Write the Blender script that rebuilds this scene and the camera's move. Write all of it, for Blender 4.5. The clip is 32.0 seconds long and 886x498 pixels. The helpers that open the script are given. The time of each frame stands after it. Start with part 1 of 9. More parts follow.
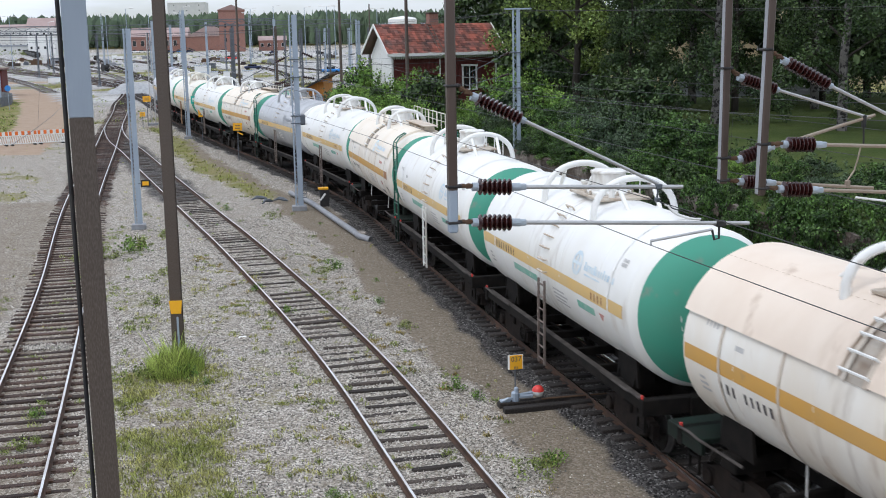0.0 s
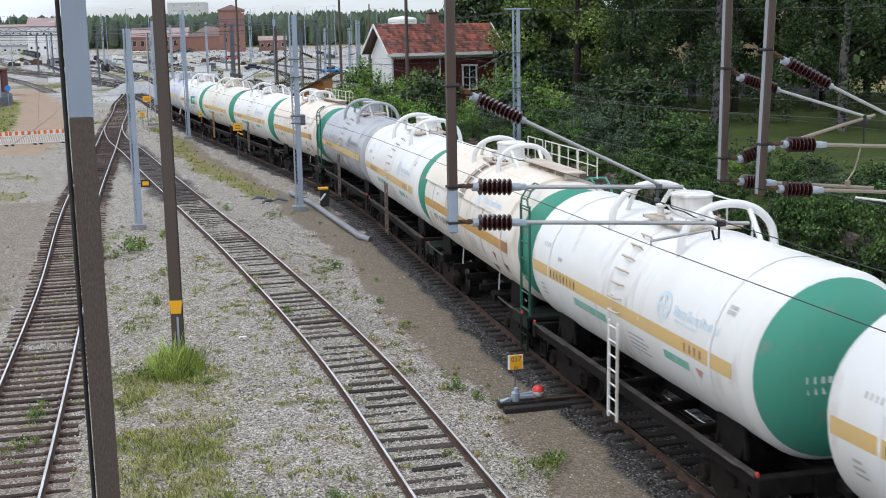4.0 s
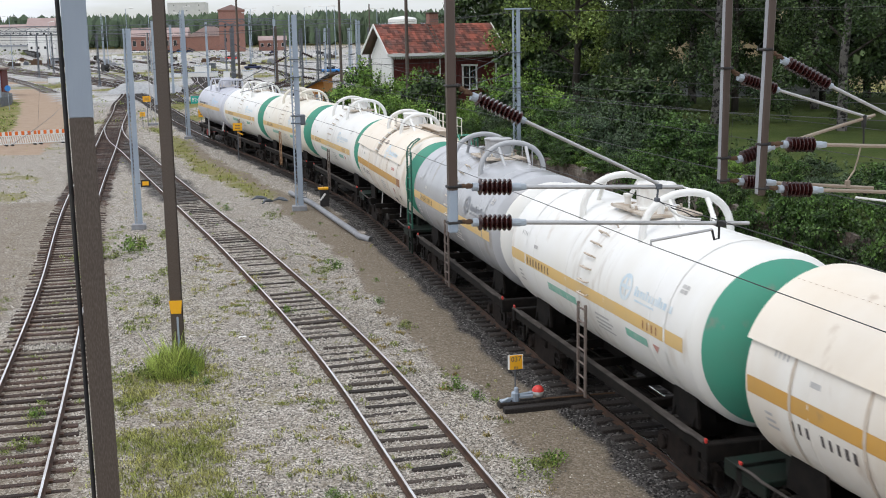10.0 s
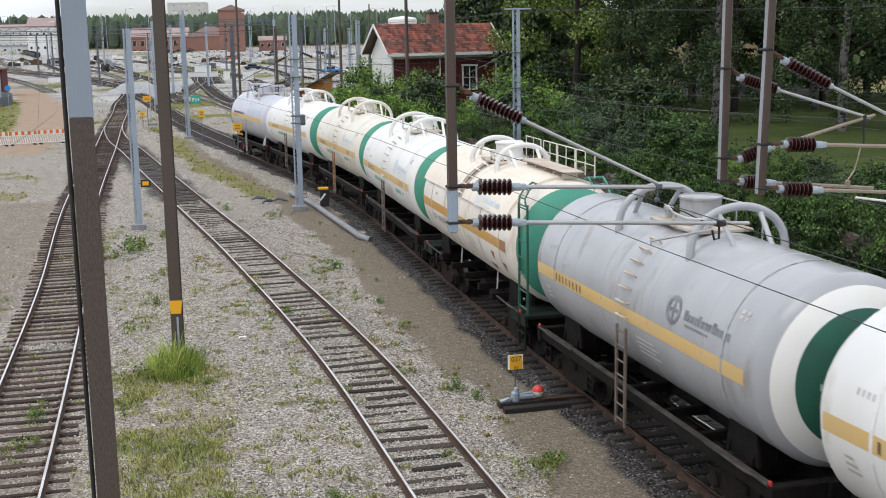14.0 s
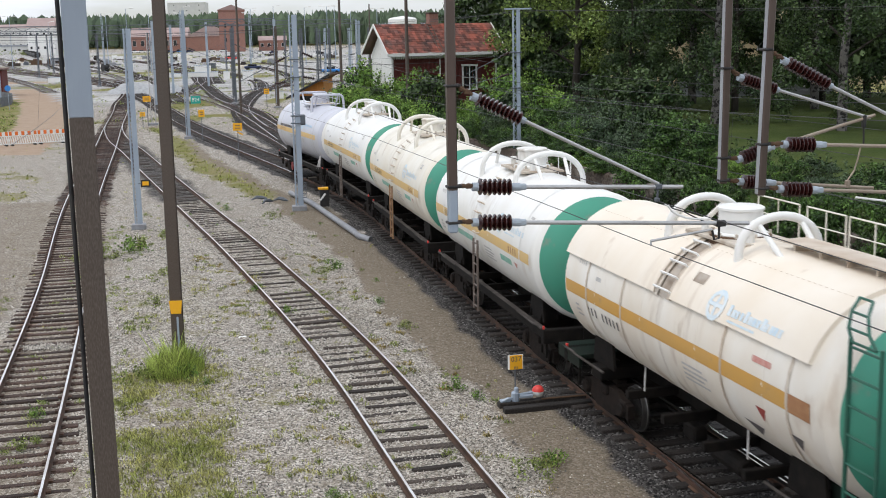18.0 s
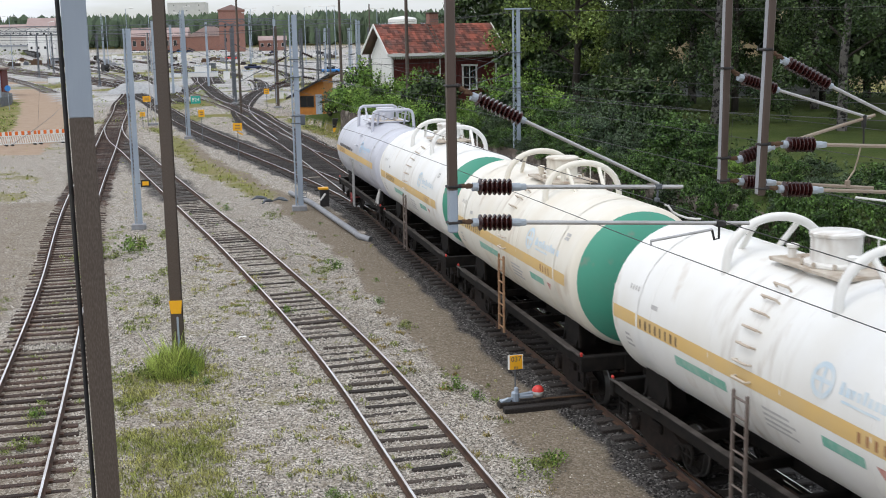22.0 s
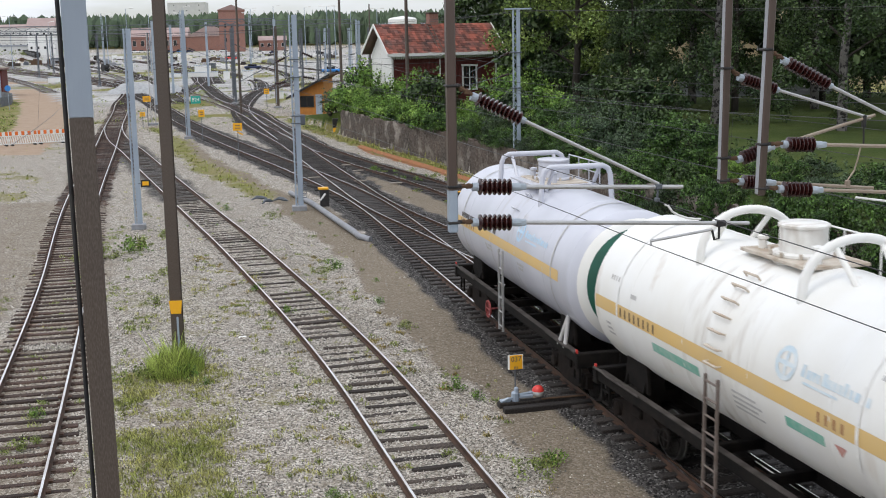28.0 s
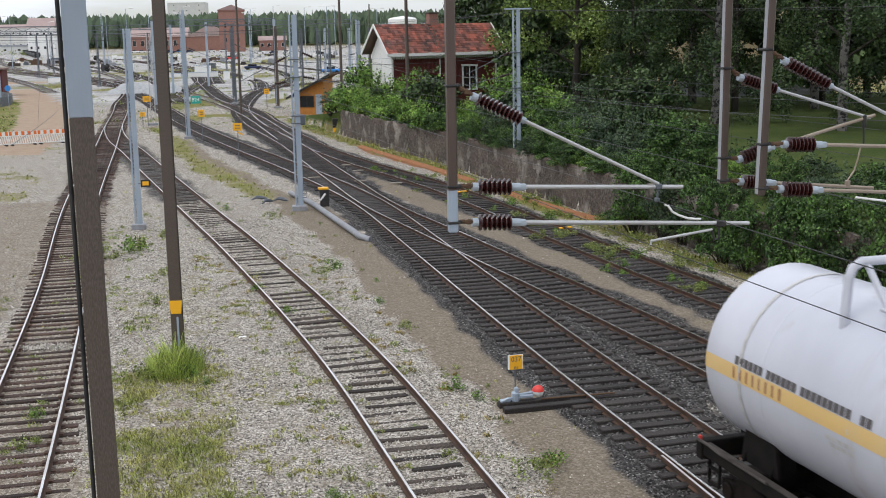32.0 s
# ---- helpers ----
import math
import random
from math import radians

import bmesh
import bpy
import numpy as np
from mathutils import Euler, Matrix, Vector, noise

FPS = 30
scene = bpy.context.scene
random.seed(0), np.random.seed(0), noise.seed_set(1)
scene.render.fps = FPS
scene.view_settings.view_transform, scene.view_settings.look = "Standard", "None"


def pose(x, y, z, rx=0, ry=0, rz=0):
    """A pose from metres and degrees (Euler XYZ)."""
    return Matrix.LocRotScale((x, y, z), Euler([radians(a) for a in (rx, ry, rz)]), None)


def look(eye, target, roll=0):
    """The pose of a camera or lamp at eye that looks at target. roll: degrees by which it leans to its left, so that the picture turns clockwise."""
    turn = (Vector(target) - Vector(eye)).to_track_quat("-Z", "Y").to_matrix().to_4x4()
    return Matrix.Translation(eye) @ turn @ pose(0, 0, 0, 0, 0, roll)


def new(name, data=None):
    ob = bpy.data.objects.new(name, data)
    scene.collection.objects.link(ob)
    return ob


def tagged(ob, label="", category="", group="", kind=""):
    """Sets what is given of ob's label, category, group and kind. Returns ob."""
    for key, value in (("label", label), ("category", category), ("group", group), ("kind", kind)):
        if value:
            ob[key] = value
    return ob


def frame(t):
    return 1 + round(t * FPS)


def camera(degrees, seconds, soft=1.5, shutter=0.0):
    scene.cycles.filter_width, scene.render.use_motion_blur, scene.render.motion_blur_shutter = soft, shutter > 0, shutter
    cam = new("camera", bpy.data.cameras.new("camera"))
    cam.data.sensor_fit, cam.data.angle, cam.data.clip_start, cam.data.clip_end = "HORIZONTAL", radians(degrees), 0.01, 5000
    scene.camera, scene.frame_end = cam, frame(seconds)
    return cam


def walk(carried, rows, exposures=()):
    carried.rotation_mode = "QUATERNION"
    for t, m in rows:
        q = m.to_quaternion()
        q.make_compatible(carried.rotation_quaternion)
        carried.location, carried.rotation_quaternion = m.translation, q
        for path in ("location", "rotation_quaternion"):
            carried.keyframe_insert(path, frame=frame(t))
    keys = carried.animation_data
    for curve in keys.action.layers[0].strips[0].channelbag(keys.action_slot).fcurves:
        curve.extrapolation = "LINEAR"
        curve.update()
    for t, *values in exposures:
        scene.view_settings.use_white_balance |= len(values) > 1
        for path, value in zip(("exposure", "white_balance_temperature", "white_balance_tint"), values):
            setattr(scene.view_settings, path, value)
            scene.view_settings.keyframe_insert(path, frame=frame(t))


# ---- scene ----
cam = camera(41.146, 32.0, soft=1.0, shutter=0.5)
EYE = (0.0, 0.0, 8.466)
VIEW = pose(*EYE, 90 - 10.416, 0, 0) @ pose(0, 0, 0, 0, 0, -1.014)
# the white balance drifts from cool to neutral in the first seconds
walk(cam, [(0.0, VIEW), (32.0, VIEW)], exposures=[(0.0, 0.0, 6030, 10), (3.2, 0.0, 6030, 10), (6.0, 0.0, 6250, 10), (9.0, 0.0, 6380, 10), (12.0, 0.0, 6400, 10), (32.0, 0.0, 6400, 10)])

# ---- light: bright overcast day ----
SUN_EL, SUN_AZ = 60.0, 228.0
world = bpy.data.worlds.new("overcast_sky")
scene.world = world
world.use_nodes = True
wn, wl = world.node_tree.nodes, world.node_tree.links
wn.clear()
sky = wn.new("ShaderNodeTexSky")
sky.sky_type, sky.sun_disc = "NISHITA", False
sky.sun_elevation, sky.sun_rotation = radians(SUN_EL), radians(SUN_AZ)
sky.air_density, sky.dust_density, sky.ozone_density = 1.0, 1.0, 1.5
coord = wn.new("ShaderNodeTexCoord")
stretch = wn.new("ShaderNodeMapping")
stretch.inputs["Scale"].default_value = (1.0, 1.0, 5.0)
cloud = wn.new("ShaderNodeTexNoise")
cloud.inputs["Scale"].default_value, cloud.inputs["Detail"].default_value = 2.2, 6.0
cramp = wn.new("ShaderNodeMapRange")
cramp.inputs["From Min"].default_value, cramp.inputs["From Max"].default_value = 0.26, 0.5
cmix = wn.new("ShaderNodeMixRGB")
cmix.inputs["Color2"].default_value = (8.2, 8.5, 9.1, 1)
wbg = wn.new("ShaderNodeBackground")
wbg.inputs["Strength"].default_value = 0.12
wout = wn.new("ShaderNodeOutputWorld")
wl.new(coord.outputs["Generated"], stretch.inputs["Vector"])
wl.new(stretch.outputs["Vector"], cloud.inputs["Vector"])
wl.new(cloud.outputs["Fac"], cramp.inputs["Value"])
wl.new(cramp.outputs["Result"], cmix.inputs["Fac"])
wl.new(sky.outputs["Color"], cmix.inputs["Color1"])
# an overcast sky grows brighter towards the zenith
height = wn.new("ShaderNodeSeparateXYZ")
lift = wn.new("ShaderNodeMapRange")
lift.inputs["To Min"].default_value, lift.inputs["To Max"].default_value = 1.0, 1.36
cmul = wn.new("ShaderNodeVectorMath")
cmul.operation = "SCALE"
wl.new(coord.outputs["Generated"], height.inputs[0])
wl.new(height.outputs["Z"], lift.inputs["Value"])
wl.new(cmix.outputs["Color"], cmul.inputs[0])
wl.new(lift.outputs["Result"], cmul.inputs["Scale"])
wl.new(cmul.outputs["Vector"], wbg.inputs["Color"])
wl.new(wbg.outputs["Background"], wout.inputs["Surface"])

sun_data = bpy.data.lights.new("sun", "SUN")
sun_data.energy, sun_data.angle, sun_data.color = 1.12, radians(30), (1.0, 0.94, 0.85)
sun = new("sun", sun_data)
az = radians(SUN_AZ)
sun.matrix_basis = look((0, 0, 60), Vector((0, 0, 60)) - Vector((math.sin(az) * math.cos(radians(SUN_EL)), math.cos(az) * math.cos(radians(SUN_EL)), math.sin(radians(SUN_EL)))))

# ---- materials ----


def material(name, base, rough=0.8, metal=0.0, vary=None, scale=3.0, amount=0.5, grain=None, grain_scale=60.0, bump=0.0,
             bump_scale=40.0, spot=None, spot_scale=6.0, spot_at=(0.62, 0.7), per_object=0.0, streak=1.0, spec=0.4, island=0.0, belt=None, whole=False):
    """A surface: base and vary mixed by broad noise, grain darkened or lightened by fine noise, spots of dirt or rust."""
    m = bpy.data.materials.new(name)
    m.use_nodes = True
    n, l = m.node_tree.nodes, m.node_tree.links
    b = n["Principled BSDF"]
    b.inputs["Roughness"].default_value, b.inputs["Metallic"].default_value = rough, metal
    b.inputs["Specular IOR Level"].default_value = spec
    tc = n.new("ShaderNodeTexCoord")
    mp = n.new("ShaderNodeMapping")
    mp.inputs["Scale"].default_value = (1, 1, 1 / streak)
    # whole: stains run on over the separate pieces of one wall
    l.new(n.new("ShaderNodeNewGeometry").outputs["Position"] if whole else tc.outputs["Object"], mp.inputs["Vector"])

    def noise_fac(sc, lo, hi, detail=5.0):
        t = n.new("ShaderNodeTexNoise")
        t.inputs["Scale"].default_value, t.inputs["Detail"].default_value = sc, detail
        l.new(mp.outputs["Vector"], t.inputs["Vector"])
        r = n.new("ShaderNodeMapRange")
        r.inputs["From Min"].default_value, r.inputs["From Max"].default_value = lo, hi
        l.new(t.outputs["Fac"], r.inputs["Value"])
        return r.outputs["Result"]

    def mix(fac, c1, c2, kind="MIX"):
        x = n.new("ShaderNodeMixRGB")
        x.blend_type = kind
        for sock, val in ((x.inputs["Fac"], fac), (x.inputs["Color1"], c1), (x.inputs["Color2"], c2)):
            if isinstance(val, (int, float)):
                sock.default_value = val
            elif isinstance(val, tuple):
                sock.default_value = (*val[:3], 1)
            else:
                l.new(val, sock)
        return x.outputs["Color"]

    col = base
    if vary:
        f = n.new("ShaderNodeMath")
        f.operation = "MULTIPLY"
        f.inputs[1].default_value = amount
        l.new(noise_fac(scale, 0.35, 0.65), f.inputs[0])
        col = mix(f.outputs[0], col, vary)
    if spot:
        col = mix(noise_fac(spot_scale, spot_at[0], spot_at[1]), col, spot)
    if belt:
        # grime that ran down the tank below the manhole, in thin streaks
        sep = n.new("ShaderNodeSeparateXYZ")
        l.new(tc.outputs["Object"], sep.inputs[0])
        ab = n.new("ShaderNodeMath")
        ab.operation = "ABSOLUTE"
        l.new(sep.outputs["X"], ab.inputs[0])
        near = n.new("ShaderNodeMapRange")
        near.inputs["From Min"].default_value, near.inputs["From Max"].default_value = 1.5, 0.15
        l.new(ab.outputs[0], near.inputs["Value"])
        mp2 = n.new("ShaderNodeMapping")
        mp2.inputs["Scale"].default_value = (4.5, 1.1, 1.1)
        l.new(tc.outputs["Object"], mp2.inputs["Vector"])
        tx = n.new("ShaderNodeTexNoise")
        tx.inputs["Scale"].default_value, tx.inputs["Detail"].default_value = 1.0, 5.0
        l.new(mp2.outputs["Vector"], tx.inputs["Vector"])
        tr = n.new("ShaderNodeMapRange")
        tr.inputs["From Min"].default_value, tr.inputs["From Max"].default_value = 0.5, 0.82
        l.new(tx.outputs["Fac"], tr.inputs["Value"])
        mul = n.new("ShaderNodeMath")
        mul.operation = "MULTIPLY"
        l.new(near.outputs["Result"], mul.inputs[0])
        l.new(tr.outputs["Result"], mul.inputs[1])
        col = mix(mul.outputs[0], col, belt)
    if grain:
        col = mix(noise_fac(grain_scale, 0.4, 0.75, 3.0), col, grain)
    if per_object or island:
        if island:
            src = n.new("ShaderNodeNewGeometry").outputs["Random Per Island"]
        else:
            src = n.new("ShaderNodeObjectInfo").outputs["Random"]
        r = n.new("ShaderNodeMapRange")
        k = per_object or island
        r.inputs["To Min"].default_value, r.inputs["To Max"].default_value = 1 - k, 1 + k
        l.new(src, r.inputs["Value"])
        h = n.new("ShaderNodeVectorMath")
        h.operation = "SCALE"
        if isinstance(col, tuple):
            h.inputs[0].default_value = col[:3]
        else:
            l.new(col, h.inputs[0])
        l.new(r.outputs["Result"], h.inputs["Scale"])
        col = h.outputs["Vector"]
    if isinstance(col, tuple):
        b.inputs["Base Color"].default_value = (*col[:3], 1)
    else:
        l.new(col, b.inputs["Base Color"])
    if bump:
        bp = n.new("ShaderNodeBump")
        bp.inputs["Strength"].default_value, bp.inputs["Distance"].default_value = 0.6, bump
        l.new(noise_fac(bump_scale, 0.2, 0.8, 4.0), bp.inputs["Height"])
        l.new(bp.outputs["Normal"], b.inputs["Normal"])
    return m


def leaf_material(name, base, other, trans=0.25):
    m = material(name, base, 0.45, vary=other, scale=0.7, amount=1.0, island=0.8, spec=0.25)
    n, l = m.node_tree.nodes, m.node_tree.links
    b = n["Principled BSDF"]
    t = n.new("ShaderNodeBsdfTranslucent")
    for link in list(l):
        if link.to_socket == b.inputs["Base Color"]:
            l.new(link.from_socket, t.inputs["Color"])
    x = n.new("ShaderNodeMixShader")
    x.inputs["Fac"].default_value = trans
    l.new(b.outputs["BSDF"], x.inputs[1])
    l.new(t.outputs["BSDF"], x.inputs[2])
    l.new(x.outputs["Shader"], n["Material Output"].inputs["Surface"])
    return m


MAT = {}
MAT["rail_side"] = material("rusty_rail_steel", (0.052, 0.031, 0.022), 0.75, 0.1, (0.11, 0.056, 0.033), 3, 0.7, bump=0.002)
MAT["rail_dull"] = material("dull_rail_head", (0.78, 0.775, 0.775), 0.3, 0.95, (0.48, 0.42, 0.38), 1.3, 0.6)
MAT["rail_top"] = material("worn_rail_head", (0.74, 0.735, 0.735), 0.25, 1.0, (0.62, 0.585, 0.56), 2.0, 0.6)
MAT["sleeper"] = material("weathered_sleeper_wood", (0.034, 0.025, 0.020), 0.9, 0, (0.014, 0.011, 0.009), 4, 0.8, (0.095, 0.075, 0.063), 30, 0.006, 25, per_object=0.55)
MAT["sleeper_grey"] = material("grey_concrete_sleeper", (0.24, 0.225, 0.205), 0.9, 0, (0.15, 0.14, 0.125), 2, 0.8)
MAT["sleeper_dark"] = material("tarred_sleeper_wood", (0.024, 0.0195, 0.0175), 0.75, 0, (0.012, 0.010, 0.009), 4, 0.8, (0.058, 0.047, 0.041), 30, 0.006, 25, per_object=0.45)
MAT["white_paint"] = material("white_tank_paint", (0.80, 0.80, 0.78), 0.36, 0, (0.72, 0.70, 0.645), 0.9, 0.65, spot=(0.50, 0.42, 0.33), spot_scale=1.6, spot_at=(0.63, 0.86), streak=2.5, bump=0.0015, bump_scale=3, belt=(0.34, 0.27, 0.2))
MAT["cream_paint"] = material("aged_cream_tank_paint", (0.77, 0.745, 0.67), 0.45, 0, (0.68, 0.62, 0.51), 0.9, 0.75, spot=(0.42, 0.31, 0.21), spot_scale=1.6, spot_at=(0.61, 0.84), streak=2.5, bump=0.0015, bump_scale=3, belt=(0.34, 0.25, 0.17))
MAT["beige_paint"] = material("dirty_beige_tank_paint", (0.79, 0.725, 0.63), 0.55, 0, (0.72, 0.62, 0.49), 0.8, 0.6, spot=(0.42, 0.30, 0.2), spot_scale=1.4, spot_at=(0.66, 0.84), streak=2.0, bump=0.002, bump_scale=3, belt=(0.36, 0.25, 0.16))
MAT["rose_beige"] = material("dirty_rose_beige_tank_paint", (0.76, 0.655, 0.55), 0.55, 0, (0.66, 0.53, 0.42), 0.8, 0.6, spot=(0.38, 0.26, 0.18), spot_scale=1.4, spot_at=(0.64, 0.82), streak=2.0, bump=0.002, bump_scale=3, belt=(0.36, 0.25, 0.16))
MAT["beige_white"] = material("stained_off_white_tank_paint", (0.78, 0.755, 0.70), 0.5, 0, (0.67, 0.585, 0.475), 0.9, 0.7, spot=(0.40, 0.29, 0.205), spot_scale=1.5, spot_at=(0.61, 0.82), streak=2.5, bump=0.002, bump_scale=3, belt=(0.3, 0.22, 0.15))
MAT["grey_paint"] = material("pale_grey_tank_paint", (0.545, 0.555, 0.615), 0.28, 0, (0.44, 0.45, 0.50), 0.8, 0.6, spot=(0.40, 0.36, 0.33), spot_scale=1.4, spot_at=(0.66, 0.8), streak=2.5, bump=0.0015, bump_scale=3, belt=(0.36, 0.33, 0.30))
MAT["green_paint"] = material("green_tank_end_paint", (0.065, 0.31, 0.215), 0.4, 0, (0.085, 0.28, 0.20), 1.2, 0.6, spot=(0.2, 0.25, 0.2), spot_scale=2.5, spot_at=(0.64, 0.8))
MAT["dark_green_paint"] = material("dark_green_paint", (0.018, 0.115, 0.075), 0.45, 0, (0.025, 0.08, 0.06), 1.5, 0.6)
MAT["green_label"] = material("faded_green_lettering", (0.16, 0.42, 0.32), 0.5, 0, (0.40, 0.52, 0.46), 6, 0.6)
MAT["orange_stripe"] = material("ochre_stripe_paint", (0.58, 0.32, 0.075), 0.45, 0, (0.52, 0.31, 0.1), 1.5, 0.7, spot=(0.36, 0.24, 0.12), spot_scale=3, spot_at=(0.66, 0.82))
MAT["yellow_stripe"] = material("pale_ochre_stripe_paint", (0.68, 0.46, 0.175), 0.45, 0, (0.62, 0.45, 0.22), 1.5, 0.7)
MAT["blue_logo"] = material("faded_blue_print", (0.52, 0.64, 0.72), 0.5, 0, (0.70, 0.74, 0.745), 5, 0.85)
MAT["ladder_rust"] = material("rusty_orange_ladder_paint", (0.36, 0.22, 0.12), 0.7, 0, (0.22, 0.12, 0.07), 5, 0.8)
MAT["dark_print"] = material("dark_stencil_print", (0.10, 0.09, 0.09), 0.6)
MAT["grey_print"] = material("faint_grey_print", (0.42, 0.41, 0.40), 0.6, 0, (0.56, 0.55, 0.53), 8, 0.7)
MAT["pale_print"] = material("pale_print", (0.55, 0.62, 0.58), 0.6)
MAT["red_print"] = material("faded_red_print", (0.50, 0.20, 0.17), 0.6, 0, (0.58, 0.38, 0.33), 9, 0.7)
MAT["rust_print"] = material("rust_brown_plate", (0.32, 0.15, 0.07), 0.6, 0, (0.42, 0.24, 0.12), 5, 0.6)
MAT["underframe"] = material("sooty_black_underframe_steel", (0.006, 0.0053, 0.0049), 0.8, 0.0, (0.019, 0.015, 0.0125), 4, 0.55, bump=0.003, spec=0.15)
MAT["bogie"] = material("grimy_bogie_steel", (0.010, 0.008, 0.007), 0.8, 0.0, (0.032, 0.022, 0.0175), 5, 0.55, bump=0.004, spec=0.15)
MAT["wheel"] = material("worn_wheel_steel", (0.012, 0.0105, 0.010), 0.6, 0.3, (0.028, 0.021, 0.017), 5, 0.6)
MAT["wheel_rim"] = material("worn_wheel_tread", (0.16, 0.155, 0.15), 0.4, 0.9)
MAT["red_wheel"] = material("faded_red_handwheel", (0.33, 0.06, 0.06), 0.6, 0, (0.2, 0.07, 0.06), 4, 0.6)
MAT["galv"] = material("galvanised_mast_steel", (0.36, 0.42, 0.49), 0.5, 0.25, (0.29, 0.34, 0.41), 2.5, 0.8, spot=(0.22, 0.20, 0.19), spot_scale=2.2, spot_at=(0.66, 0.78), streak=4)
# darker copy of the galvanised steel, with shade put into its colour
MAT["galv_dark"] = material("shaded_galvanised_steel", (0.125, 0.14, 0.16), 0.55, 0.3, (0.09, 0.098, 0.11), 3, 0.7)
MAT["brown_steel"] = material("brown_weathered_mast_steel", (0.075, 0.055, 0.041), 0.48, 0.05, (0.066, 0.052, 0.043), 2.0, 0.8, (0.12, 0.096, 0.08), 90, 0.002, streak=4)
# highlights along the tube are put into the colour as pale upright streaks
MAT["post_steel"] = material("rust_toned_steel_tube", (0.125, 0.094, 0.08), 0.33, 0.5, (0.07, 0.049, 0.041), 2.2, 0.9, spot=(0.44, 0.45, 0.49), spot_scale=2.4, spot_at=(0.60, 0.68), streak=16)
MAT["black_iron"] = material("black_iron", (0.022, 0.022, 0.024), 0.6, 0.3, (0.05, 0.045, 0.04), 6, 0.6)
MAT["rust"] = material("rusty_iron_fitting", (0.13, 0.078, 0.046), 0.85, 0.2, (0.085, 0.05, 0.032), 9, 0.8, bump=0.002)
MAT["insulator"] = material("dark_red_glazed_porcelain", (0.034, 0.0085, 0.0075), 0.14, 0, (0.024, 0.007, 0.0065), 6, 0.5, spec=0.6)
MAT["cement"] = material("pale_insulator_cap", (0.40, 0.45, 0.50), 0.5, 0.3, (0.30, 0.34, 0.39), 6, 0.6)
MAT["alu"] = material("grey_aluminium_tube", (0.50, 0.50, 0.50), 0.4, 0.6, (0.40, 0.39, 0.38), 5, 0.6)
MAT["alu_brown"] = material("stained_bronze_tube", (0.36, 0.30, 0.24), 0.45, 0.5, (0.26, 0.20, 0.15), 5, 0.6)
MAT["wire"] = material("dark_copper_wire", (0.05, 0.05, 0.052), 0.5, 0.5)
MAT["yellow_sign"] = material("amber_sign_paint", (0.85, 0.43, 0.015), 0.45, 0, (0.78, 0.38, 0.02), 6, 0.6)
MAT["green_sign"] = material("turquoise_sign_paint", (0.02, 0.36, 0.28), 0.45)
MAT["white"] = material("white_lacquer", (0.78, 0.78, 0.76), 0.5, 0, (0.68, 0.67, 0.64), 4, 0.5, spot=(0.5, 0.4, 0.3), spot_scale=2.5, spot_at=(0.66, 0.8))
MAT["red"] = material("signal_red_paint", (0.62, 0.05, 0.04), 0.4)
MAT["orange"] = material("barrier_orange_paint", (0.78, 0.17, 0.025), 0.5, 0, (0.65, 0.15, 0.04), 5, 0.5)
MAT["brick"] = material("red_brick_wall", (0.27, 0.135, 0.105), 0.9, 0, (0.22, 0.11, 0.09), 0.6, 0.7, (0.33, 0.19, 0.155), 8)
MAT["brick_roof"] = material("faded_roof_sheet", (0.34, 0.25, 0.235), 0.8, 0, (0.40, 0.31, 0.29), 0.4, 0.7)
MAT["falu"] = material("falun_red_boarding", (0.105, 0.022, 0.018), 0.85, 0, (0.08, 0.02, 0.017), 2, 0.7)
MAT["ochre_wood"] = material("ochre_painted_boarding", (0.52, 0.22, 0.045), 0.75, 0, (0.42, 0.17, 0.04), 2, 0.7)
MAT["hut_roof"] = material("brown_felt_roof", (0.17, 0.105, 0.09), 0.85, 0, (0.13, 0.085, 0.075), 1.5, 0.7)
MAT["stone"] = material("grey_rubble_stone", (0.098, 0.072, 0.057), 0.95, 0, (0.028, 0.022, 0.019), 0.45, 0.95, (0.14, 0.115, 0.095), 11, 0.02, 9, per_object=0.22, spot=(0.27, 0.243, 0.212), spot_scale=0.8, spot_at=(0.54, 0.66), whole=True)
MAT["mortar"] = material("dark_stained_wall_plaster", (0.085, 0.063, 0.05), 0.95, 0, (0.028, 0.022, 0.019), 0.45, 0.95, (0.18, 0.155, 0.13), 9, 0.02, 5, spot=(0.27, 0.243, 0.212), spot_scale=0.8, spot_at=(0.54, 0.66), whole=True)
MAT["yellow_wall"] = material("pale_yellow_render", (0.52, 0.41, 0.25), 0.85, 0, (0.46, 0.37, 0.23), 0.6, 0.6)
MAT["pale_wall"] = material("pale_render", (0.62, 0.62, 0.60), 0.85, 0, (0.54, 0.54, 0.53), 0.3, 0.6)
MAT["grey_wall"] = material("grey_painted_wall", (0.22, 0.23, 0.24), 0.85, 0, (0.18, 0.19, 0.2), 0.7, 0.6)
MAT["glass"] = material("dark_window_glass", (0.018, 0.02, 0.022), 0.08, spec=0.7)
MAT["bark"] = material("dark_bark", (0.045, 0.037, 0.03), 0.95, 0, (0.026, 0.022, 0.018), 3, 0.8, bump=0.01, bump_scale=14, streak=4)
MAT["birch"] = material("white_birch_bark", (0.17, 0.16, 0.15), 0.85, 0, (0.09, 0.084, 0.076), 3, 0.7, spot=(0.02, 0.018, 0.017), spot_scale=4, spot_at=(0.5, 0.58))
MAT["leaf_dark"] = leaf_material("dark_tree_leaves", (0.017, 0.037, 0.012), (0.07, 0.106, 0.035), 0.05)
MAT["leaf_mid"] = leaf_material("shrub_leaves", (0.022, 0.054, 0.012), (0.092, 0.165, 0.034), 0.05)
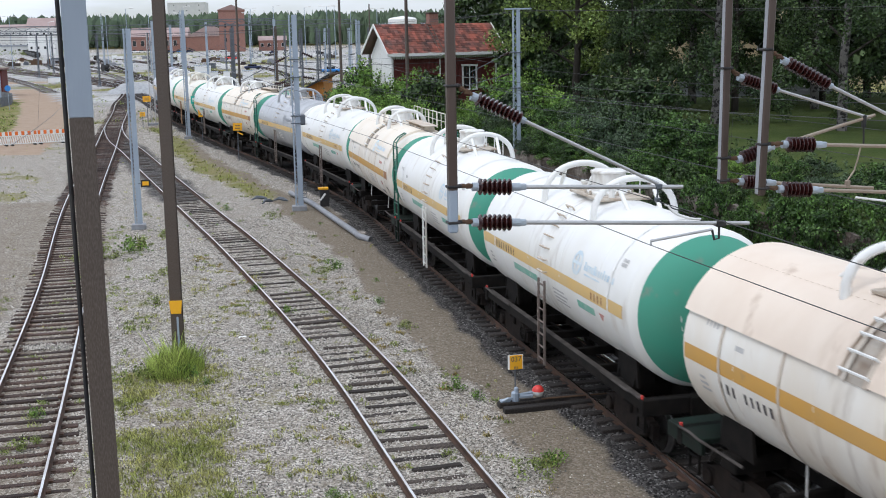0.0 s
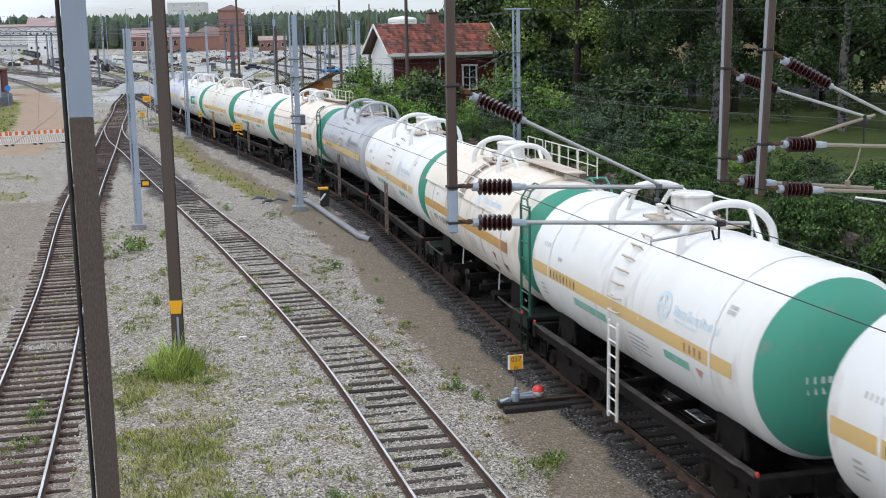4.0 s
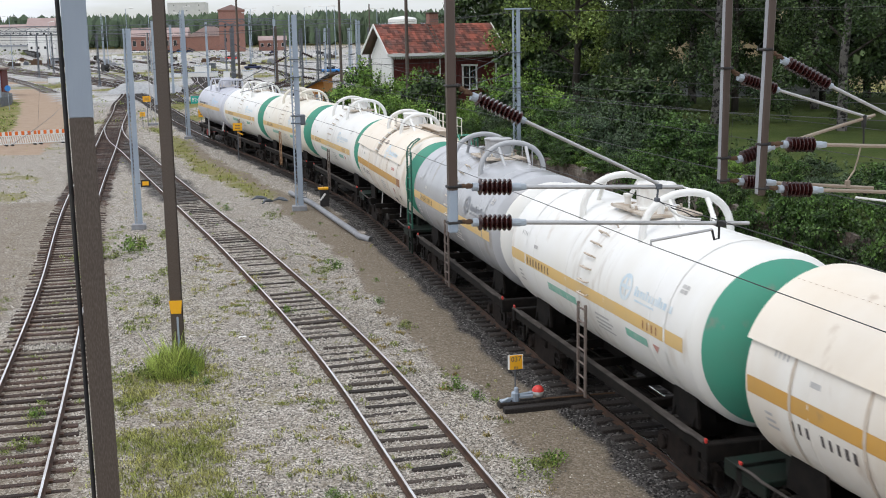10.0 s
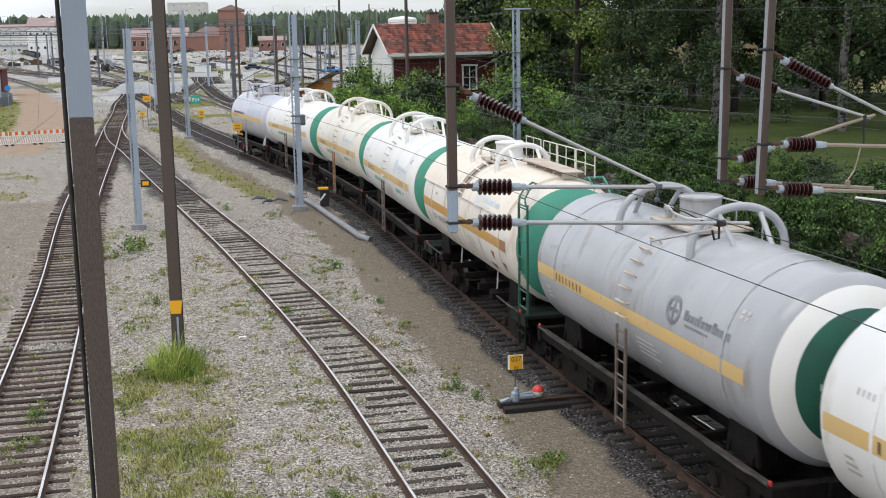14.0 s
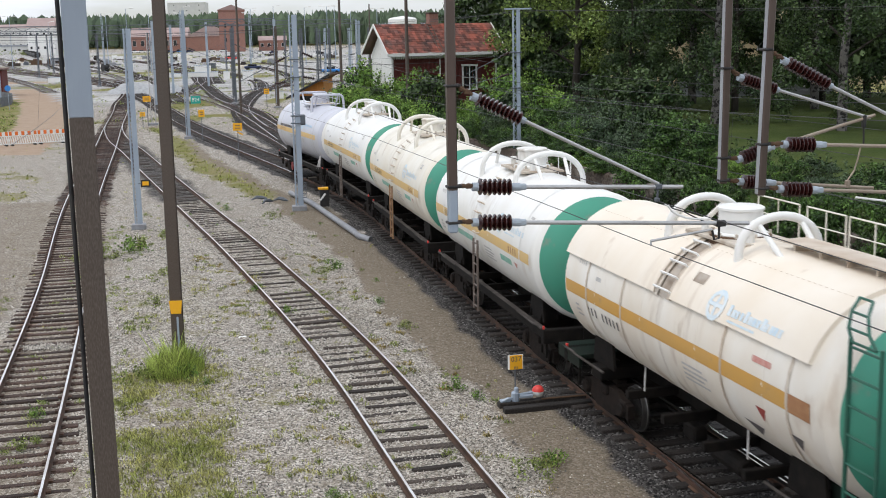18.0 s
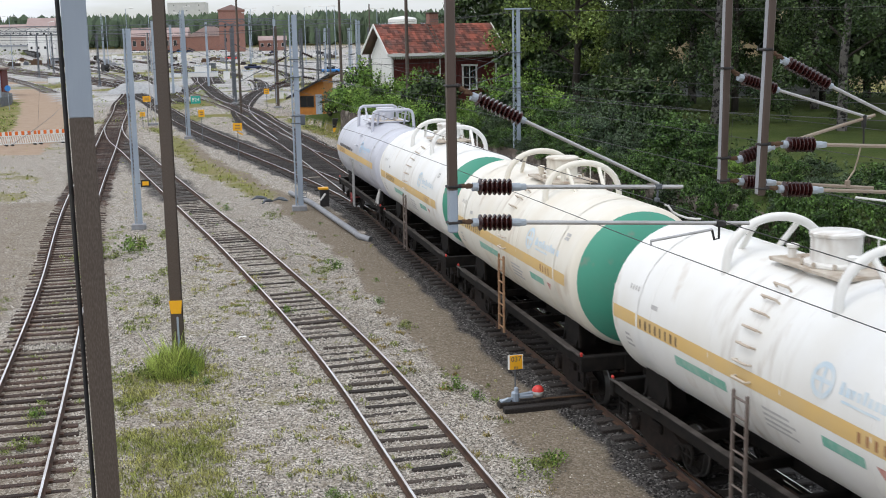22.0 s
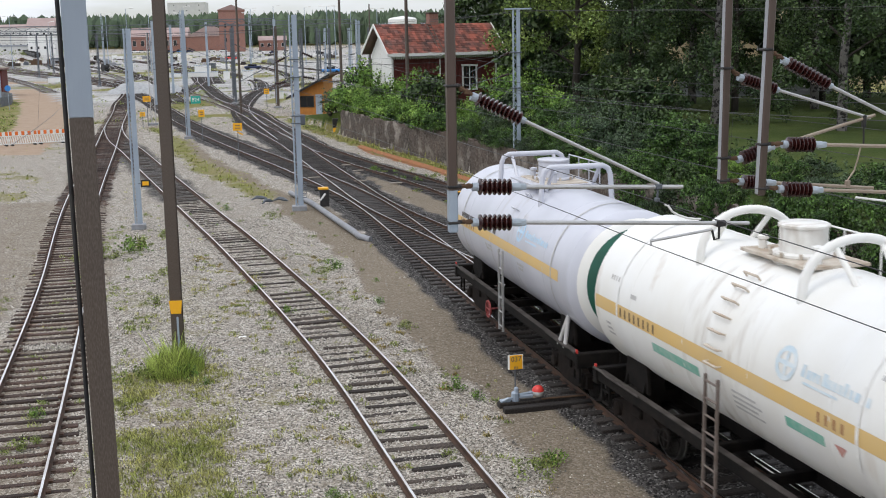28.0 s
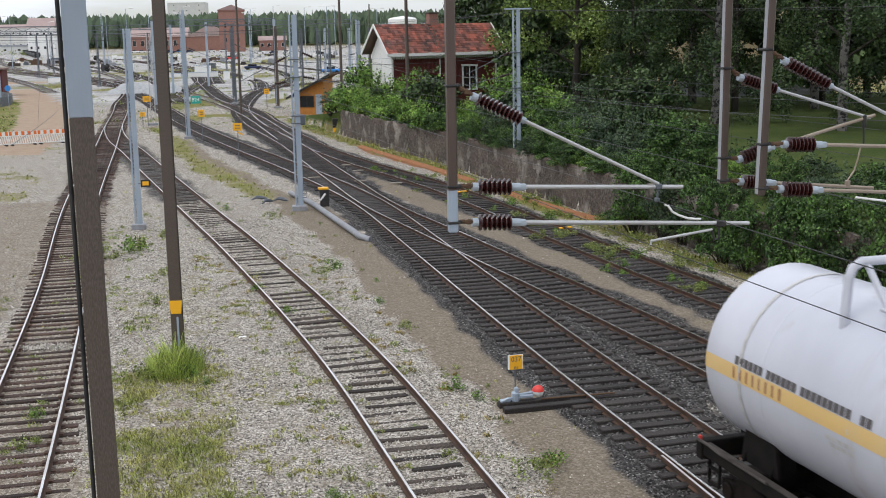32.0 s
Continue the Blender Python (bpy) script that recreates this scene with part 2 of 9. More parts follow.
MAT["leaf_grey"] = leaf_material("grey_green_willow_leaves", (0.085, 0.125, 0.066), (0.022, 0.046, 0.020), 0.05)
MAT["leaf_light"] = leaf_material("light_green_leaves", (0.09, 0.175, 0.03), (0.19, 0.285, 0.056), 0.15)
MAT["grass"] = leaf_material("grass_blades", (0.24, 0.27, 0.07), (0.38, 0.36, 0.13), 0.3)
MAT["pine"] = material("far_conifer_wood", (0.062, 0.092, 0.058), 0.9, 0, (0.105, 0.145, 0.08), 0.02, 0.8, island=0.32)
MAT["stone_loose"] = material("loose_ballast_stone", (0.375, 0.348, 0.305), 0.9, 0, (0.27, 0.25, 0.225), 6, 0.7, island=0.85)
MAT["stone_dark"] = material("dark_ballast_stone", (0.078, 0.073, 0.07), 0.9, 0, (0.036, 0.033, 0.032), 6, 0.7, island=0.85)
MAT["dark_car"] = material("dark_car_paint", (0.02, 0.03, 0.08), 0.3)
MAT["rubble"] = material("grey_crushed_rock", (0.42, 0.43, 0.44), 0.95, 0, (0.30, 0.305, 0.31), 3, 0.8, bump=0.05, bump_scale=6)
MAT["orange_soil"] = material("rust_orange_soil", (0.30, 0.125, 0.052), 0.95, 0, (0.22, 0.10, 0.05), 1.5, 0.7, bump=0.02, bump_scale=9)
MAT["pipe"] = material("grey_cable_duct", (0.30, 0.31, 0.33), 0.6, 0.2, (0.2, 0.2, 0.21), 4, 0.7)
MAT["roof_tile_far"] = material("mottled_clay_tile", (0.26, 0.075, 0.048), 0.85, 0, (0.085, 0.052, 0.046), 0.8, 0.95, island=0.55)
MAT["leaf_tree"] = leaf_material("maple_leaves", (0.095, 0.15, 0.036), (0.225, 0.29, 0.072), 0.12)
MAT["leaf_weed"] = leaf_material("weed_leaves", (0.17, 0.22, 0.055), (0.25, 0.28, 0.085))
MAT["bright_grass"] = leaf_material("bright_grass_blades", (0.23, 0.32, 0.06), (0.40, 0.46, 0.13), 0.3)
MAT["moss_gold"] = leaf_material("golden_moss", (0.22, 0.165, 0.05), (0.30, 0.25, 0.075), 0.15)
MAT["sky_print"] = material("smeared_sky_blue_print", (0.40, 0.60, 0.78), 0.5, 0, (0.56, 0.64, 0.72), 4, 0.85)
MAT["slate_print"] = material("worn_slate_grey_print", (0.15, 0.16, 0.18), 0.5, 0, (0.27, 0.28, 0.30), 6, 0.7)
MAT["blue_sign"] = material("blue_sign_paint", (0.04, 0.22, 0.6), 0.4)

MAT["sleeper_red"] = material("rust_dusted_sleeper_wood", (0.038, 0.022, 0.017), 0.9, 0, (0.018, 0.011, 0.009), 4, 0.8, (0.105, 0.066, 0.05), 28, 0.006, 25, per_object=0.5)
MAT["ladder_steel"] = material("brown_grey_ladder_steel", (0.20, 0.165, 0.145), 0.6, 0.2, (0.13, 0.095, 0.08), 6, 0.7)
MAT["board_old"] = material("old_weathered_board", (0.34, 0.30, 0.25), 0.85, 0, (0.22, 0.19, 0.155), 4, 0.8, bump=0.003)
MAT["strap_stain"] = material("rust_streaked_strap_paint", (0.60, 0.54, 0.46), 0.6, 0, (0.44, 0.34, 0.25), 1.6, 0.8, streak=2.0)
MAT["green_black"] = material("blackish_green_frame_paint", (0.007, 0.017, 0.012), 0.65, 0, (0.014, 0.013, 0.011), 2, 0.7, spec=0.2)
MAT["warning_red"] = material("dark_red_mark", (0.30, 0.05, 0.04), 0.6)
MAT["ladder_channel"] = material("grimy_channel_paint", (0.46, 0.41, 0.35), 0.75, 0, (0.24, 0.18, 0.13), 3, 0.9)
MAT["galv_leg"] = material("stained_galvanised_leg_steel", (0.33, 0.38, 0.44), 0.5, 0.25, (0.25, 0.29, 0.345), 1.6, 0.9, spot=(0.10, 0.085, 0.075), spot_scale=3.4, spot_at=(0.62, 0.74), streak=7, bump=0.002)
MAT["seam"] = material("faint_rust_seam", (0.42, 0.31, 0.21), 0.7, 0, (0.55, 0.46, 0.36), 8, 0.8)
MAT["ladder_green"] = material("green_ladder_paint", (0.022, 0.12, 0.08), 0.45, 0, (0.03, 0.09, 0.065), 3, 0.7)
MAT["flange"] = material("grimy_manhole_paint", (0.58, 0.53, 0.46), 0.7, 0, (0.34, 0.27, 0.2), 3, 0.9)
# dust and the edge highlight share this paler grey
MAT["dusty_highlit_sill"] = material("dusty_grey_highlit_edge", (0.085, 0.075, 0.068), 0.8, 0.0, (0.03, 0.025, 0.022), 3, 0.8, spec=0.2)
MAT["stencil_brown"] = material("dark_brown_stencil_print", (0.13, 0.085, 0.05), 0.6, 0, (0.3, 0.2, 0.1), 9, 0.7)
# brighter copy of the shrub leaves; sunlight is put into the colour
MAT["leaf_sunlit"] = leaf_material("sunlit_shrub_leaves", (0.10, 0.20, 0.040), (0.25, 0.37, 0.078), 0.12)
# paler post steel with the sky light of one face put into its colour
MAT["lit_side_steel"] = material("pale_lit_side_steel", (0.40, 0.42, 0.46), 0.4, 0.5, (0.20, 0.16, 0.14), 2.0, 0.85, streak=10)
MAT["grey_mid"] = material("dull_grey_tank_paint", (0.425, 0.435, 0.45), 0.22, 0, (0.34, 0.345, 0.36), 0.9, 0.7, spot=(0.27, 0.235, 0.21), spot_scale=1.6, spot_at=(0.60, 0.8), streak=2.5, bump=0.0015, bump_scale=3, belt=(0.25, 0.22, 0.2))

# ---- mesh helpers ----
class Geo:
    """Collects vertices and faces for one mesh."""

    def __init__(self):
        self.v, self.f, self.m = [], [], []

    def add(self, verts, faces, mi=0):
        k = len(self.v)
        self.v.extend(tuple(p) for p in verts)
        self.f.extend(tuple(i + k for i in f) for f in faces)
        self.m.extend([mi] * len(faces))
        return self

    def box(self, c, s, b=0.0, turn=None, mi=0):
        """A box with centre c and size s; b: width of its chamfers."""
        h = [x / 2 for x in s]
        vs, fs = [], []
        if b <= 0:
            vs = [(sx * h[0], sy * h[1], sz * h[2]) for sx in (-1, 1) for sy in (-1, 1) for sz in (-1, 1)]
            fs = [(0, 1, 3, 2), (4, 6, 7, 5), (0, 4, 5, 1), (2, 3, 7, 6), (0, 2, 6, 4), (1, 5, 7, 3)]
        else:
            b = min(b, *[x * 0.9 for x in h])
            idx = {}
            for sx in (-1, 1):
                for sy in (-1, 1):
                    for sz in (-1, 1):
                        for a in range(3):
                            p = [sx * (h[0] - b), sy * (h[1] - b), sz * (h[2] - b)]
                            p[a] = (sx, sy, sz)[a] * h[a]
                            idx[sx, sy, sz, a] = len(vs)
                            vs.append(tuple(p))
            for a in range(3):
                u, w = [(1, 2), (2, 0), (0, 1)][a]
                for s1 in (-1, 1):
                    loop = []
                    for su, sw in ((-1, -1), (1, -1), (1, 1), (-1, 1)):
                        k = [0, 0, 0]
                        k[a], k[u], k[w] = s1, su, sw
                        loop.append(idx[(*k, a)])
                    fs.append(tuple(loop if s1 > 0 else loop[::-1]))
                for su in (-1, 1):
                    for sw in (-1, 1):
                        k1, k2 = [0, 0, 0], [0, 0, 0]
                        k1[a], k1[u], k1[w] = -1, su, sw
                        k2[a], k2[u], k2[w] = 1, su, sw
                        q = (idx[(*k1, u)], idx[(*k2, u)], idx[(*k2, w)], idx[(*k1, w)])
                        fs.append(q if su * sw > 0 else q[::-1])
            for sx in (-1, 1):
                for sy in (-1, 1):
                    for sz in (-1, 1):
                        q = tuple(idx[sx, sy, sz, a] for a in range(3))
                        fs.append(q if sx * sy * sz > 0 else q[::-1])
        if turn is not None:
            vs = [turn @ Vector(p) for p in vs]
        return self.add([(p[0] + c[0], p[1] + c[1], p[2] + c[2]) for p in vs], fs, mi)

    def tube(self, pts, r, n=8, caps=True, mi=0, radii=None):
        """A round bar along a polyline."""
        pts = [Vector(p) for p in pts]
        vs, fs = [], []
        side = None
        for i, p in enumerate(pts):
            d = (pts[min(i + 1, len(pts) - 1)] - pts[max(i - 1, 0)]).normalized()
            if side is None:
                side = d.cross(Vector((0, 0, 1)) if abs(d.z) < 0.9 else Vector((1, 0, 0))).normalized()
            else:
                side = (side - d * side.dot(d)).normalized()
            up = d.cross(side)
            rr = radii[i] if radii else r
            for k in range(n):
                a = 2 * math.pi * k / n
                vs.append(p + side * (rr * math.cos(a)) + up * (rr * math.sin(a)))
        for i in range(len(pts) - 1):
            for k in range(n):
                a, b = i * n + k, i * n + (k + 1) % n
                fs.append((a, b, b + n, a + n))
        if caps:
            fs.append(tuple(range(n - 1, -1, -1)))
            fs.append(tuple(range((len(pts) - 1) * n, len(pts) * n)))
        return self.add(vs, fs, mi)

    def lathe(self, prof, n=24, axis="X", at=(0, 0, 0), mi=0):
        """Turns a profile of (along, radius) round an axis."""
        vs, fs = [], []
        for x, r in prof:
            for k in range(n):
                a = 2 * math.pi * k / n
                c, s = r * math.cos(a), r * math.sin(a)
                p = {"X": (x, c, s), "Y": (s, x, c), "Z": (c, s, x)}[axis]
                vs.append((p[0] + at[0], p[1] + at[1], p[2] + at[2]))
        for i in range(len(prof) - 1):
            for k in range(n):
                a, b = i * n + k, i * n + (k + 1) % n
                fs.append((a, b, b + n, a + n))
        if prof[0][1] > 1e-4:
            fs.append(tuple(range(n - 1, -1, -1)))
        if prof[-1][1] > 1e-4:
            fs.append(tuple(range((len(prof) - 1) * n, len(prof) * n)))
        return self.add(vs, fs, mi)

    def patch(self, x0, x1, a0, a1, r, zc, nx=1, na=4, side=-1, thick=0.004, mi=0, drop=None):
        """A thin plate that lies on a drum along x; angles in degrees up from the horizontal on its side."""
        vs, fs = [], []
        drop = MARK_DROP if drop is None else drop
        a0, a1 = a0 - drop, a1 - drop
        for i in range(nx + 1):
            for k in range(na + 1):
                a = radians(a0 + (a1 - a0) * k / na)
                vs.append((x0 + (x1 - x0) * i / nx, side * (r + thick) * math.cos(a), zc + (r + thick) * math.sin(a)))
        for i in range(nx):
            for k in range(na):
                q = i * (na + 1) + k
                f = (q, q + na + 1, q + na + 2, q + 1)
                fs.append(f if side < 0 else f[::-1])
        return self.add(vs, fs, mi)

    def prism(self, pts, z0, z1, mi=0):
        """A flat outline (x, y) raised from z0 to z1."""
        n = len(pts)
        vs = [(x, y, z0) for x, y in pts] + [(x, y, z1) for x, y in pts]
        fs = [tuple(range(n - 1, -1, -1)), tuple(range(n, 2 * n))]
        fs += [(i, (i + 1) % n, (i + 1) % n + n, i + n) for i in range(n)]
        return self.add(vs, fs, mi)

    def mesh(self, name, mats, smooth=False):
        me = bpy.data.meshes.new(name)
        me.from_pydata([tuple(p) for p in self.v], [], self.f)
        for mt in mats if isinstance(mats, (list, tuple)) else [mats]:
            me.materials.append(mt)
        if any(self.m):
            me.polygons.foreach_set("material_index", self.m)
        if smooth:
            me.polygons.foreach_set("use_smooth", [True] * len(self.f))
            me.set_sharp_from_angle(angle=radians(40))
        me.update()
        return me


def part(name, geo, mat, parent=None, label="", smooth=False, at=None):
    me = geo if isinstance(geo, bpy.types.Mesh) else geo.mesh(name, mat, smooth)
    ob = new(name, me)
    if parent is not None:
        ob.parent = parent
    if at is not None:
        ob.matrix_basis = at
    if label:
        ob["label"] = label
    return ob


def thing(name, label, category, at=None, group="", kind=""):
    ob = new(name)
    ob.empty_display_size = 0.2
    if at is not None:
        ob.matrix_basis = at
    return tagged(ob, label, category, group, kind)


def single(name, geo, mat, label, category, at=None, group="", kind="", smooth=False):
    ob = part(name, geo, mat, None, "", smooth, at)
    return tagged(ob, label, category, group, kind)


def letters(text, size, mat, parent, at, name="lettering"):
    cu = bpy.data.curves.new(name, "FONT")
    cu.body, cu.size, cu.align_x, cu.align_y, cu.extrude = text, size, "CENTER", "CENTER", 0.002
    tmp = bpy.data.objects.new(name, cu)
    scene.collection.objects.link(tmp)
    me = bpy.data.meshes.new_from_object(tmp.evaluated_get(bpy.context.evaluated_depsgraph_get()))
    bpy.data.objects.remove(tmp)
    me.materials.clear()
    me.materials.append(mat)
    # thin pale plate on the left face; its brightness is painted light
    ob = new(name, me)
    ob.parent, ob.matrix_basis = parent, at
    return ob


# ---- the tracks ----
RAIL_TOP = 0.17


def spline(points, step=0.5, rounds=60):
    p = np.array(points, float)
    p = np.vstack([2 * p[0] - p[1], p, 2 * p[-1] - p[-2]])
    out = []
    for i in range(1, len(p) - 2):
        p0, p1, p2, p3 = p[i - 1:i + 3]
        n = max(2, int(np.hypot(*(p2 - p1)) / step))
        for u in np.arange(n) / n:
            out.append(0.5 * (2 * p1 + (p2 - p0) * u + (2 * p0 - 5 * p1 + 4 * p2 - p3) * u * u + (3 * p1 - p0 - 3 * p2 + p3) * u ** 3))
    out.append(p[-2])
    out = np.array(out)
    for _ in range(rounds):
        out[1:-1] = 0.25 * out[:-2] + 0.5 * out[1:-1] + 0.25 * out[2:]
    return out


class Line:
    """A centre line on the ground with its arc length."""

    def __init__(self, points):
        self.p = spline(points)
        self.s = np.concatenate([[0], np.cumsum(np.hypot(*np.diff(self.p, axis=0).T))])
        self.length = self.s[-1]

    def at(self, s):
        x, y = np.interp(s, self.s, self.p[:, 0]), np.interp(s, self.s, self.p[:, 1])
        a, b = np.clip(s - 0.4, 0, self.length), np.clip(s + 0.4, 0, self.length)
        d = np.array([np.interp(b, self.s, self.p[:, 0]) - np.interp(a, self.s, self.p[:, 0]), np.interp(b, self.s, self.p[:, 1]) - np.interp(a, self.s, self.p[:, 1])])
        return np.array([x, y]), d / np.hypot(*d)


LEFT = Line([(1.0, -20), (-3.6, 0), (-5.9, 10), (-8.2, 20), (-10.25, 28.5), (-11.6, 34), (-13.3, 38.1 + 2.6), (-18.65, 60.5), (-25.8, 90.6), (-31.3, 113.2), (-36.2, 134), (-41.2, 154), (-47.2, 181), (-54, 204)])
MIDDLE = Line([(11.35, -20), (5.75, 0), (2.95, 10), (0.32, 20.0), (-0.9, 24.45), (-2.1, 28.9), (-4.95, 37.6), (-6.1, 40.9), (-8.5, 47.85), (-11.65, 56.4), (-17.05, 71.3), (-18.9, 76.4), (-23.5, 89.3), (-26.1, 96), (-29.6, 107), (-31.6, 114.6)])
TRAIN = Line([(54.62, -115), (34.38, -60), (23.34, -30), (12.3, 0), (10.84, 4), (9.45, 8), (8.14, 12), (6.91, 16), (5.75, 20), (4.68, 24), (3.69, 27.97), (2.62, 32.28), (1.15, 38.57), (-0.95, 47.5), (-3.13, 56.8), (-5.09, 63.2), (-7.39, 69.6), (-10.8, 78.6), (-18.6, 98.6), (-25.97, 119.1), (-32.6, 139.8), (-48.6, 188), (-59.5, 217), (-75, 251), (-107, 307), (-160, 392)])
TRAIN_ZERO = float(TRAIN.s[np.argmin(np.abs(TRAIN.p[:, 1]))])
SECOND = Line([(23.2, -20), (16.4, 0), (13.0, 10), (9.75, 20), (7.04, 28.5), (3.69, 38.5), (1.85, 43.4), (-0.52, 50.4), (-3.05, 57.3), (-5.3, 66.2), (-7.2, 73.6), (-9.76, 84.0), (-12.06, 93), (-17.9, 113.5), (-22.2, 133), (-25.0, 152), (-27.6, 182), (-26, 199), (-14, 222), (10, 250)])
WALLSIDE = Line([(26.6, -20), (20.2, 0), (17.0, 10), (13.9, 20), (10.9, 30), (7.9, 38.9), (4.85, 48.4), (2.1, 57.8), (-1.1, 67.2), (-3.6, 73), (-8.1, 84.8), (-12.9, 101.4), (-17.1, 117), (-20.4, 131), (-30.5, 165), (-45.5, 226.6), (-58, 274), (-90, 360)])
YARD = [Line([(-12.5, 96), (-19.8, 124.5), (-27.5, 149.7), (-41, 186), (-62, 232), (-98, 300), (-150, 390)]),
        Line([(-60, 217), (-66, 260), (-88, 330), (-120, 420), (-160, 520)]),
        Line([(-75, 255), (-105, 330), (-140, 420), (-185, 530)]),
        Line([(-107, 307), (-138, 370), (-172, 450), (-215, 560)]),
        Line([(-110, 300), (-150, 385), (-190, 470), (-240, 580)]),
        Line([(-38, 175), (-48, 240), (-70, 320), (-110, 430)]),
        Line([(-27, 190), (-30, 240), (-48, 320), (-80, 420)]),
        Line([(-52, 200), (-74, 240), (-112, 310), (-168, 400), (-230, 500)]),
        Line([(-120, 310), (-165, 395), (-205, 480), (-262, 590)]),
        Line([(-33, 152), (-44, 190), (-58, 240), (-84, 310), (-128, 410)]),
        Line([(-40, 215), (-52, 270), (-72, 340), (-104, 430)]),
        Line([(-62, 190), (-84, 240), (-124, 320), (-180, 420), (-250, 540)]),
        Line([(-66, 200), (-92, 255), (-136, 335), (-200, 440), (-280, 560)]),
        Line([(-100, 300), (-128, 360), (-165, 450), (-205, 560)]),
        Line([(-90, 330), (-112, 400), (-140, 490), (-170, 590)]),
        Line([(-14, 222), (-22, 262), (-40, 320), (-64, 400)]),
        Line([(-27, 182), (-36, 230), (-58, 300), (-96, 400), (-130, 480)]),
        Line([(-48, 188), (-62, 236), (-92, 316), (-140, 420), (-190, 520)])]


def rail_mesh(line, off, s0, s1, step, bright=(5, 6, 7)):
    """One rail, foot, web and head, along a line."""
    prof = [(-0.065, 0.0), (-0.065, 0.012), (-0.012, 0.03), (-0.012, 0.10), (-0.036, 0.115), (-0.036, 0.144), (-0.025, 0.15),
            (0.025, 0.15), (0.036, 0.144), (0.036, 0.115), (0.012, 0.10), (0.012, 0.03), (0.065, 0.012), (0.065, 0.0)]
    g, n = Geo(), len(prof)
    vs, fs, ms = [], [], []
    ss = np.arange(s0, s1 + 0.01, step)
    for s in ss:
        p, d = line.at(s)
        nrm = np.array([d[1], -d[0]])
        for a, z in prof:
            q = p + nrm * (off + a)
            vs.append((q[0], q[1], RAIL_TOP - 0.15 + z))
    for i in range(len(ss) - 1):
        for k in range(n - 1):
            a = i * n + k
            fs.append((a, a + 1, a + 1 + n, a + n))
            ms.append(1 if k in bright else 0)
    g.v, g.f, g.m = vs, fs, ms
    return g


def lay_track(name, line, label, s0, s1, gap, wood, jitter, own=300, rail_step=1.0, far=0.0, sink=0.0, wide=0.23, long=2.6, chairs=True, head="rail_top", buried=0.0):
    root = thing(name, label, "railway track", kind="structure")
    for off in (-0.798, 0.798):
        part("rail", rail_mesh(line, off, s0, s1, rail_step, (6,) if own else (5, 6, 7)), [MAT["rail_side"], MAT[head]], root, "rusty steel rail with a worn head")
    rng = random.Random(name)
    shapes = []
    for k in range(5):
        g = Geo()
        g.box((0, 0, 0), (long + rng.uniform(-0.1, 0.12), wide + rng.uniform(-0.025, 0.025), 0.14), 0.012 + 0.006 * k)
        shapes.append(g.mesh("sleeper", wood))
    rest, n = Geo(), 0
    chair = Geo()
    s = s0 + 0.3
    while s < s1:
        p, d = line.at(s)
        ang = math.atan2(d[1], d[0]) - math.pi / 2 + rng.uniform(-jitter, jitter)
        z = -0.045 - sink + rng.uniform(-0.012, 0.012) * (1 + 25 * sink)
        slide = rng.uniform(-0.06, 0.06)
        m = pose(p[0] + slide * math.cos(ang), p[1] + slide * math.sin(ang), z, 0, rng.uniform(-0.4, 0.4), math.degrees(ang))
        if buried and n < own:
            # the gravel has swallowed the ends of the sleepers, and some of them whole
            if rng.random() < buried * 0.08:
                s += gap * rng.uniform(0.93, 1.07)
                continue
            m = m @ pose(rng.uniform(-0.3, 0.3) * buried, 0, rng.uniform(-0.016, 0.014) * buried) @ Matrix.Diagonal((1 - rng.uniform(0.08, 0.5) * buried, rng.uniform(0.65, 1.4), 1, 1)) @ pose(0, 0, 0, 0, rng.uniform(-0.6, 0.6) * buried, rng.uniform(-2.0, 2.0) * buried)
        if n < own and s >= far:
            part("sleeper", rng.choice(shapes), wood, root, at=m)
            n += 1
        else:
            rest.box((p[0], p[1], z), (2.6, 0.23, 0.14), 0, Matrix.Rotation(ang, 3, "Z"))
        for off in (-0.798, 0.798) if own and chairs else ():
            for e in (-0.11, 0.11):
                q = p + np.array([d[1], -d[0]]) * (off + e)
                chair.box((q[0], q[1], 0.035), (0.09, 0.14, 0.035), 0, Matrix.Rotation(ang, 3, "Z"))
        s += gap * rng.uniform(0.93, 1.07)
    if rest.v:
        tagged(part("more_sleepers", rest, wood, root), kind="stuff")
    if chair.v:
        tagged(part("rail_fastenings", chair, MAT["rail_side"], root), kind="stuff")
    return root


def near_s(line, y):
    return float(line.s[np.argmin(np.abs(line.p[:, 1] - y))])


lay_track("track_left", LEFT, "railway track with rusty rails on grey weathered wooden sleepers", near_s(LEFT, -18), near_s(LEFT, 186), 0.56, MAT["sleeper_red"], 0.025, sink=0.004, wide=0.21, head="rail_dull")
lay_track("track_middle", MIDDLE, "curved siding track with worn wooden sleepers sunk in pale gravel", near_s(MIDDLE, -18), near_s(MIDDLE, 113.5), 0.60, MAT["sleeper"], 0.06, sink=0.012, wide=0.2, long=1.85, chairs=False, head="rail_dull", buried=1.0)
lay_track("track_train", TRAIN, "main railway track with polished rails on dark tarred sleepers", near_s(TRAIN, -40), near_s(TRAIN, 306), 0.56, MAT["sleeper_dark"], 0.012, 290, 1.0, near_s(TRAIN, 8), sink=-0.03)
lay_track("track_second", SECOND, "railway track crossing the main line on dark tarred sleepers", near_s(SECOND, -18), near_s(SECOND, 245), 0.56, MAT["sleeper_dark"], 0.012, 200, sink=-0.025, chairs=False)
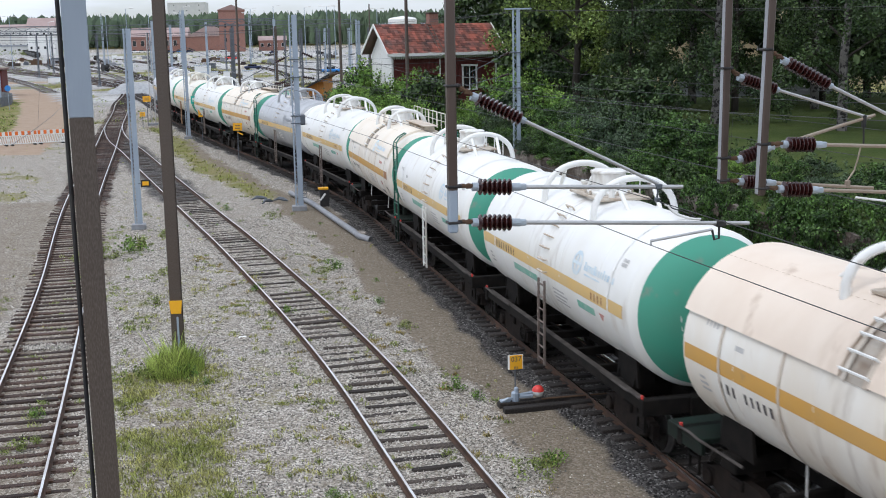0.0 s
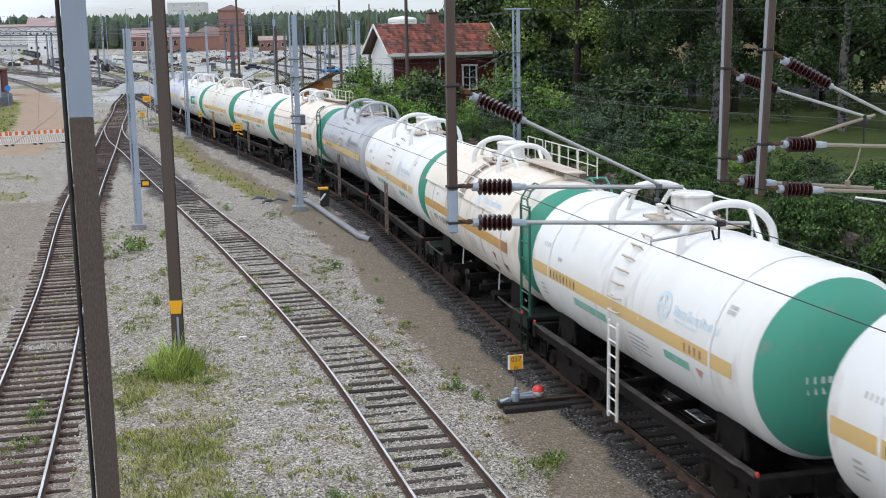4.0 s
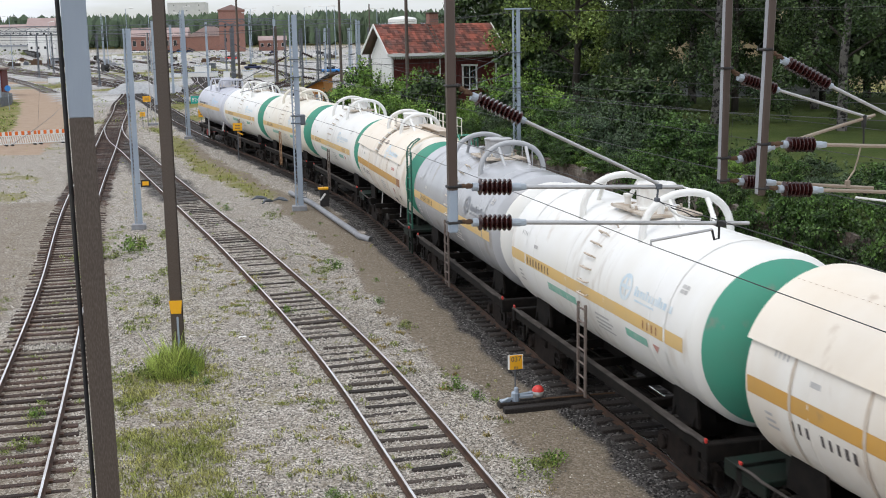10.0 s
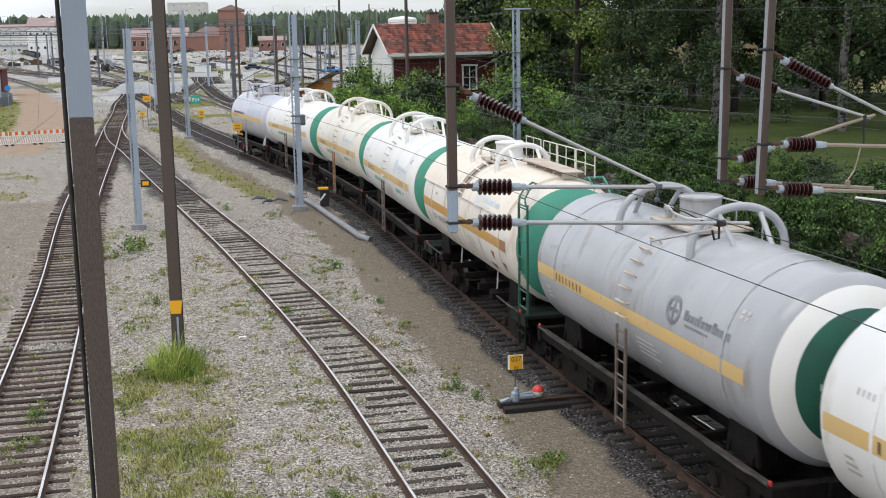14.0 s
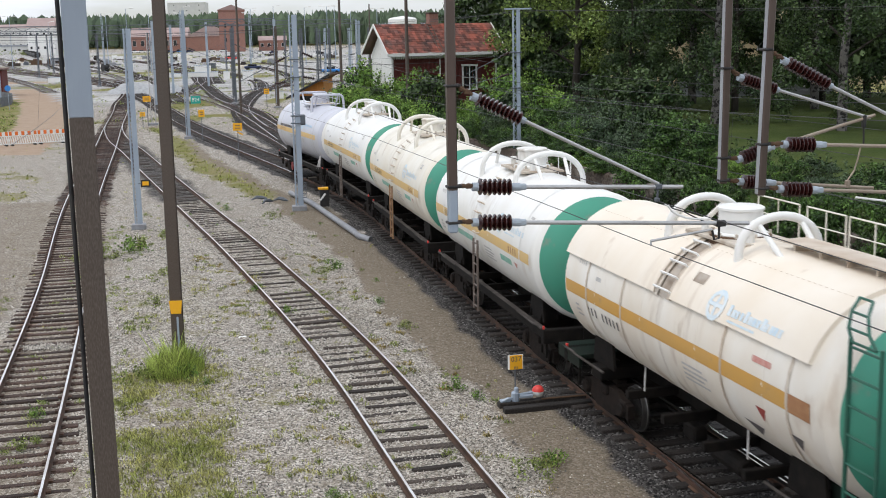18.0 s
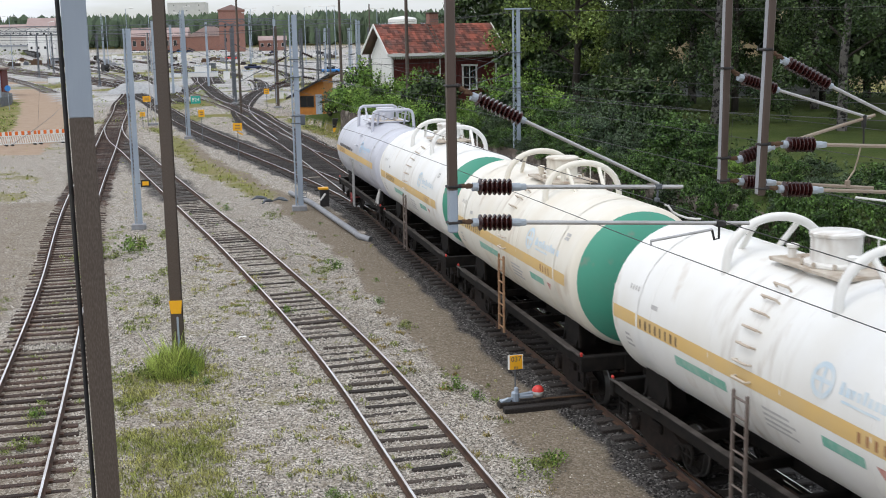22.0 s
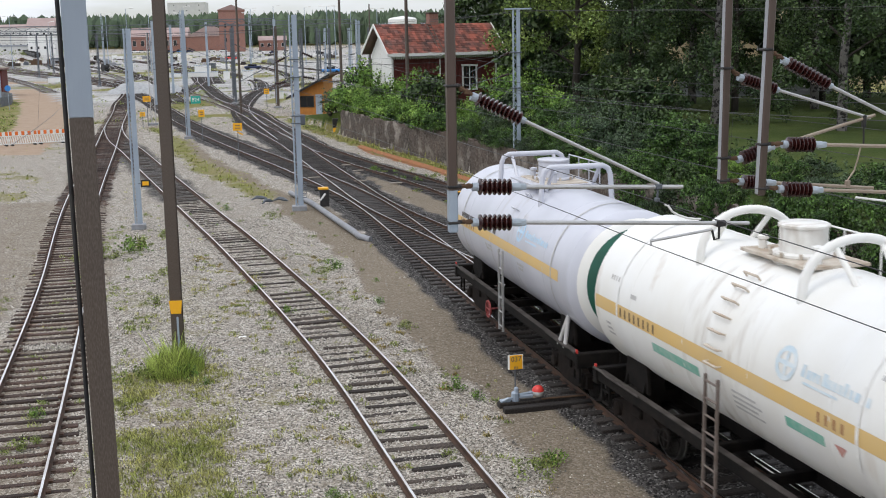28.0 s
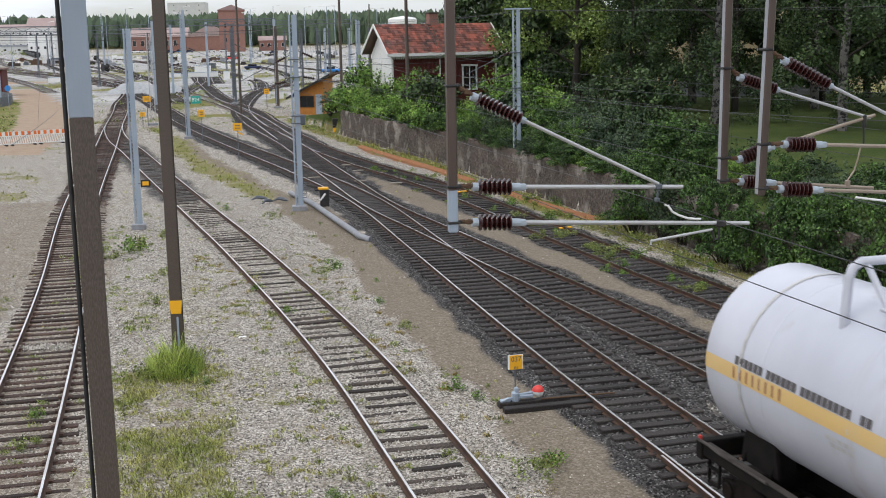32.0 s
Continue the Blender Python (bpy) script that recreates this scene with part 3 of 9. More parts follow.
lay_track("track_wallside", WALLSIDE, "rusty weed-grown railway track beside the stone wall", near_s(WALLSIDE, -18), near_s(WALLSIDE, 300), 0.6, MAT["sleeper_dark"], 0.02, 200, sink=-0.015, chairs=False)
# the turnout's straight branch lies close beside the main rails near the bridge
BRANCH = Line([(10.35, 0), (7.97, 10), (6.55, 16), (5.36, 21), (5.0, 22.5)])
points_ob = thing("turnout", "pair of switch rails close beside the main track rails", "turnout", kind="structure")
for off in (-0.798, 0.798):
    part("blade_rail", rail_mesh(BRANCH, off, 0.0, BRANCH.length, 1.0, (6,)), [MAT["rail_side"], MAT["rail_dull"]], points_ob, "rusty switch rail with worn head")
for yl in YARD:
    west = yl.p[-1, 0] < -0.36 * yl.p[-1, 1]
    lay_track("track_yard", yl, "distant yard track on grey sleepers in pale stone" if west else "distant yard track on dark sleepers", 0.0, yl.length, 0.9, MAT["sleeper_grey" if west else "sleeper_dark"], 0.01, 0, 4.0)

# ---- the ground: one sheet, stepped up behind the stone wall ----
WALL_LINE = np.array([(-15.5, 125), (-9.0, 103), (-4.6, 90), (0.32, 77), (6.0, 58), (9.9, 45.5), (14.2, 31), (19.2, 14), (23.2, 0), (30.5, -25), (48, -90)])


def line_distance(pts, x, y):
    """Signed distance to a polyline, positive on its right as it runs."""
    best, sign = np.full(x.shape, 1e9), np.ones(x.shape)
    for (ax, ay), (bx, by) in zip(pts[:-1], pts[1:]):
        dx, dy = bx - ax, by - ay
        u = np.clip(((x - ax) * dx + (y - ay) * dy) / (dx * dx + dy * dy), 0, 1)
        d = np.hypot(x - ax - u * dx, y - ay - u * dy)
        s = np.sign((x - ax) * dy - (y - ay) * dx)
        sign = np.where(d < best, s, sign)
        best = np.minimum(best, d)
    return best * sign


def bank_height(x, y):
    """Ground height: flat yard, raised terrace on the far side of the wall."""
    x, y = np.asarray(x, float), np.asarray(y, float)
    d = -line_distance(WALL_LINE, x, y)
    along = np.clip((125 - y) / 22, 0, 1)
    out = np.clip((260 - y) / 120, 0, 1)
    return np.where(d > 0.15, along * out * (1.75 + np.clip((d - 0.15) / 14, 0, 1) * 0.9), 0.0) * np.where(d > 0.15, 1, 0)


def ground_grid():
    xs = np.concatenate([[-3000, -1500, -900, -600, -400, -280, -200, -150, -110, -85], np.arange(-70, -30, 0.8), np.arange(-30, 26, 0.4), np.arange(26, 60, 2.0), [70, 90, 120, 170, 250, 400, 700, 1200, 3000]])
    ys = np.concatenate([[-400, -200, -120, -80, -50, -30, -15], np.arange(-8, 12, 2.0), np.arange(12, 100, 0.4), np.arange(100, 160, 0.8), np.arange(160, 300, 6.0), [320, 360, 420, 500, 600, 800, 1100, 1600, 2500, 4500]])
    return xs, ys


def smooth_noise(x, y, scale, seed):
    """Cheap value noise on arrays."""
    rng = np.random.RandomState(seed)
    tab = rng.rand(256, 256)
    u, v = x / scale, y / scale
    i, j = np.floor(u).astype(int), np.floor(v).astype(int)
    fu, fv = u - i, v - j
    fu, fv = fu * fu * (3 - 2 * fu), fv * fv * (3 - 2 * fv)
    g = lambda a, b: tab[a % 256, b % 256]
    return (g(i, j) * (1 - fu) + g(i + 1, j) * fu) * (1 - fv) + (g(i, j + 1) * (1 - fu) + g(i + 1, j + 1) * fu) * fv


def strip(line, x, y, y0, y1):
    p = line.p[(line.p[:, 1] > y0 - 4) & (line.p[:, 1] < y1 + 4)][::4]
    return line_distance(p, x, y)


def blend(d, inner, outer):
    return np.clip((outer - d) / (outer - inner), 0, 1)


FOOTPATH = Line([(6.75, 8), (3.75, 18.5), (1.15, 29), (-1.35, 38), (-3.35, 46), (-6.2, 56), (-9.6, 64), (-15.5, 79), (-21, 95), (-27.5, 113)])
LANE = Line([(-20, 40), (-25, 60), (-31, 80), (-34.5, 97), (-41, 122), (-54, 160), (-72, 205), (-100, 270)])
SOIL = Line([(7.2, 52), (4.8, 58), (1.6, 68), (-1.4, 76.5), (-4.6, 85), (-6.2, 90)])
VERGE = Line([(-9.2, 62), (-13.5, 72), (-17.3, 82), (-22, 97), (-27, 112)])


def pole_patch(x, y):
    """The weedy strip that runs down from the foot of the brown pole."""
    mid = -5.35 - 0.235 * (y - 21.4)
    return blend(np.abs(x - mid) / 1.55, 0.45, 1.15) * np.clip((31.5 - y) / 2.5, 0, 1)


def ground_zones(x, y):
    """Amounts of dark ballast, trodden sand, grass, rust soil and lane sand at each place."""
    n1, n2 = smooth_noise(x, y, 1.1, 1), smooth_noise(x, y, 4.0, 2)
    n3 = smooth_noise(x, y, 0.45, 3)
    wob = (n1 - 0.5) * 0.9 + (n2 - 0.5) * 0.8
    dark = np.zeros(x.shape)
    for ln, w in ((TRAIN, 1.4), (SECOND, 1.35), (WALLSIDE, 1.15)):
        dark = np.maximum(dark, blend(np.abs(strip(ln, x, y, -20, 300)) + wob * 0.5, w, w + 0.7))
    for ln in (LEFT, MIDDLE):
        dark = np.maximum(dark, 0.6 * blend(np.abs(strip(ln, x, y, 66, 300)) + wob * 0.5, 1.2, 2.0))
    for ln in YARD:
        dark = np.maximum(dark, 0.62 * blend(np.abs(strip(ln, x, y, 80, 600)), 1.3, 2.8))
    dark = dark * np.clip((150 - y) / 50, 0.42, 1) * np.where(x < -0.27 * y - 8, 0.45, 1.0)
    sand = blend(np.abs(strip(FOOTPATH, x, y, 0, 130)) + wob * 0.8, 0.55, 1.3)
    between = blend(np.abs(line_distance(WALLSIDE.p[::8][:30] + np.array([-1.9, -0.55]), x, y)) + wob * 0.4, 0.8, 1.5) * (y < 80)
    sand = np.maximum(sand, between)
    sand = np.maximum(sand, 0.48 * blend(np.abs(strip(LEFT, x, y, -5, 90)) + wob * 0.8, 1.0, 2.6))
    sand = np.maximum(sand, 0.5 * blend(np.abs(strip(LEFT, x, y, -5, 70) + 3.2) + wob * 1.2, 1.6, 3.4) * (y < 62))
    sand = np.maximum(sand, 0.5 * pole_patch(x, y))
    lane = blend(np.abs(strip(LANE, x, y, 20, 290)) + wob * 0.4, 2.2, 2.9) * (y > 88)
    soil = blend(np.abs(strip(SOIL, x, y, 40, 95)) + wob * 0.4, 0.3, 0.8)
    for e in (-0.8, 0.8):
        soil = np.maximum(soil, 0.46 * blend(np.abs(strip(LEFT, x, y, -5, 90) - e), 0.15, 0.5) * np.clip(n2 * 2 - 0.4, 0, 1))
    d_wall = -line_distance(WALL_LINE, x, y)
    grass = np.zeros(x.shape)
    dl, dm = strip(LEFT, x, y, -5, 120), strip(MIDDLE, x, y, -5, 120)
    mid = np.minimum(np.abs(dl), np.abs(dm))
    patch = np.clip((n1 * 0.5 + n2 * 0.7 + n3 * 0.2 - 0.62) / 0.2, 0, 1)
    inner = (dl > 1.9) & (dm < -1.9)
    near_pole = pole_patch(x, y)
    grass = np.where(inner, np.maximum(patch * 0.35, near_pole * np.clip(0.12 + (n1 - 0.35) * 0.9 + (n3 - 0.5) * 0.9, 0, 0.8)), grass)
    grass = np.maximum(grass, blend(np.abs(strip(VERGE, x, y, 50, 120)) + wob * 0.9, 0.4, 1.5) * 0.62)
    grass = np.maximum(grass, ((x < -22) & (dl < -3) & (y < 110)) * np.clip((n2 * 0.6 + n1 * 0.5 - 0.58) / 0.2, 0, 1) * 0.5)
    grass = np.maximum(grass, blend(np.abs(d_wall + 1.1) + wob * 0.9, 0.35, 1.1) * (y < 120))
    grass = np.maximum(grass, np.where((d_wall > 0.1) & (y < 121), 1.0, 0.0))
    grass = np.maximum(grass, ((y > 118) & (x > -11)) * 0.7)
    grass = np.maximum(grass, ((y > 112) & (x < -16)) * np.clip((n2 * 0.5 + smooth_noise(x, y, 14, 5) * 0.8 - 0.80) / 0.15, 0, 1) * 0.68)
    for px, py, rx, ry in ((-54.8, 197, 3.5, 9), (-37.7, 174, 4.0, 12), (-31.5, 150, 3.6, 16), (-26.6, 122, 2.2, 9), (-52, 172, 2.5, 8), (-21.5, 158, 2.0, 10), (-60, 300, 14, 12), (-98, 520, 30, 40), (-70, 380, 12, 18), (-40, 250, 7, 12), (-110, 620, 50, 14), (-22, 200, 3, 12), (-28, 225, 4, 14), (-160, 700, 60, 30), (-210, 620, 30, 24)):
        grass = np.maximum(grass, 0.72 * blend(np.hypot((x - px) / rx, (y - py) / ry) + wob * 0.45, 0.55, 1.1))
    grass = np.maximum(grass, ((strip(LANE, x, y, 20, 290) < -2.5) & (y > 93) & (y < 168)) * 1.0) * (1 - lane)
    grass = np.where(np.hypot(x, y - 100) > 900, 1.0, grass)
    return dark, sand * (1 - grass), grass, soil, lane


def lawn_zone(x, y):
    """Mown lawn on the terrace behind the wall, drawn in a shaded green, and fresh pale stone over the far yard."""
    lawn = np.where((-line_distance(WALL_LINE, x, y) > 0.1) & (y < 121), 1.0, 0.0)
    fresh = np.clip((y - 120) / 50, 0, 1) * np.clip((-10 - x) / 12, 0, 1) * np.where(y < 700, 1, 0)
    return lawn, fresh * np.where(x < -0.27 * y - 8, 0.95, 0.74)


def build_ground():
    xs, ys = ground_grid()
    gx, gy = np.meshgrid(xs, ys)
    z = bank_height(gx, gy)
    fine = (gy > 10) & (gy < 110) & (gx > -31) & (gx < 27)
    z = z + np.where(fine & (z < 0.1), (smooth_noise(gx, gy, 0.9, 8) - 0.5) * 0.035 - 0.012, 0)
    nx, ny = len(xs), len(ys)
    verts = np.stack([gx, gy, z], -1).reshape(-1, 3)
    idx = np.arange(nx * ny).reshape(ny, nx)
    faces = np.stack([idx[:-1, :-1], idx[:-1, 1:], idx[1:, 1:], idx[1:, :-1]], -1).reshape(-1, 4)
    me = bpy.data.meshes.new("ground")
    me.from_pydata(verts.tolist(), [], faces.tolist())
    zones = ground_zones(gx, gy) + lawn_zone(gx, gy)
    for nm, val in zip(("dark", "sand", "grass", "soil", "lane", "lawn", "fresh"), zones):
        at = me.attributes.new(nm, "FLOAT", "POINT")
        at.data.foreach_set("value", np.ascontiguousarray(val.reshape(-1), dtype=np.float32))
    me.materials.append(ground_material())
    me.polygons.foreach_set("use_smooth", [True] * len(faces))
    return tagged(new("ground", me), "flat rail yard ground of pale gravel, dark ballast, trodden sand and grass", "ground", kind="structure")


def ground_material():
    m = bpy.data.materials.new("yard_ground")
    m.use_nodes = True
    n, l = m.node_tree.nodes, m.node_tree.links
    b = n["Principled BSDF"]
    b.inputs["Roughness"].default_value, b.inputs["Specular IOR Level"].default_value = 0.92, 0.2
    tc = n.new("ShaderNodeTexCoord")

    def noise_tex(scale, detail=6.0, rough=0.6):
        t = n.new("ShaderNodeTexNoise")
        t.inputs["Scale"].default_value, t.inputs["Detail"].default_value, t.inputs["Roughness"].default_value = scale, detail, rough
        l.new(tc.outputs["Object"], t.inputs["Vector"])
        return t.outputs["Fac"]

    def ramp(fac, stops):
        r = n.new("ShaderNodeValToRGB")
        e = r.color_ramp.elements
        while len(e) < len(stops):
            e.new(0.5)
        for el, (pos, c) in zip(e, stops):
            el.position, el.color = pos, (*c, 1)
        l.new(fac, r.inputs["Fac"])
        return r.outputs["Color"]

    def mix(fac, c1, c2, kind="MIX"):
        x = n.new("ShaderNodeMixRGB")
        x.blend_type = kind
        for sock, val in ((x.inputs["Fac"], fac), (x.inputs["Color1"], c1), (x.inputs["Color2"], c2)):
            if isinstance(val, (int, float)):
                sock.default_value = val
            else:
                l.new(val, sock)
        return x.outputs["Color"]

    vor = n.new("ShaderNodeTexVoronoi")
    vor.inputs["Scale"].default_value = 25.0
    l.new(tc.outputs["Object"], vor.inputs["Vector"])
    cell = n.new("ShaderNodeSeparateColor")
    l.new(vor.outputs["Color"], cell.inputs["Color"])
    vor2 = n.new("ShaderNodeTexVoronoi")
    vor2.inputs["Scale"].default_value = 11.0
    l.new(tc.outputs["Object"], vor2.inputs["Vector"])
    cell2 = n.new("ShaderNodeSeparateColor")
    l.new(vor2.outputs["Color"], cell2.inputs["Color"])
    broad, mid, fine = noise_tex(0.35), noise_tex(1.6), noise_tex(11.0)
    pale = mix(0.22, ramp(cell.outputs["Red"], [(0.0, (0.018, 0.015, 0.012)), (0.22, (0.10, 0.086, 0.07)), (0.5, (0.33, 0.295, 0.255)), (0.8, (0.56, 0.515, 0.46)), (1.0, (0.90, 0.865, 0.80))]),
               ramp(cell2.outputs["Red"], [(0.0, (0.195, 0.172, 0.142)), (0.6, (0.36, 0.33, 0.283)), (1.0, (0.485, 0.45, 0.398))]))
    pale = mix(ramp(mid, [(0.42, (0, 0, 0)), (0.7, (0.55, 0.55, 0.55))]), pale, ramp(fine, [(0.3, (0.185, 0.152, 0.108)), (0.7, (0.315, 0.27, 0.205))]))
    darkb = ramp(cell.outputs["Green"], [(0.0, (0.010, 0.009, 0.009)), (0.55, (0.042, 0.039, 0.037)), (0.85, (0.12, 0.113, 0.108)), (1.0, (0.32, 0.31, 0.30))])
    sandc = mix(0.45, ramp(fine, [(0.3, (0.165, 0.132, 0.092)), (0.7, (0.27, 0.222, 0.16))]), ramp(cell.outputs["Red"], [(0.0, (0.07, 0.056, 0.042)), (0.6, (0.22, 0.185, 0.145)), (1.0, (0.42, 0.375, 0.32))]))
    lanec = ramp(noise_tex(0.9), [(0.3, (0.33, 0.24, 0.17)), (0.7, (0.41, 0.31, 0.23))])
    soilc = ramp(fine, [(0.3, (0.22, 0.09, 0.04)), (0.7, (0.34, 0.15, 0.07))])
    grassc = mix(ramp(noise_tex(0.22), [(0.4, (0, 0, 0)), (0.65, (1, 1, 1))]), ramp(fine, [(0.3, (0.11, 0.12, 0.028)), (0.7, (0.23, 0.225, 0.06))]), ramp(fine, [(0.3, (0.17, 0.145, 0.06)), (0.7, (0.29, 0.25, 0.12))]))
    col = pale
    freshc = mix(0.5, ramp(cell.outputs["Blue"], [(0.0, (0.16, 0.157, 0.155)), (0.6, (0.40, 0.395, 0.39)), (1.0, (0.70, 0.695, 0.69))]), ramp(noise_tex(0.16, 8.0, 0.72), [(0.36, (0.13, 0.12, 0.10)), (0.5, (0.36, 0.345, 0.32)), (0.64, (0.66, 0.645, 0.62))]))
    # mown green, darkened by tree shade that is put into the colour
    shaded_lawnc = mix(0.5, ramp(fine, [(0.3, (0.03, 0.052, 0.010)), (0.7, (0.075, 0.105, 0.022))]), ramp(noise_tex(0.5), [(0.35, (0.035, 0.06, 0.012)), (0.65, (0.09, 0.11, 0.028))]))
    for nm, c, soft in (("fresh", freshc, 0.8), ("sand", sandc, 0.5), ("lane", lanec, 0.3), ("dark", darkb, 0.6), ("soil", soilc, 0.6), ("grass", grassc, 0.9), ("lawn", shaded_lawnc, 0.2)):
        a = n.new("ShaderNodeAttribute")
        a.attribute_name = nm
        # rough edges: the amount is compared with fine noise
        s = n.new("ShaderNodeMath")
        s.operation = "MULTIPLY_ADD"
        s.inputs[1].default_value, s.inputs[2].default_value = soft, -soft / 2
        l.new(mix(0.5, fine, mid), s.inputs[0])
        t = n.new("ShaderNodeMath")
        t.operation = "ADD"
        l.new(a.outputs["Fac"], t.inputs[0])
        l.new(s.outputs[0], t.inputs[1])
        r = n.new("ShaderNodeMapRange")
        r.inputs["From Min"].default_value, r.inputs["From Max"].default_value = 0.3, 0.62
        l.new(t.outputs[0], r.inputs["Value"])
        col = mix(r.outputs["Result"], col, c)
    col = mix(ramp(broad, [(0.3, (0.0, 0.0, 0.0)), (0.7, (0.35, 0.35, 0.35))]), col, mix(1.0, col, ramp(mid, [(0.3, (0.7, 0.66, 0.6)), (0.7, (1, 1, 1))]), "MULTIPLY"))
    l.new(col, b.inputs["Base Color"])
    bp = n.new("ShaderNodeBump")
    bp.inputs["Strength"].default_value, bp.inputs["Distance"].default_value = 0.8, 0.035
    l.new(vor.outputs["Distance"], bp.inputs["Height"])
    bp.invert = True
    bp2 = n.new("ShaderNodeBump")
    bp2.inputs["Strength"].default_value, bp2.inputs["Distance"].default_value = 0.6, 0.05
    l.new(fine, bp2.inputs["Height"])
    l.new(bp.outputs["Normal"], bp2.inputs["Normal"])
    l.new(bp2.outputs["Normal"], b.inputs["Normal"])
    return m


build_ground()


# ---- the tank train ----
TANK_R, TANK_Z, TANK_H = 1.6, 2.9, 4.95
MARK_DROP, ROOF_LIFT = 6.0, 0.12


def dome(x0, sign, deep=0.62, inner=0.0, outer=1.0, n=8):
    """Profile of a dished end between two fractions of its radius."""
    r = TANK_R
    pts = []
    for k in range(n + 1):
        f = outer + (inner - outer) * k / n
        pts.append((x0 + sign * deep * (1 - abs(f) ** 2.6) ** 0.62, max(r * f, 1e-5)))
    return pts


def bogie_meshes():
    out = {}
    g = Geo()
    # side frame: a cast beam, dropped in the middle, with two axle boxes
    g.prism([(-1.2, 0.62), (-0.98, 0.66), (-0.62, 0.78), (0.62, 0.78), (0.98, 0.66), (1.2, 0.62), (1.2, 0.34), (0.78, 0.33), (0.45, 0.20), (-0.45, 0.20), (-0.78, 0.33), (-1.2, 0.34)], -0.07, 0.07)
    rot = Matrix.Rotation(radians(90), 3, "X")
    g.v = [tuple(rot @ Vector(p)) for p in g.v]
    for x in (-0.925, 0.925):
        g.lathe([(-0.16, 0.0), (-0.16, 0.12), (-0.13, 0.15), (0.05, 0.15)], 14, "Y", (x, 0, 0.475))
        g.box((x, 0, 0.56), (0.34, 0.2, 0.22), 0.03)
    out["side_frame"] = g.mesh("side_frame", MAT["bogie"])
    g = Geo()
    for x in (-0.24, -0.08, 0.08, 0.24):
        g.tube([(x + 0.055 * math.cos(a * 0.9), 0.055 * math.sin(a * 0.9), 0.26 + 0.0075 * a) for a in range(0, 44)], 0.017, 5)
    out["spring"] = g.mesh("spring", MAT["bogie"], True)
    g = Geo()
    g.box((0, 0, 0.68), (0.42, 2.3, 0.2), 0.03)
    g.lathe([(0.74, 0.3), (0.96, 0.26)], 16, "Z")
    for y in (-0.75, 0.75):
        g.box((0, y, 0.82), (0.3, 0.24, 0.12), 0.02)
    out["bolster"] = g.mesh("bolster", MAT["bogie"])
    g = Geo()
    g.lathe([(-1.02, 0.0), (-1.02, 0.07), (1.02, 0.07), (1.02, 0.0)], 12, "Y")
    for sg in (-1, 1):
        prof = [(0.735, 0.0), (0.735, 0.12), (0.75, 0.14), (0.755, 0.36), (0.73, 0.40), (0.70, 0.415), (0.70, 0.505), (0.735, 0.502)]
        prof2 = [(0.845, 0.46), (0.845, 0.40), (0.81, 0.37), (0.80, 0.15), (0.83, 0.12), (0.83, 0.0)]
        g.lathe([(sg * a, r) for a, r in prof], 20, "Y")
        g.lathe([(sg * a, r) for a, r in prof2], 20, "Y")
        g.lathe([(sg * 0.735, 0.502), (sg * 0.75, 0.48), (sg * 0.845, 0.472), (sg * 0.845, 0.43)], 20, "Y", mi=1)
        for k in range(3):
            a = k * 2.094
            g.box((0.26 * math.cos(a), sg * 0.79, 0.26 * math.sin(a)), (0.1, 0.03, 0.1), 0.01)
    out["wheelset"] = g.mesh("wheelset", [MAT["wheel"], MAT["wheel_rim"]], True)
    g = Geo()
    g.box((0, 0, 0.42), (0.12, 1.9, 0.14), 0.02)
    for y in (-0.79, 0.79):
        g.box((0.07, y, 0.42), (0.1, 0.1, 0.32), 0.02)
    out["brake_beam"] = g.mesh("brake_beam", MAT["bogie"])
    return out


BOGIE = bogie_meshes()
WHEELS = []


def bogie(car, x):
    root = part("bogie", BOGIE["bolster"], None, car, "sooty cast-steel two-axle bogie", at=pose(x, 0, 0))
    for y in (-1.02, 1.02):
        part("side_frame", BOGIE["side_frame"], None, root, at=pose(0, y, 0))
        part("spring_nest", BOGIE["spring"], None, root, at=pose(0, y, 0))
    for dx in (-0.925, 0.925):
        w = part("wheelset", BOGIE["wheelset"], None, root, "steel wheelset with bright treads", at=pose(dx, 0, 0.475))
        WHEELS.append((car, w, dx))
        part("brake_beam", BOGIE["brake_beam"], None, root, at=pose(dx * 0.38, 0, 0))


def coupler(car, sign):
    g = Geo()
    g.box((sign * 5.5, 0, 1.04), (0.55, 0.18, 0.2), 0.03)
    g.box((sign * 5.84, 0.03, 1.04), (0.3, 0.34, 0.3), 0.06)
    g.box((sign * 5.92, -0.16, 1.04), (0.18, 0.12, 0.26), 0.04)
    part("coupler", g, MAT["underframe"], car, "heavy black automatic coupler")


def bars(g, x0, z_angle, n, w, h_deg, gap, r, thick=0.008, skip=()):
    for k in range(n):
        if k not in skip:
            g.patch(x0 + k * (w + gap), x0 + k * (w + gap) + w, z_angle - h_deg / 2, z_angle + h_deg / 2, r, TANK_Z, 1, 2, thick=thick)
    return g


def digits(g, x0, a0, n, w, h_deg, gap, r, thick, rng, skip=()):
    """Unreadable stencil marks: one plain bar for each character."""
    for k in range(n):
        if k not in skip:
            x = x0 + k * (w + gap)
            g.patch(x + w * 0.12, x + w * rng.uniform(0.5, 0.66), a0, a0 + h_deg, r, TANK_Z, 1, 2, thick=thick)
    return g


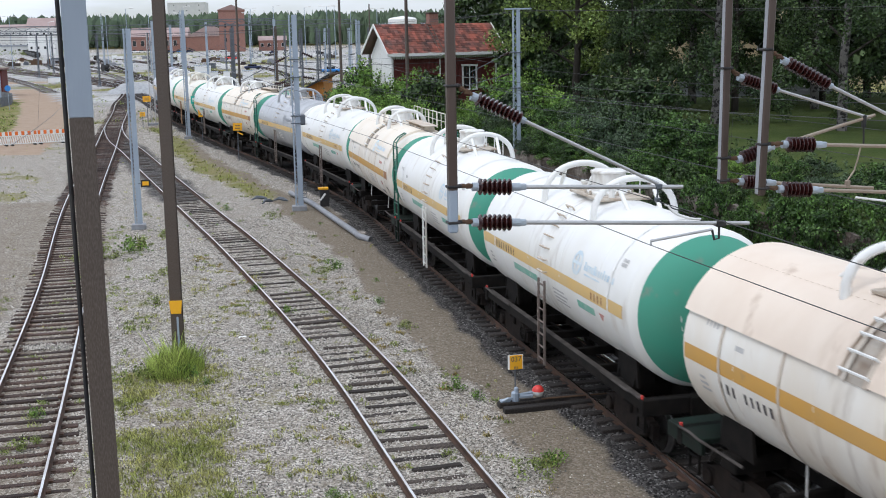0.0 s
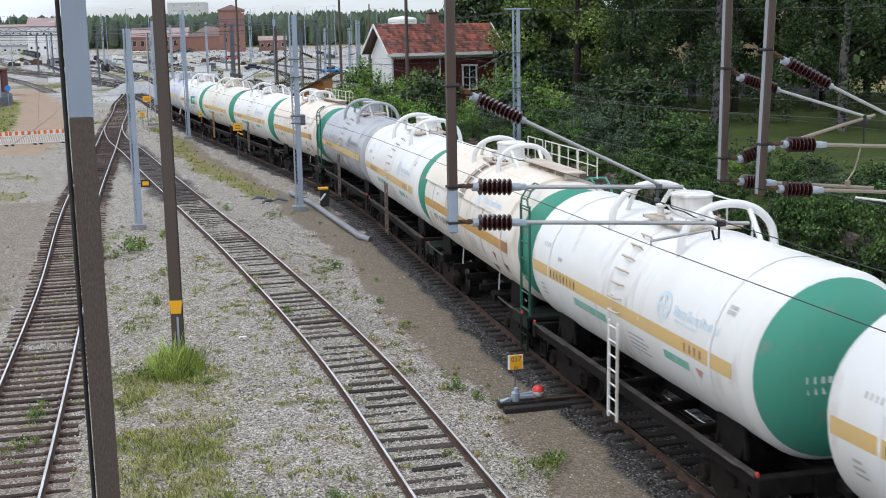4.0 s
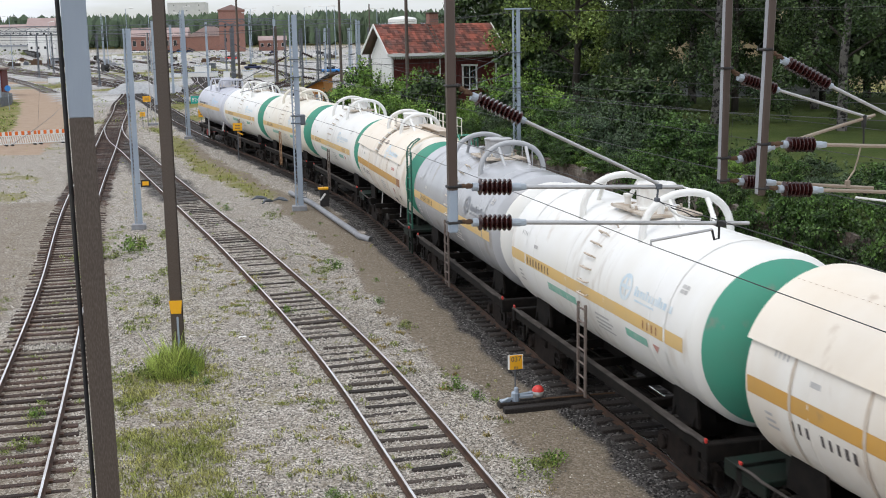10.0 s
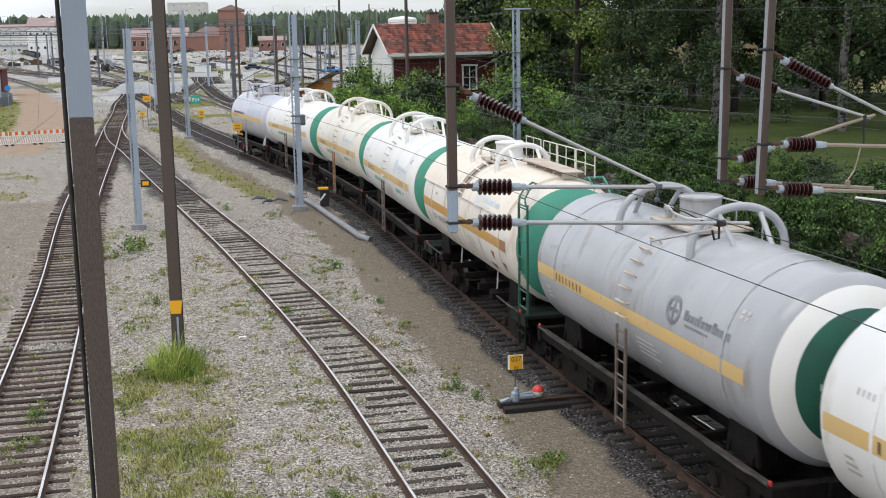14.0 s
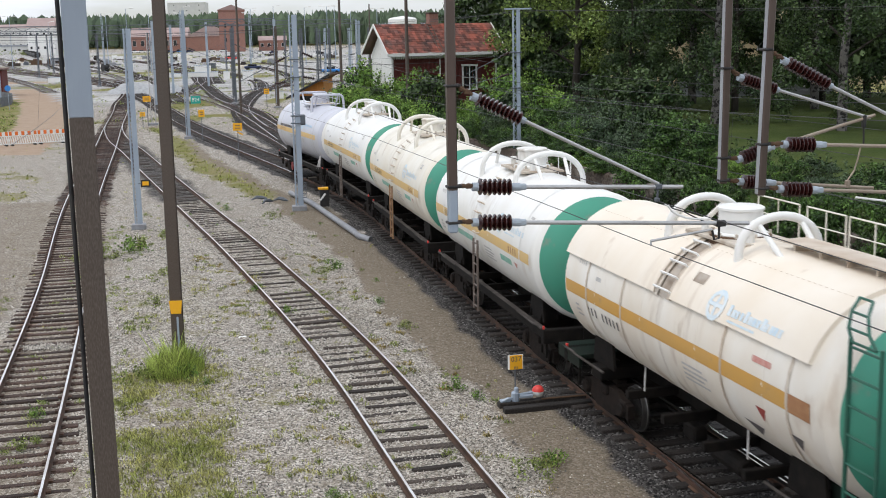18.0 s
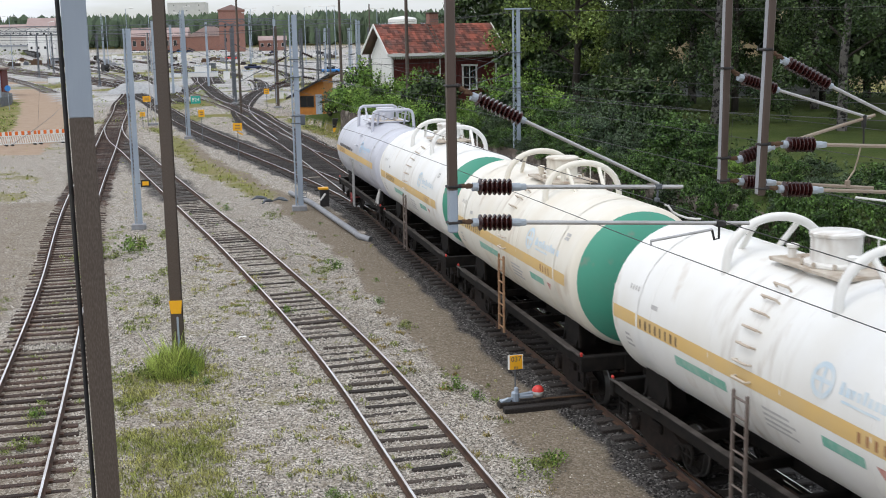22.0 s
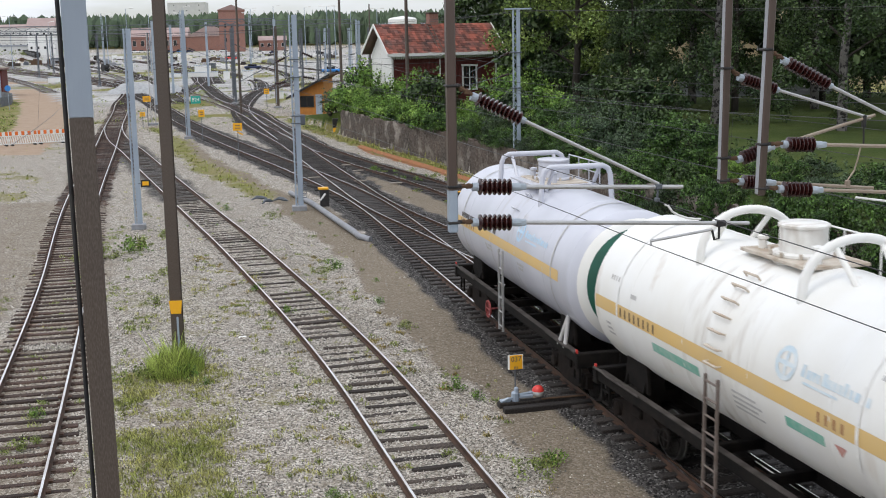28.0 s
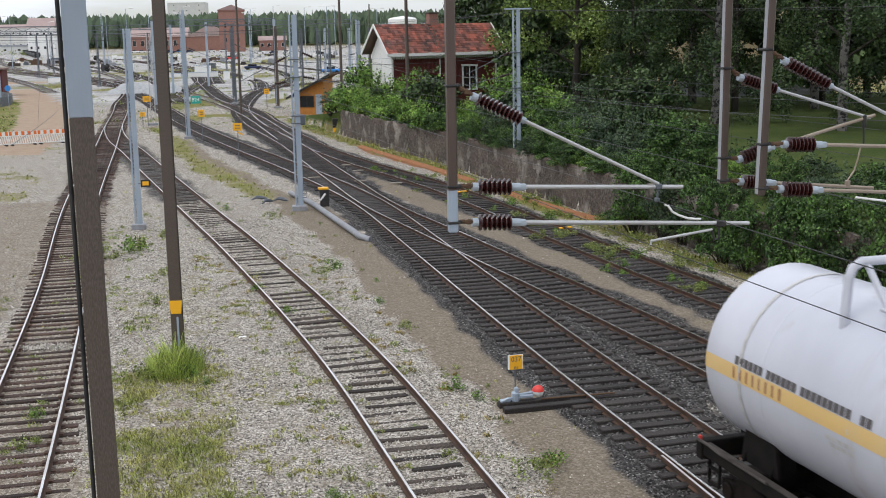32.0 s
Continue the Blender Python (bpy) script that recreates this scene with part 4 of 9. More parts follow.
def logo(shell, x, mat, rng, up=23.0, out=0.007, hue="blue"):
    up -= MARK_DROP
    g = Geo()
    for k in range(18):
        a0, a1 = radians(20 * k), radians(20 * k + 20)
        for ri, ro in ((0.19, 0.27),):
            q = []
            for a, rr in ((a0, ri), (a1, ri), (a1, ro), (a0, ro)):
                ang = radians(up) + rr * math.sin(a) / TANK_R
                q.append((x + rr * math.cos(a), -(TANK_R + out) * math.cos(ang), TANK_Z + (TANK_R + out) * math.sin(ang)))
            g.add(q, [(0, 1, 2, 3)])
    g.patch(x - 0.035, x + 0.035, up - 7, up + 7, TANK_R, TANK_Z, 1, 3, thick=out, drop=0)
    g.patch(x - 0.2, x + 0.2, up - 1.2, up + 1.2, TANK_R, TANK_Z, 1, 1, thick=out, drop=0)
    part("emblem", g, mat, shell, "faded round %s emblem" % hue)
    g = Geo()
    for k in range(13):
        w = rng.uniform(0.08, 0.12)
        h = 6.5 if k in (0, 4, 8) else 4.6
        g.patch(x + 0.42 + k * 0.128, x + 0.42 + k * 0.128 + w, up - 3, up - 3 + h, TANK_R, TANK_Z, 1, 2, thick=out, drop=0)
    g.patch(x + 0.5, x + 1.35, up - 6.5, up - 5.2, TANK_R, TANK_Z, 1, 2, thick=out, drop=0)
    tagged(part("company_mark", g, mat, shell, "faded %s lettering bars" % hue), kind="stuff")


def arch(car, x, mat, lean=1, r=0.78, h=0.98, zb=4.0):
    """A tubular roll-over hoop across the car with braces along it."""
    g = Geo()
    pts = [(x, -r, zb - 0.25)]
    for k in range(0, 19):
        a = math.pi * k / 18
        pts.append((x, -r * math.cos(a), zb + (h - 0.25) * math.sin(a) ** 0.8))
    pts.append((x, r, zb - 0.25))
    g.tube(pts, 0.078, 10)
    hoop = part("guard_hoop", g, mat, car, "thick white tubular guard hoop", smooth=True)
    for y in (-0.42, 0.42):
        b = Geo()
        zt = zb + (h - 0.25) * math.sin(math.acos(min(1, abs(y) / r))) ** 0.8
        b.tube([(x, y, zt - 0.03), (x + lean * 0.75, y * 0.85, zb + 0.05)], 0.05, 8)
        part("brace", b, mat, hoop, smooth=True)
    return hoop


def rungs(car, x, mat, a0, a1, n, w=0.42):
    for k in range(n):
        a = radians(a0 + (a1 - a0) * k / max(1, n - 1))
        g = Geo()
        y, z = -math.cos(a), math.sin(a)
        for e in (-w / 2, w / 2):
            g.tube([(x + e, y * (TANK_R - 0.02), TANK_Z + z * (TANK_R - 0.02)), (x + e, y * (TANK_R + 0.09), TANK_Z + z * (TANK_R + 0.09))], 0.018, 6)
        g.tube([(x - w / 2, y * (TANK_R + 0.09), TANK_Z + z * (TANK_R + 0.09)), (x + w / 2, y * (TANK_R + 0.09), TANK_Z + z * (TANK_R + 0.09))], 0.022, 6)
        part("rung", g, mat, car)


def ladder(car, x, y, z0, z1, mat, label, w=0.42, n=6, name="ladder", top=None):
    g = Geo()
    for e in (-w / 2, w / 2):
        p = [(x + e, y, z0), (x + e, y, z1)]
        if top:
            p.append((x + e, top[0], top[1]))
        g.box((x + e, y, (z0 + z1) / 2), (0.045, 0.06, z1 - z0), 0.01)
    root = part(name, g, mat, car, label)
    for k in range(n):
        b = Geo()
        z = z0 + 0.12 + (z1 - z0 - 0.24) * k / (n - 1)
        b.tube([(x - w / 2, y, z), (x + w / 2, y, z)], 0.02, 6)
        part("rung", b, mat, root)
    return root


def railing(car, x0, x1, y, z0, h, mat, n):
    g = Geo()
    g.tube([(x0, y, z0), (x0, y, z0 + h), (x1, y, z0 + h), (x1, y, z0)], 0.017, 6)
    g.tube([(x0, y, z0 + h * 0.5), (x1, y, z0 + h * 0.5)], 0.012, 6)
    root = part("handrail", g, mat, car, smooth=True)
    for k in range(1, n):
        b = Geo()
        x = x0 + (x1 - x0) * k / n
        b.tube([(x, y, z0), (x, y, z0 + h)], 0.014, 6)
        part("baluster", b, mat, root)


def underframe(car, mat, side=True):
    g = Geo()
    g.box((0, 0, 1.06), (10.8, 0.5, 0.3), 0.02)
    part("centre_sill", g, mat, car)
    for sg in (-1, 1):
        g = Geo()
        g.box((sg * 5.3, 0, 1.10), (0.2, 2.9, 0.34), 0.02)
        g.box((sg * 5.42, 0, 1.06), (0.06, 0.9, 0.42), 0.01)
        part("headstock", g, mat, car)
        g = Geo()
        g.box((sg * 3.9, 0, 1.06), (0.5, 2.6, 0.28), 0.03)
        part("body_bolster", g, mat, car)
        g = Geo()
        g.box((sg * 5.3, -1.42, 1.31), (0.06, 0.05, 0.09), 0.012)
        part("lamp_bracket", g, MAT["red"], car, "small red lamp bracket on the corner")
        g = Geo()
        g.tube([(sg * 5.3, -1.46, 1.28), (sg * 4.9, -1.47, 1.3), (sg * 4.6, -1.46, 1.26), (sg * 3.2, -1.43, 1.25)], 0.028, 6)
        part("edge_pipe", g, MAT["dusty_highlit_sill"], car, "dusty pipe bent along the sill, highlight painted in", smooth=True)
        for y in (-1.1, 1.1):
            g = Geo()
            g.prism([(-0.55, 1.2), (0.55, 1.2), (0.42, TANK_Z - 1.0), (-0.42, TANK_Z - 1.0)], -0.03, 0.03)
            rot = Matrix.Rotation(radians(90), 3, "X")
            g.v = [tuple(rot @ Vector(p) + Vector((sg * 3.9, y, 0))) for p in g.v]
            part("saddle", g, mat, car)
    for y in (-1.38, 1.38):
        if side:
            g = Geo()
            g.box((0, y, 1.12), (10.5, 0.07, 0.2), 0.008)
            sill = part("side_sill", g, mat, car)
            g = Geo()
            g.box((0, y + 0.04 * (1 if y < 0 else -1), 1.232), (10.5, 0.13, 0.02), 0.004)
            part("sill_edge", g, MAT["dusty_highlit_sill"], sill, "dusty grey top edge of the sill, highlight painted in")
            for gx in (-4.3, -3.5, 3.5, 4.3):
                b = Geo()
                sg = 1 if y > 0 else -1
                b.add([(gx - 0.02, sg * 1.2, 1.2), (gx - 0.02, sg * 0.7, 1.2), (gx - 0.02, sg * 0.78, TANK_Z - 1.1), (gx - 0.02, sg * 1.0, TANK_Z - 1.04), (gx + 0.02, sg * 1.2, 1.2), (gx + 0.02, sg * 0.7, 1.2), (gx + 0.02, sg * 0.78, TANK_Z - 1.1), (gx + 0.02, sg * 1.0, TANK_Z - 1.04)],
                      [(0, 1, 2, 3), (7, 6, 5, 4), (0, 3, 7, 4), (3, 2, 6, 7)])
                part("gusset", b, mat, car)
    for x in (-2.2, -0.6, 1.0, 2.4):
        g = Geo()
        g.box((x, 0, 1.06), (0.14, 2.7, 0.18), 0.015)
        part("cross_beam", g, mat, car)
    g = Geo()
    g.lathe([(-0.55, 0.0), (-0.55, 0.14), (-0.5, 0.17), (0.5, 0.17), (0.55, 0.14), (0.55, 0.0)], 14, "X", (0.9, -0.7, 0.72))
    g.box((-0.7, -0.6, 0.72), (0.5, 0.3, 0.3), 0.04)
    g.tube([(-3.0, -0.3, 0.62), (3.0, -0.3, 0.62)], 0.03, 6)
    g.tube([(-5.2, -0.5, 0.86), (5.2, -0.5, 0.86)], 0.025, 6)
    part("brake_gear", g, mat, car)
    g = Geo()
    g.box((0, 0.75, 0.9), (6.2, 0.9, 0.12), 0.02)
    g.box((1.7, 0.6, 0.7), (1.3, 0.5, 0.4), 0.05)
    g.box((-1.9, 0.45, 0.72), (0.8, 0.6, 0.34), 0.05)
    part("equipment_tray", g, mat, car)
    for sg in (-1, 1):
        g = Geo()
        g.box((sg * 5.0, -1.3, 0.55), (0.34, 0.05, 0.05))
        g.box((sg * 5.0, -1.3, 0.82), (0.34, 0.05, 0.05))
        for e in (-0.17, 0.17):
            g.box((sg * 5.0 + e, -1.3, 0.78), (0.04, 0.05, 0.5))
        part("footstep", g, mat, car)


def straps(car, mat, xs=(-3.85, 3.95)):
    for x in xs:
        g = Geo()
        pts = [(x, -(TANK_R + 0.012) * math.cos(radians(a)), TANK_Z + (TANK_R + 0.012) * math.sin(radians(a))) for a in range(-58, 239, 9)]
        for p0, p1 in zip(pts[:-1], pts[1:]):
            g.add([(p0[0] - 0.035, p0[1], p0[2]), (p0[0] + 0.035, p0[1], p0[2]), (p1[0] + 0.035, p1[1], p1[2]), (p1[0] - 0.035, p1[1], p1[2])], [(0, 1, 2, 3)])
        part("strap", g, mat, car)
        for y in (-1, 1):
            g = Geo()
            a = radians(-50)
            g.tube([(x, y * (TANK_R + 0.02) * math.cos(a), TANK_Z + TANK_R * math.sin(a)), (x + 0.1, y * 1.1, 1.2)], 0.02, 6)
            part("strap_rod", g, MAT["grey_print"], car)


def tank(car, body, cap, ring=None, rim=None):
    g = Geo()
    prof = list(reversed(dome(-TANK_H, -1))) + [(-TANK_H + 0.03, TANK_R), (-TANK_H + 0.25, TANK_R)]
    for x in (-3.3, -1.1, 1.1, 3.3):
        prof += [(x - 0.05, TANK_R), (x - 0.02, TANK_R), (x - 0.008, TANK_R + 0.006), (x + 0.008, TANK_R + 0.006), (x + 0.02, TANK_R), (x + 0.05, TANK_R)]
    prof += [(TANK_H - 0.25, TANK_R), (TANK_H - 0.03, TANK_R), (TANK_H, TANK_R)]
    g.lathe(prof, 48, "X", (0, 0, TANK_Z))
    g.f.pop()
    g.m.pop()
    shell = part("tank_shell", g, body, car, smooth=True)
    g = Geo()
    rim = rim or (0.78 if ring else 0.925)
    g.lathe(dome(TANK_H, 1, outer=1.0, inner=0.90 if ring else rim), 48, "X", (0, 0, TANK_Z), 2)
    if ring:
        g.lathe(dome(TANK_H, 1, outer=0.90, inner=rim), 48, "X", (0, 0, TANK_Z), 1)
    g.lathe(dome(TANK_H, 1, outer=rim, inner=0.0), 48, "X", (0, 0, TANK_Z), 0)
    # leave out the discs that would close the rings
    keep = [i for i, f in enumerate(g.f) if len(f) <= 4]
    g.f, g.m = [g.f[i] for i in keep], [g.m[i] for i in keep]
    end = part("end_cap", g, [cap, ring or body, body], car, "dished tank end, painted inside a pale rim", smooth=True)
    g = Geo()
    for k in range(7):
        y0 = -0.75 + k * 0.12 if k < 4 else -0.72 + (k - 4) * 0.12
        z0 = TANK_Z - (0.1 if k < 4 else 0.28)
        xx = TANK_H + 0.62 * max(0.0, 1 - (math.hypot(y0, z0 - TANK_Z) / TANK_R) ** 2.6) ** 0.62 + 0.006
        g.add([(xx, y0, z0), (xx, y0 + 0.08, z0), (xx, y0 + 0.08, z0 + 0.11), (xx, y0, z0 + 0.11)], [(0, 1, 2, 3)])
    tagged(part("end_print", g, MAT["pale_print"], end, "small pale print on the tank end"), kind="stuff")
    return shell, end


def open_rings(g):
    """Drops the discs that close a ring."""
    keep = [i for i, f in enumerate(g.f) if len(f) <= 4]
    g.f, g.m = [g.f[i] for i in keep], [g.m[i] for i in keep]


def stripe(shell, mat, x0, x1, a0=-1.5, a1=9.5, label="ochre stripe along the tank"):
    for sd in (-1, 1):
        g = Geo()
        g.patch(x0, x1, a0, a1, TANK_R, TANK_Z, 1, 5, sd)
        part("stripe", g, mat, shell, label, smooth=True)


def manhole(car, mat, at=0.05):
    up = pose(0, 0, ROOF_LIFT)
    g = Geo()
    g.lathe([(z, rr) for z, rr in ((4.2, 0.5), (4.42, 0.5), (4.44, 0.52), (4.48, 0.52), (4.5, 0.4), (4.9, 0.4), (4.91, 0.425), (4.95, 0.425), (4.97, 0.39), (4.98, 0.0))], 28, "Z", (at, 0, 0))
    part("valve_dome", g, mat, car, "round drum-shaped valve dome", smooth=True, at=up)
    g = Geo()
    for k in range(10):
        a = k * 0.628
        g.lathe([(4.44, 0.03), (4.52, 0.03)], 6, "Z", (at + 0.54 * math.cos(a), 0.54 * math.sin(a), 0))
    g.box((at, 0, 4.4), (2.0, 1.2, 0.06), 0.01)
    part("manhole_flange", g, MAT["flange"], car, "grimy flange plate round the manhole", at=up)
    for x, y, h in ((at - 0.87, 0.2, 0.42), (at + 0.8, -0.25, 0.36), (at - 0.77, -0.3, 0.3)):
        g = Geo()
        g.lathe([(4.28, 0.07), (4.28 + h, 0.07), (4.3 + h, 0.1), (4.35 + h, 0.1), (4.37 + h, 0.03)], 12, "Z", (x, y, 0))
        part("valve", g, mat, car, smooth=True, at=up)


def thin_rails(car, mat, x0, x1, y, z0, h):
    g = Geo()
    g.tube([(x0, y, z0), (x0, y, z0 + h), (x1, y, z0 + h), (x1, y, z0)], 0.018, 6)
    g.tube([(0.5 * (x0 + x1), y, z0), (0.5 * (x0 + x1), y, z0 + h)], 0.016, 6)
    part("handrail", g, mat, car, smooth=True)


def print_marks(shell, rng, number_mat, in_stripe=True):
    g = Geo()
    if in_stripe:
        digits(g, -3.73, 0.8, 8, 0.155, 6.2, 0.05, TANK_R, 0.009, rng)
    else:
        digits(g, -3.77, -12.5, 9, 0.15, 6.5, 0.035, TANK_R, 0.007, rng, skip=(3,))
    tagged(part("stencil", g, number_mat, shell, "row of dark stencil marks"), kind="stuff")
    g = Geo()
    digits(g, -4.3, 24, 4, 0.08, 3.5, 0.03, TANK_R, 0.006, rng)
    g.patch(-3.3, -3.05, 17, 20, TANK_R, TANK_Z, thick=0.006)
    for k in range(4):
        g.patch(0.55, 1.3 + 0.15 * (k % 2), -9 - 3.6 * k, -7.4 - 3.6 * k, TANK_R, TANK_Z, 1, 2, thick=0.006)
    for k in range(3):
        g.patch(-4.45, -4.25 + 0.05 * k, -10 - 4 * k, -8.2 - 4 * k, TANK_R, TANK_Z, 1, 2, thick=0.006)
    tagged(part("small_print", g, MAT["grey_print"], shell, "faint rows of small print"), kind="stuff")


def tank_car(kind, body, cap, stripe_mat, label, seed, ring=None, in_stripe=True, hoop_mat=None, labels=True):
    global TANK_R, TANK_Z, MARK_DROP, ROOF_LIFT
    TANK_R, TANK_Z, MARK_DROP, ROOF_LIFT = (1.55, 2.8, 1.9, 0.0) if kind == "framed" else (1.6, 2.9, 6.0, 0.12)
    rng = random.Random(seed)
    car = thing("tank_car", label, "tank wagon", group="tank wagons of the train")
    shell, end = tank(car, body, cap, ring, 0.70 if ring and kind == "hooped" else None)
    hoop_mat = hoop_mat or body
    bogie(car, -3.9)
    bogie(car, 3.9)
    coupler(car, -1)
    coupler(car, 1)
    if kind == "hooped":
        underframe(car, MAT["underframe"])
        straps(car, body)
        stripe(shell, stripe_mat, -4.9, 4.7, -0.5, 9.0)
        print_marks(shell, rng, MAT["stencil_brown"])
        logo(shell, 2.08, MAT["blue_logo"] if labels else MAT["slate_print"], rng, hue="blue" if labels else "dark grey")
        if labels:
            g = Geo()
            g.patch(-2.35, -0.55, -12, -5.5, TANK_R, TANK_Z, 1, 3)
            part("label_band", g, MAT["green_label"], shell, "faded green lettering band")
            g = Geo()
            g.patch(2.15, 3.15, -11.5, -5.5, TANK_R, TANK_Z, 1, 3)
            part("label_band", g, MAT["green_label"], shell, "faded green lettering band")
            g = Geo()
            digits(g, 3.0, 1.2, 4, 0.14, 5.5, 0.05, TANK_R, 0.009, rng)
            tagged(part("stencil", g, MAT["rust_print"], shell, "short row of brown stencil marks"), kind="stuff")
            g = Geo()
            g.add([(x, -(TANK_R + 0.007) * math.cos(radians(a - 6)), TANK_Z + (TANK_R + 0.007) * math.sin(radians(a - 6))) for x, a in ((3.4, -6), (3.7, -6), (3.55, -12))], [(0, 2, 1)])
            part("warning_mark", g, MAT["red_print"], shell)
        g = Geo()
        for k, y0 in enumerate((35, 38.5)):
            for e in (0, 1):
                g.patch(4.15 + e * 0.14, 4.27 + e * 0.14, y0, y0 + 2.6, TANK_R, TANK_Z, 1, 2, thick=0.006)
        tagged(part("small_print", g, MAT["grey_print"], shell, "faint small print"), kind="stuff")
        for x, ln in ((-1.68, -1), (1.55, 1)):
            arch(car, x, hoop_mat, ln, 0.97, 1.15, 4.17)
        manhole(car, hoop_mat)
        ladder(car, 0.12, -1.68, 0.6, 2.62, hoop_mat if seed == 3 else MAT["ladder_rust" if seed == 10 else "ladder_steel"], "narrow steel side ladder", n=7)
        rungs(car, 0.05, MAT["strap_stain"], -3, 55, 7)
        thin_rails(car, hoop_mat, -0.95, 1.05, 0.78, 4.2, 0.72)
        g = Geo()
        g.lathe([(-0.02, 0.16), (-0.02, 0.2), (0.02, 0.2), (0.02, 0.16)], 16, "Y", (-2.0, -1.45, 0.8))
        g.tube([(-2.0, -1.45, 0.6), (-2.0, -1.45, 1.0)], 0.015, 5)
        g.tube([(-2.2, -1.45, 0.8), (-1.8, -1.45, 0.8)], 0.015, 5)
        g.tube([(-2.0, -1.45, 0.8), (-2.0, -0.7, 0.8)], 0.02, 6)
        open_rings(g)
        part("handbrake_wheel", g, MAT["underframe"], car)
    elif kind == "jacketed":
        underframe(car, MAT["underframe"], side=False)
        g = Geo()
        for x0, x1, lo in ((-5.0, -0.66, 22), (0.0, 4.45, 22)):
            g.patch(x0, x1, lo, 180 - lo, TANK_R, TANK_Z, 6, 26, -1, 0.075, drop=0)
            for sd in (0, 1):
                a = radians(lo) if sd == 0 else radians(180 - lo)
                q = [(x0, -(TANK_R + r) * math.cos(a), TANK_Z + (TANK_R + r) * math.sin(a)) for r in (0.0, 0.075)]
                q += [(x1, -(TANK_R + r) * math.cos(a), TANK_Z + (TANK_R + r) * math.sin(a)) for r in (0.075, 0.0)]
                g.add(q, [(0, 1, 2, 3)])
            for x in (x0, x1):
                for k in range(20):
                    aa = [radians(lo + (180 - 2 * lo) * (k + e) / 20) for e in (0, 1)]
                    g.add([(x, -(TANK_R + r) * math.cos(a), TANK_Z + (TANK_R + r) * math.sin(a)) for a in aa for r in (0.0, 0.075)], [(0, 2, 3, 1)])
        shield = part("sun_shield", g, MAT["rose_beige" if seed == 1 else "beige_paint"], car, "beige sheet-metal sun shield over the tank's upper half", smooth=True)
        for x in (-0.57, -0.08):
            g = Geo()
            pts = [(x, -(TANK_R + 0.05) * math.cos(radians(a)), TANK_Z + (TANK_R + 0.05) * math.sin(radians(a))) for a in range(21, 160, 6)]
            for p0, p1 in zip(pts[:-1], pts[1:]):
                g.add([(p0[0] - 0.05, p0[1], p0[2]), (p0[0] + 0.05, p0[1], p0[2]), (p1[0] + 0.05, p1[1], p1[2]), (p1[0] - 0.05, p1[1], p1[2])], [(0, 1, 2, 3)])
            part("strap", g, MAT["strap_stain"], car)
        straps(car, MAT["strap_stain"], (-3.75, -2.0, 2.0, 4.0))
        stripe(shell, stripe_mat, -4.9, 4.6, -1.5, 8.3)
        g = Geo()
        g.patch(4.0, 4.62, -1.8, 8.6, TANK_R, TANK_Z, 1, 3, thick=0.007)
        part("plate", g, MAT["rust_print"], shell, "rust-brown plate on the stripe")
        print_marks(shell, rng, MAT["dark_print"], False)
        logo(shield, 1.55, MAT["blue_logo"], rng, 36.5, 0.083)
        g = Geo()
        g.patch(2.95, 3.5, 16, 19.5, TANK_R, TANK_Z, thick=0.007)
        part("label_band", g, MAT["red_print"], shell)
        for x, a, w, mt in ((2.45, -31, 0.62, "dark_print"), (3.05, -15, 0.3, "warning_red"), (4.0, -21, 0.34, "dark_print")):
            g = Geo()
            g.add([(px, -(TANK_R + 0.007) * math.cos(radians(pa)), TANK_Z + (TANK_R + 0.007) * math.sin(radians(pa))) for px, pa in ((x, a), (x + w, a), (x + w * 0.55, a - 9))], [(0, 2, 1)])
            part("warning_mark", g, MAT[mt], shell, "small pointed warning mark")
        for k in range(5):
            rung = Geo()
            ang = radians(26 + 9.5 * k)
            yy, zz = -(TANK_R + 0.13) * math.cos(ang), TANK_Z + (TANK_R + 0.13) * math.sin(ang)
            rung.tube([(-0.62, yy * 0.95, zz - 0.06), (-0.62, yy, zz), (-0.02, yy, zz), (-0.02, yy * 0.95, zz - 0.06)], 0.022, 6)
            part("rung", rung, MAT["white"], car)
        g = Geo()
        g.patch(-0.65, -0.01, 21, 159, TANK_R, TANK_Z, 1, 20, -1, 0.012, drop=0)
        part("ladder_channel", g, MAT["ladder_channel"], car, "grimy channel between the shield sheets", smooth=True)
        for x0, x1 in ((-4.95, -0.7), (0.05, 4.4)):
            for aa in (64, 116):
                g = Geo()
                for k in range(int((x1 - x0) / 0.16)):
                    g.patch(x0 + k * 0.16, x0 + k * 0.16 + 0.07, aa, aa + 0.4, TANK_R, TANK_Z, 1, 1, -1, 0.081, drop=0)
                tagged(part("rivet_seam", g, MAT["seam"], shield, "rusty rivet seam"), kind="stuff")
        g = Geo()
        g.patch(0.45, 0.85, 44, 51, TANK_R, TANK_Z, 1, 2, -1, 0.08)
        part("shield_opening", g, MAT["ladder_channel"], shield, "small dark inspection opening")
        g = Geo()
        g.lathe([(4.3, 0.56), (4.46, 0.56), (4.5, 0.44)], 24, "Z", (-0.28, 0, 0))
        g.v = [(vx, vy, vz + 0.11) for vx, vy, vz in g.v]
        part("dome_base", g, MAT["rust"], car, "rusty ring below the dome", smooth=True)
        for x, ln in ((-1.62, -1), (1.05, 1)):
            arch(car, x, MAT["white"], ln, r=0.78, h=0.94, zb=4.4)
        manhole(car, MAT["white"], -0.28)
        g = Geo()
        g.box((3.1, 0.15, 4.72), (3.6, 0.55, 0.04), 0.01)
        for k in range(5):
            g.box((1.6 + k * 0.75, 0.15, 4.62), (0.05, 0.4, 0.2), 0.01)
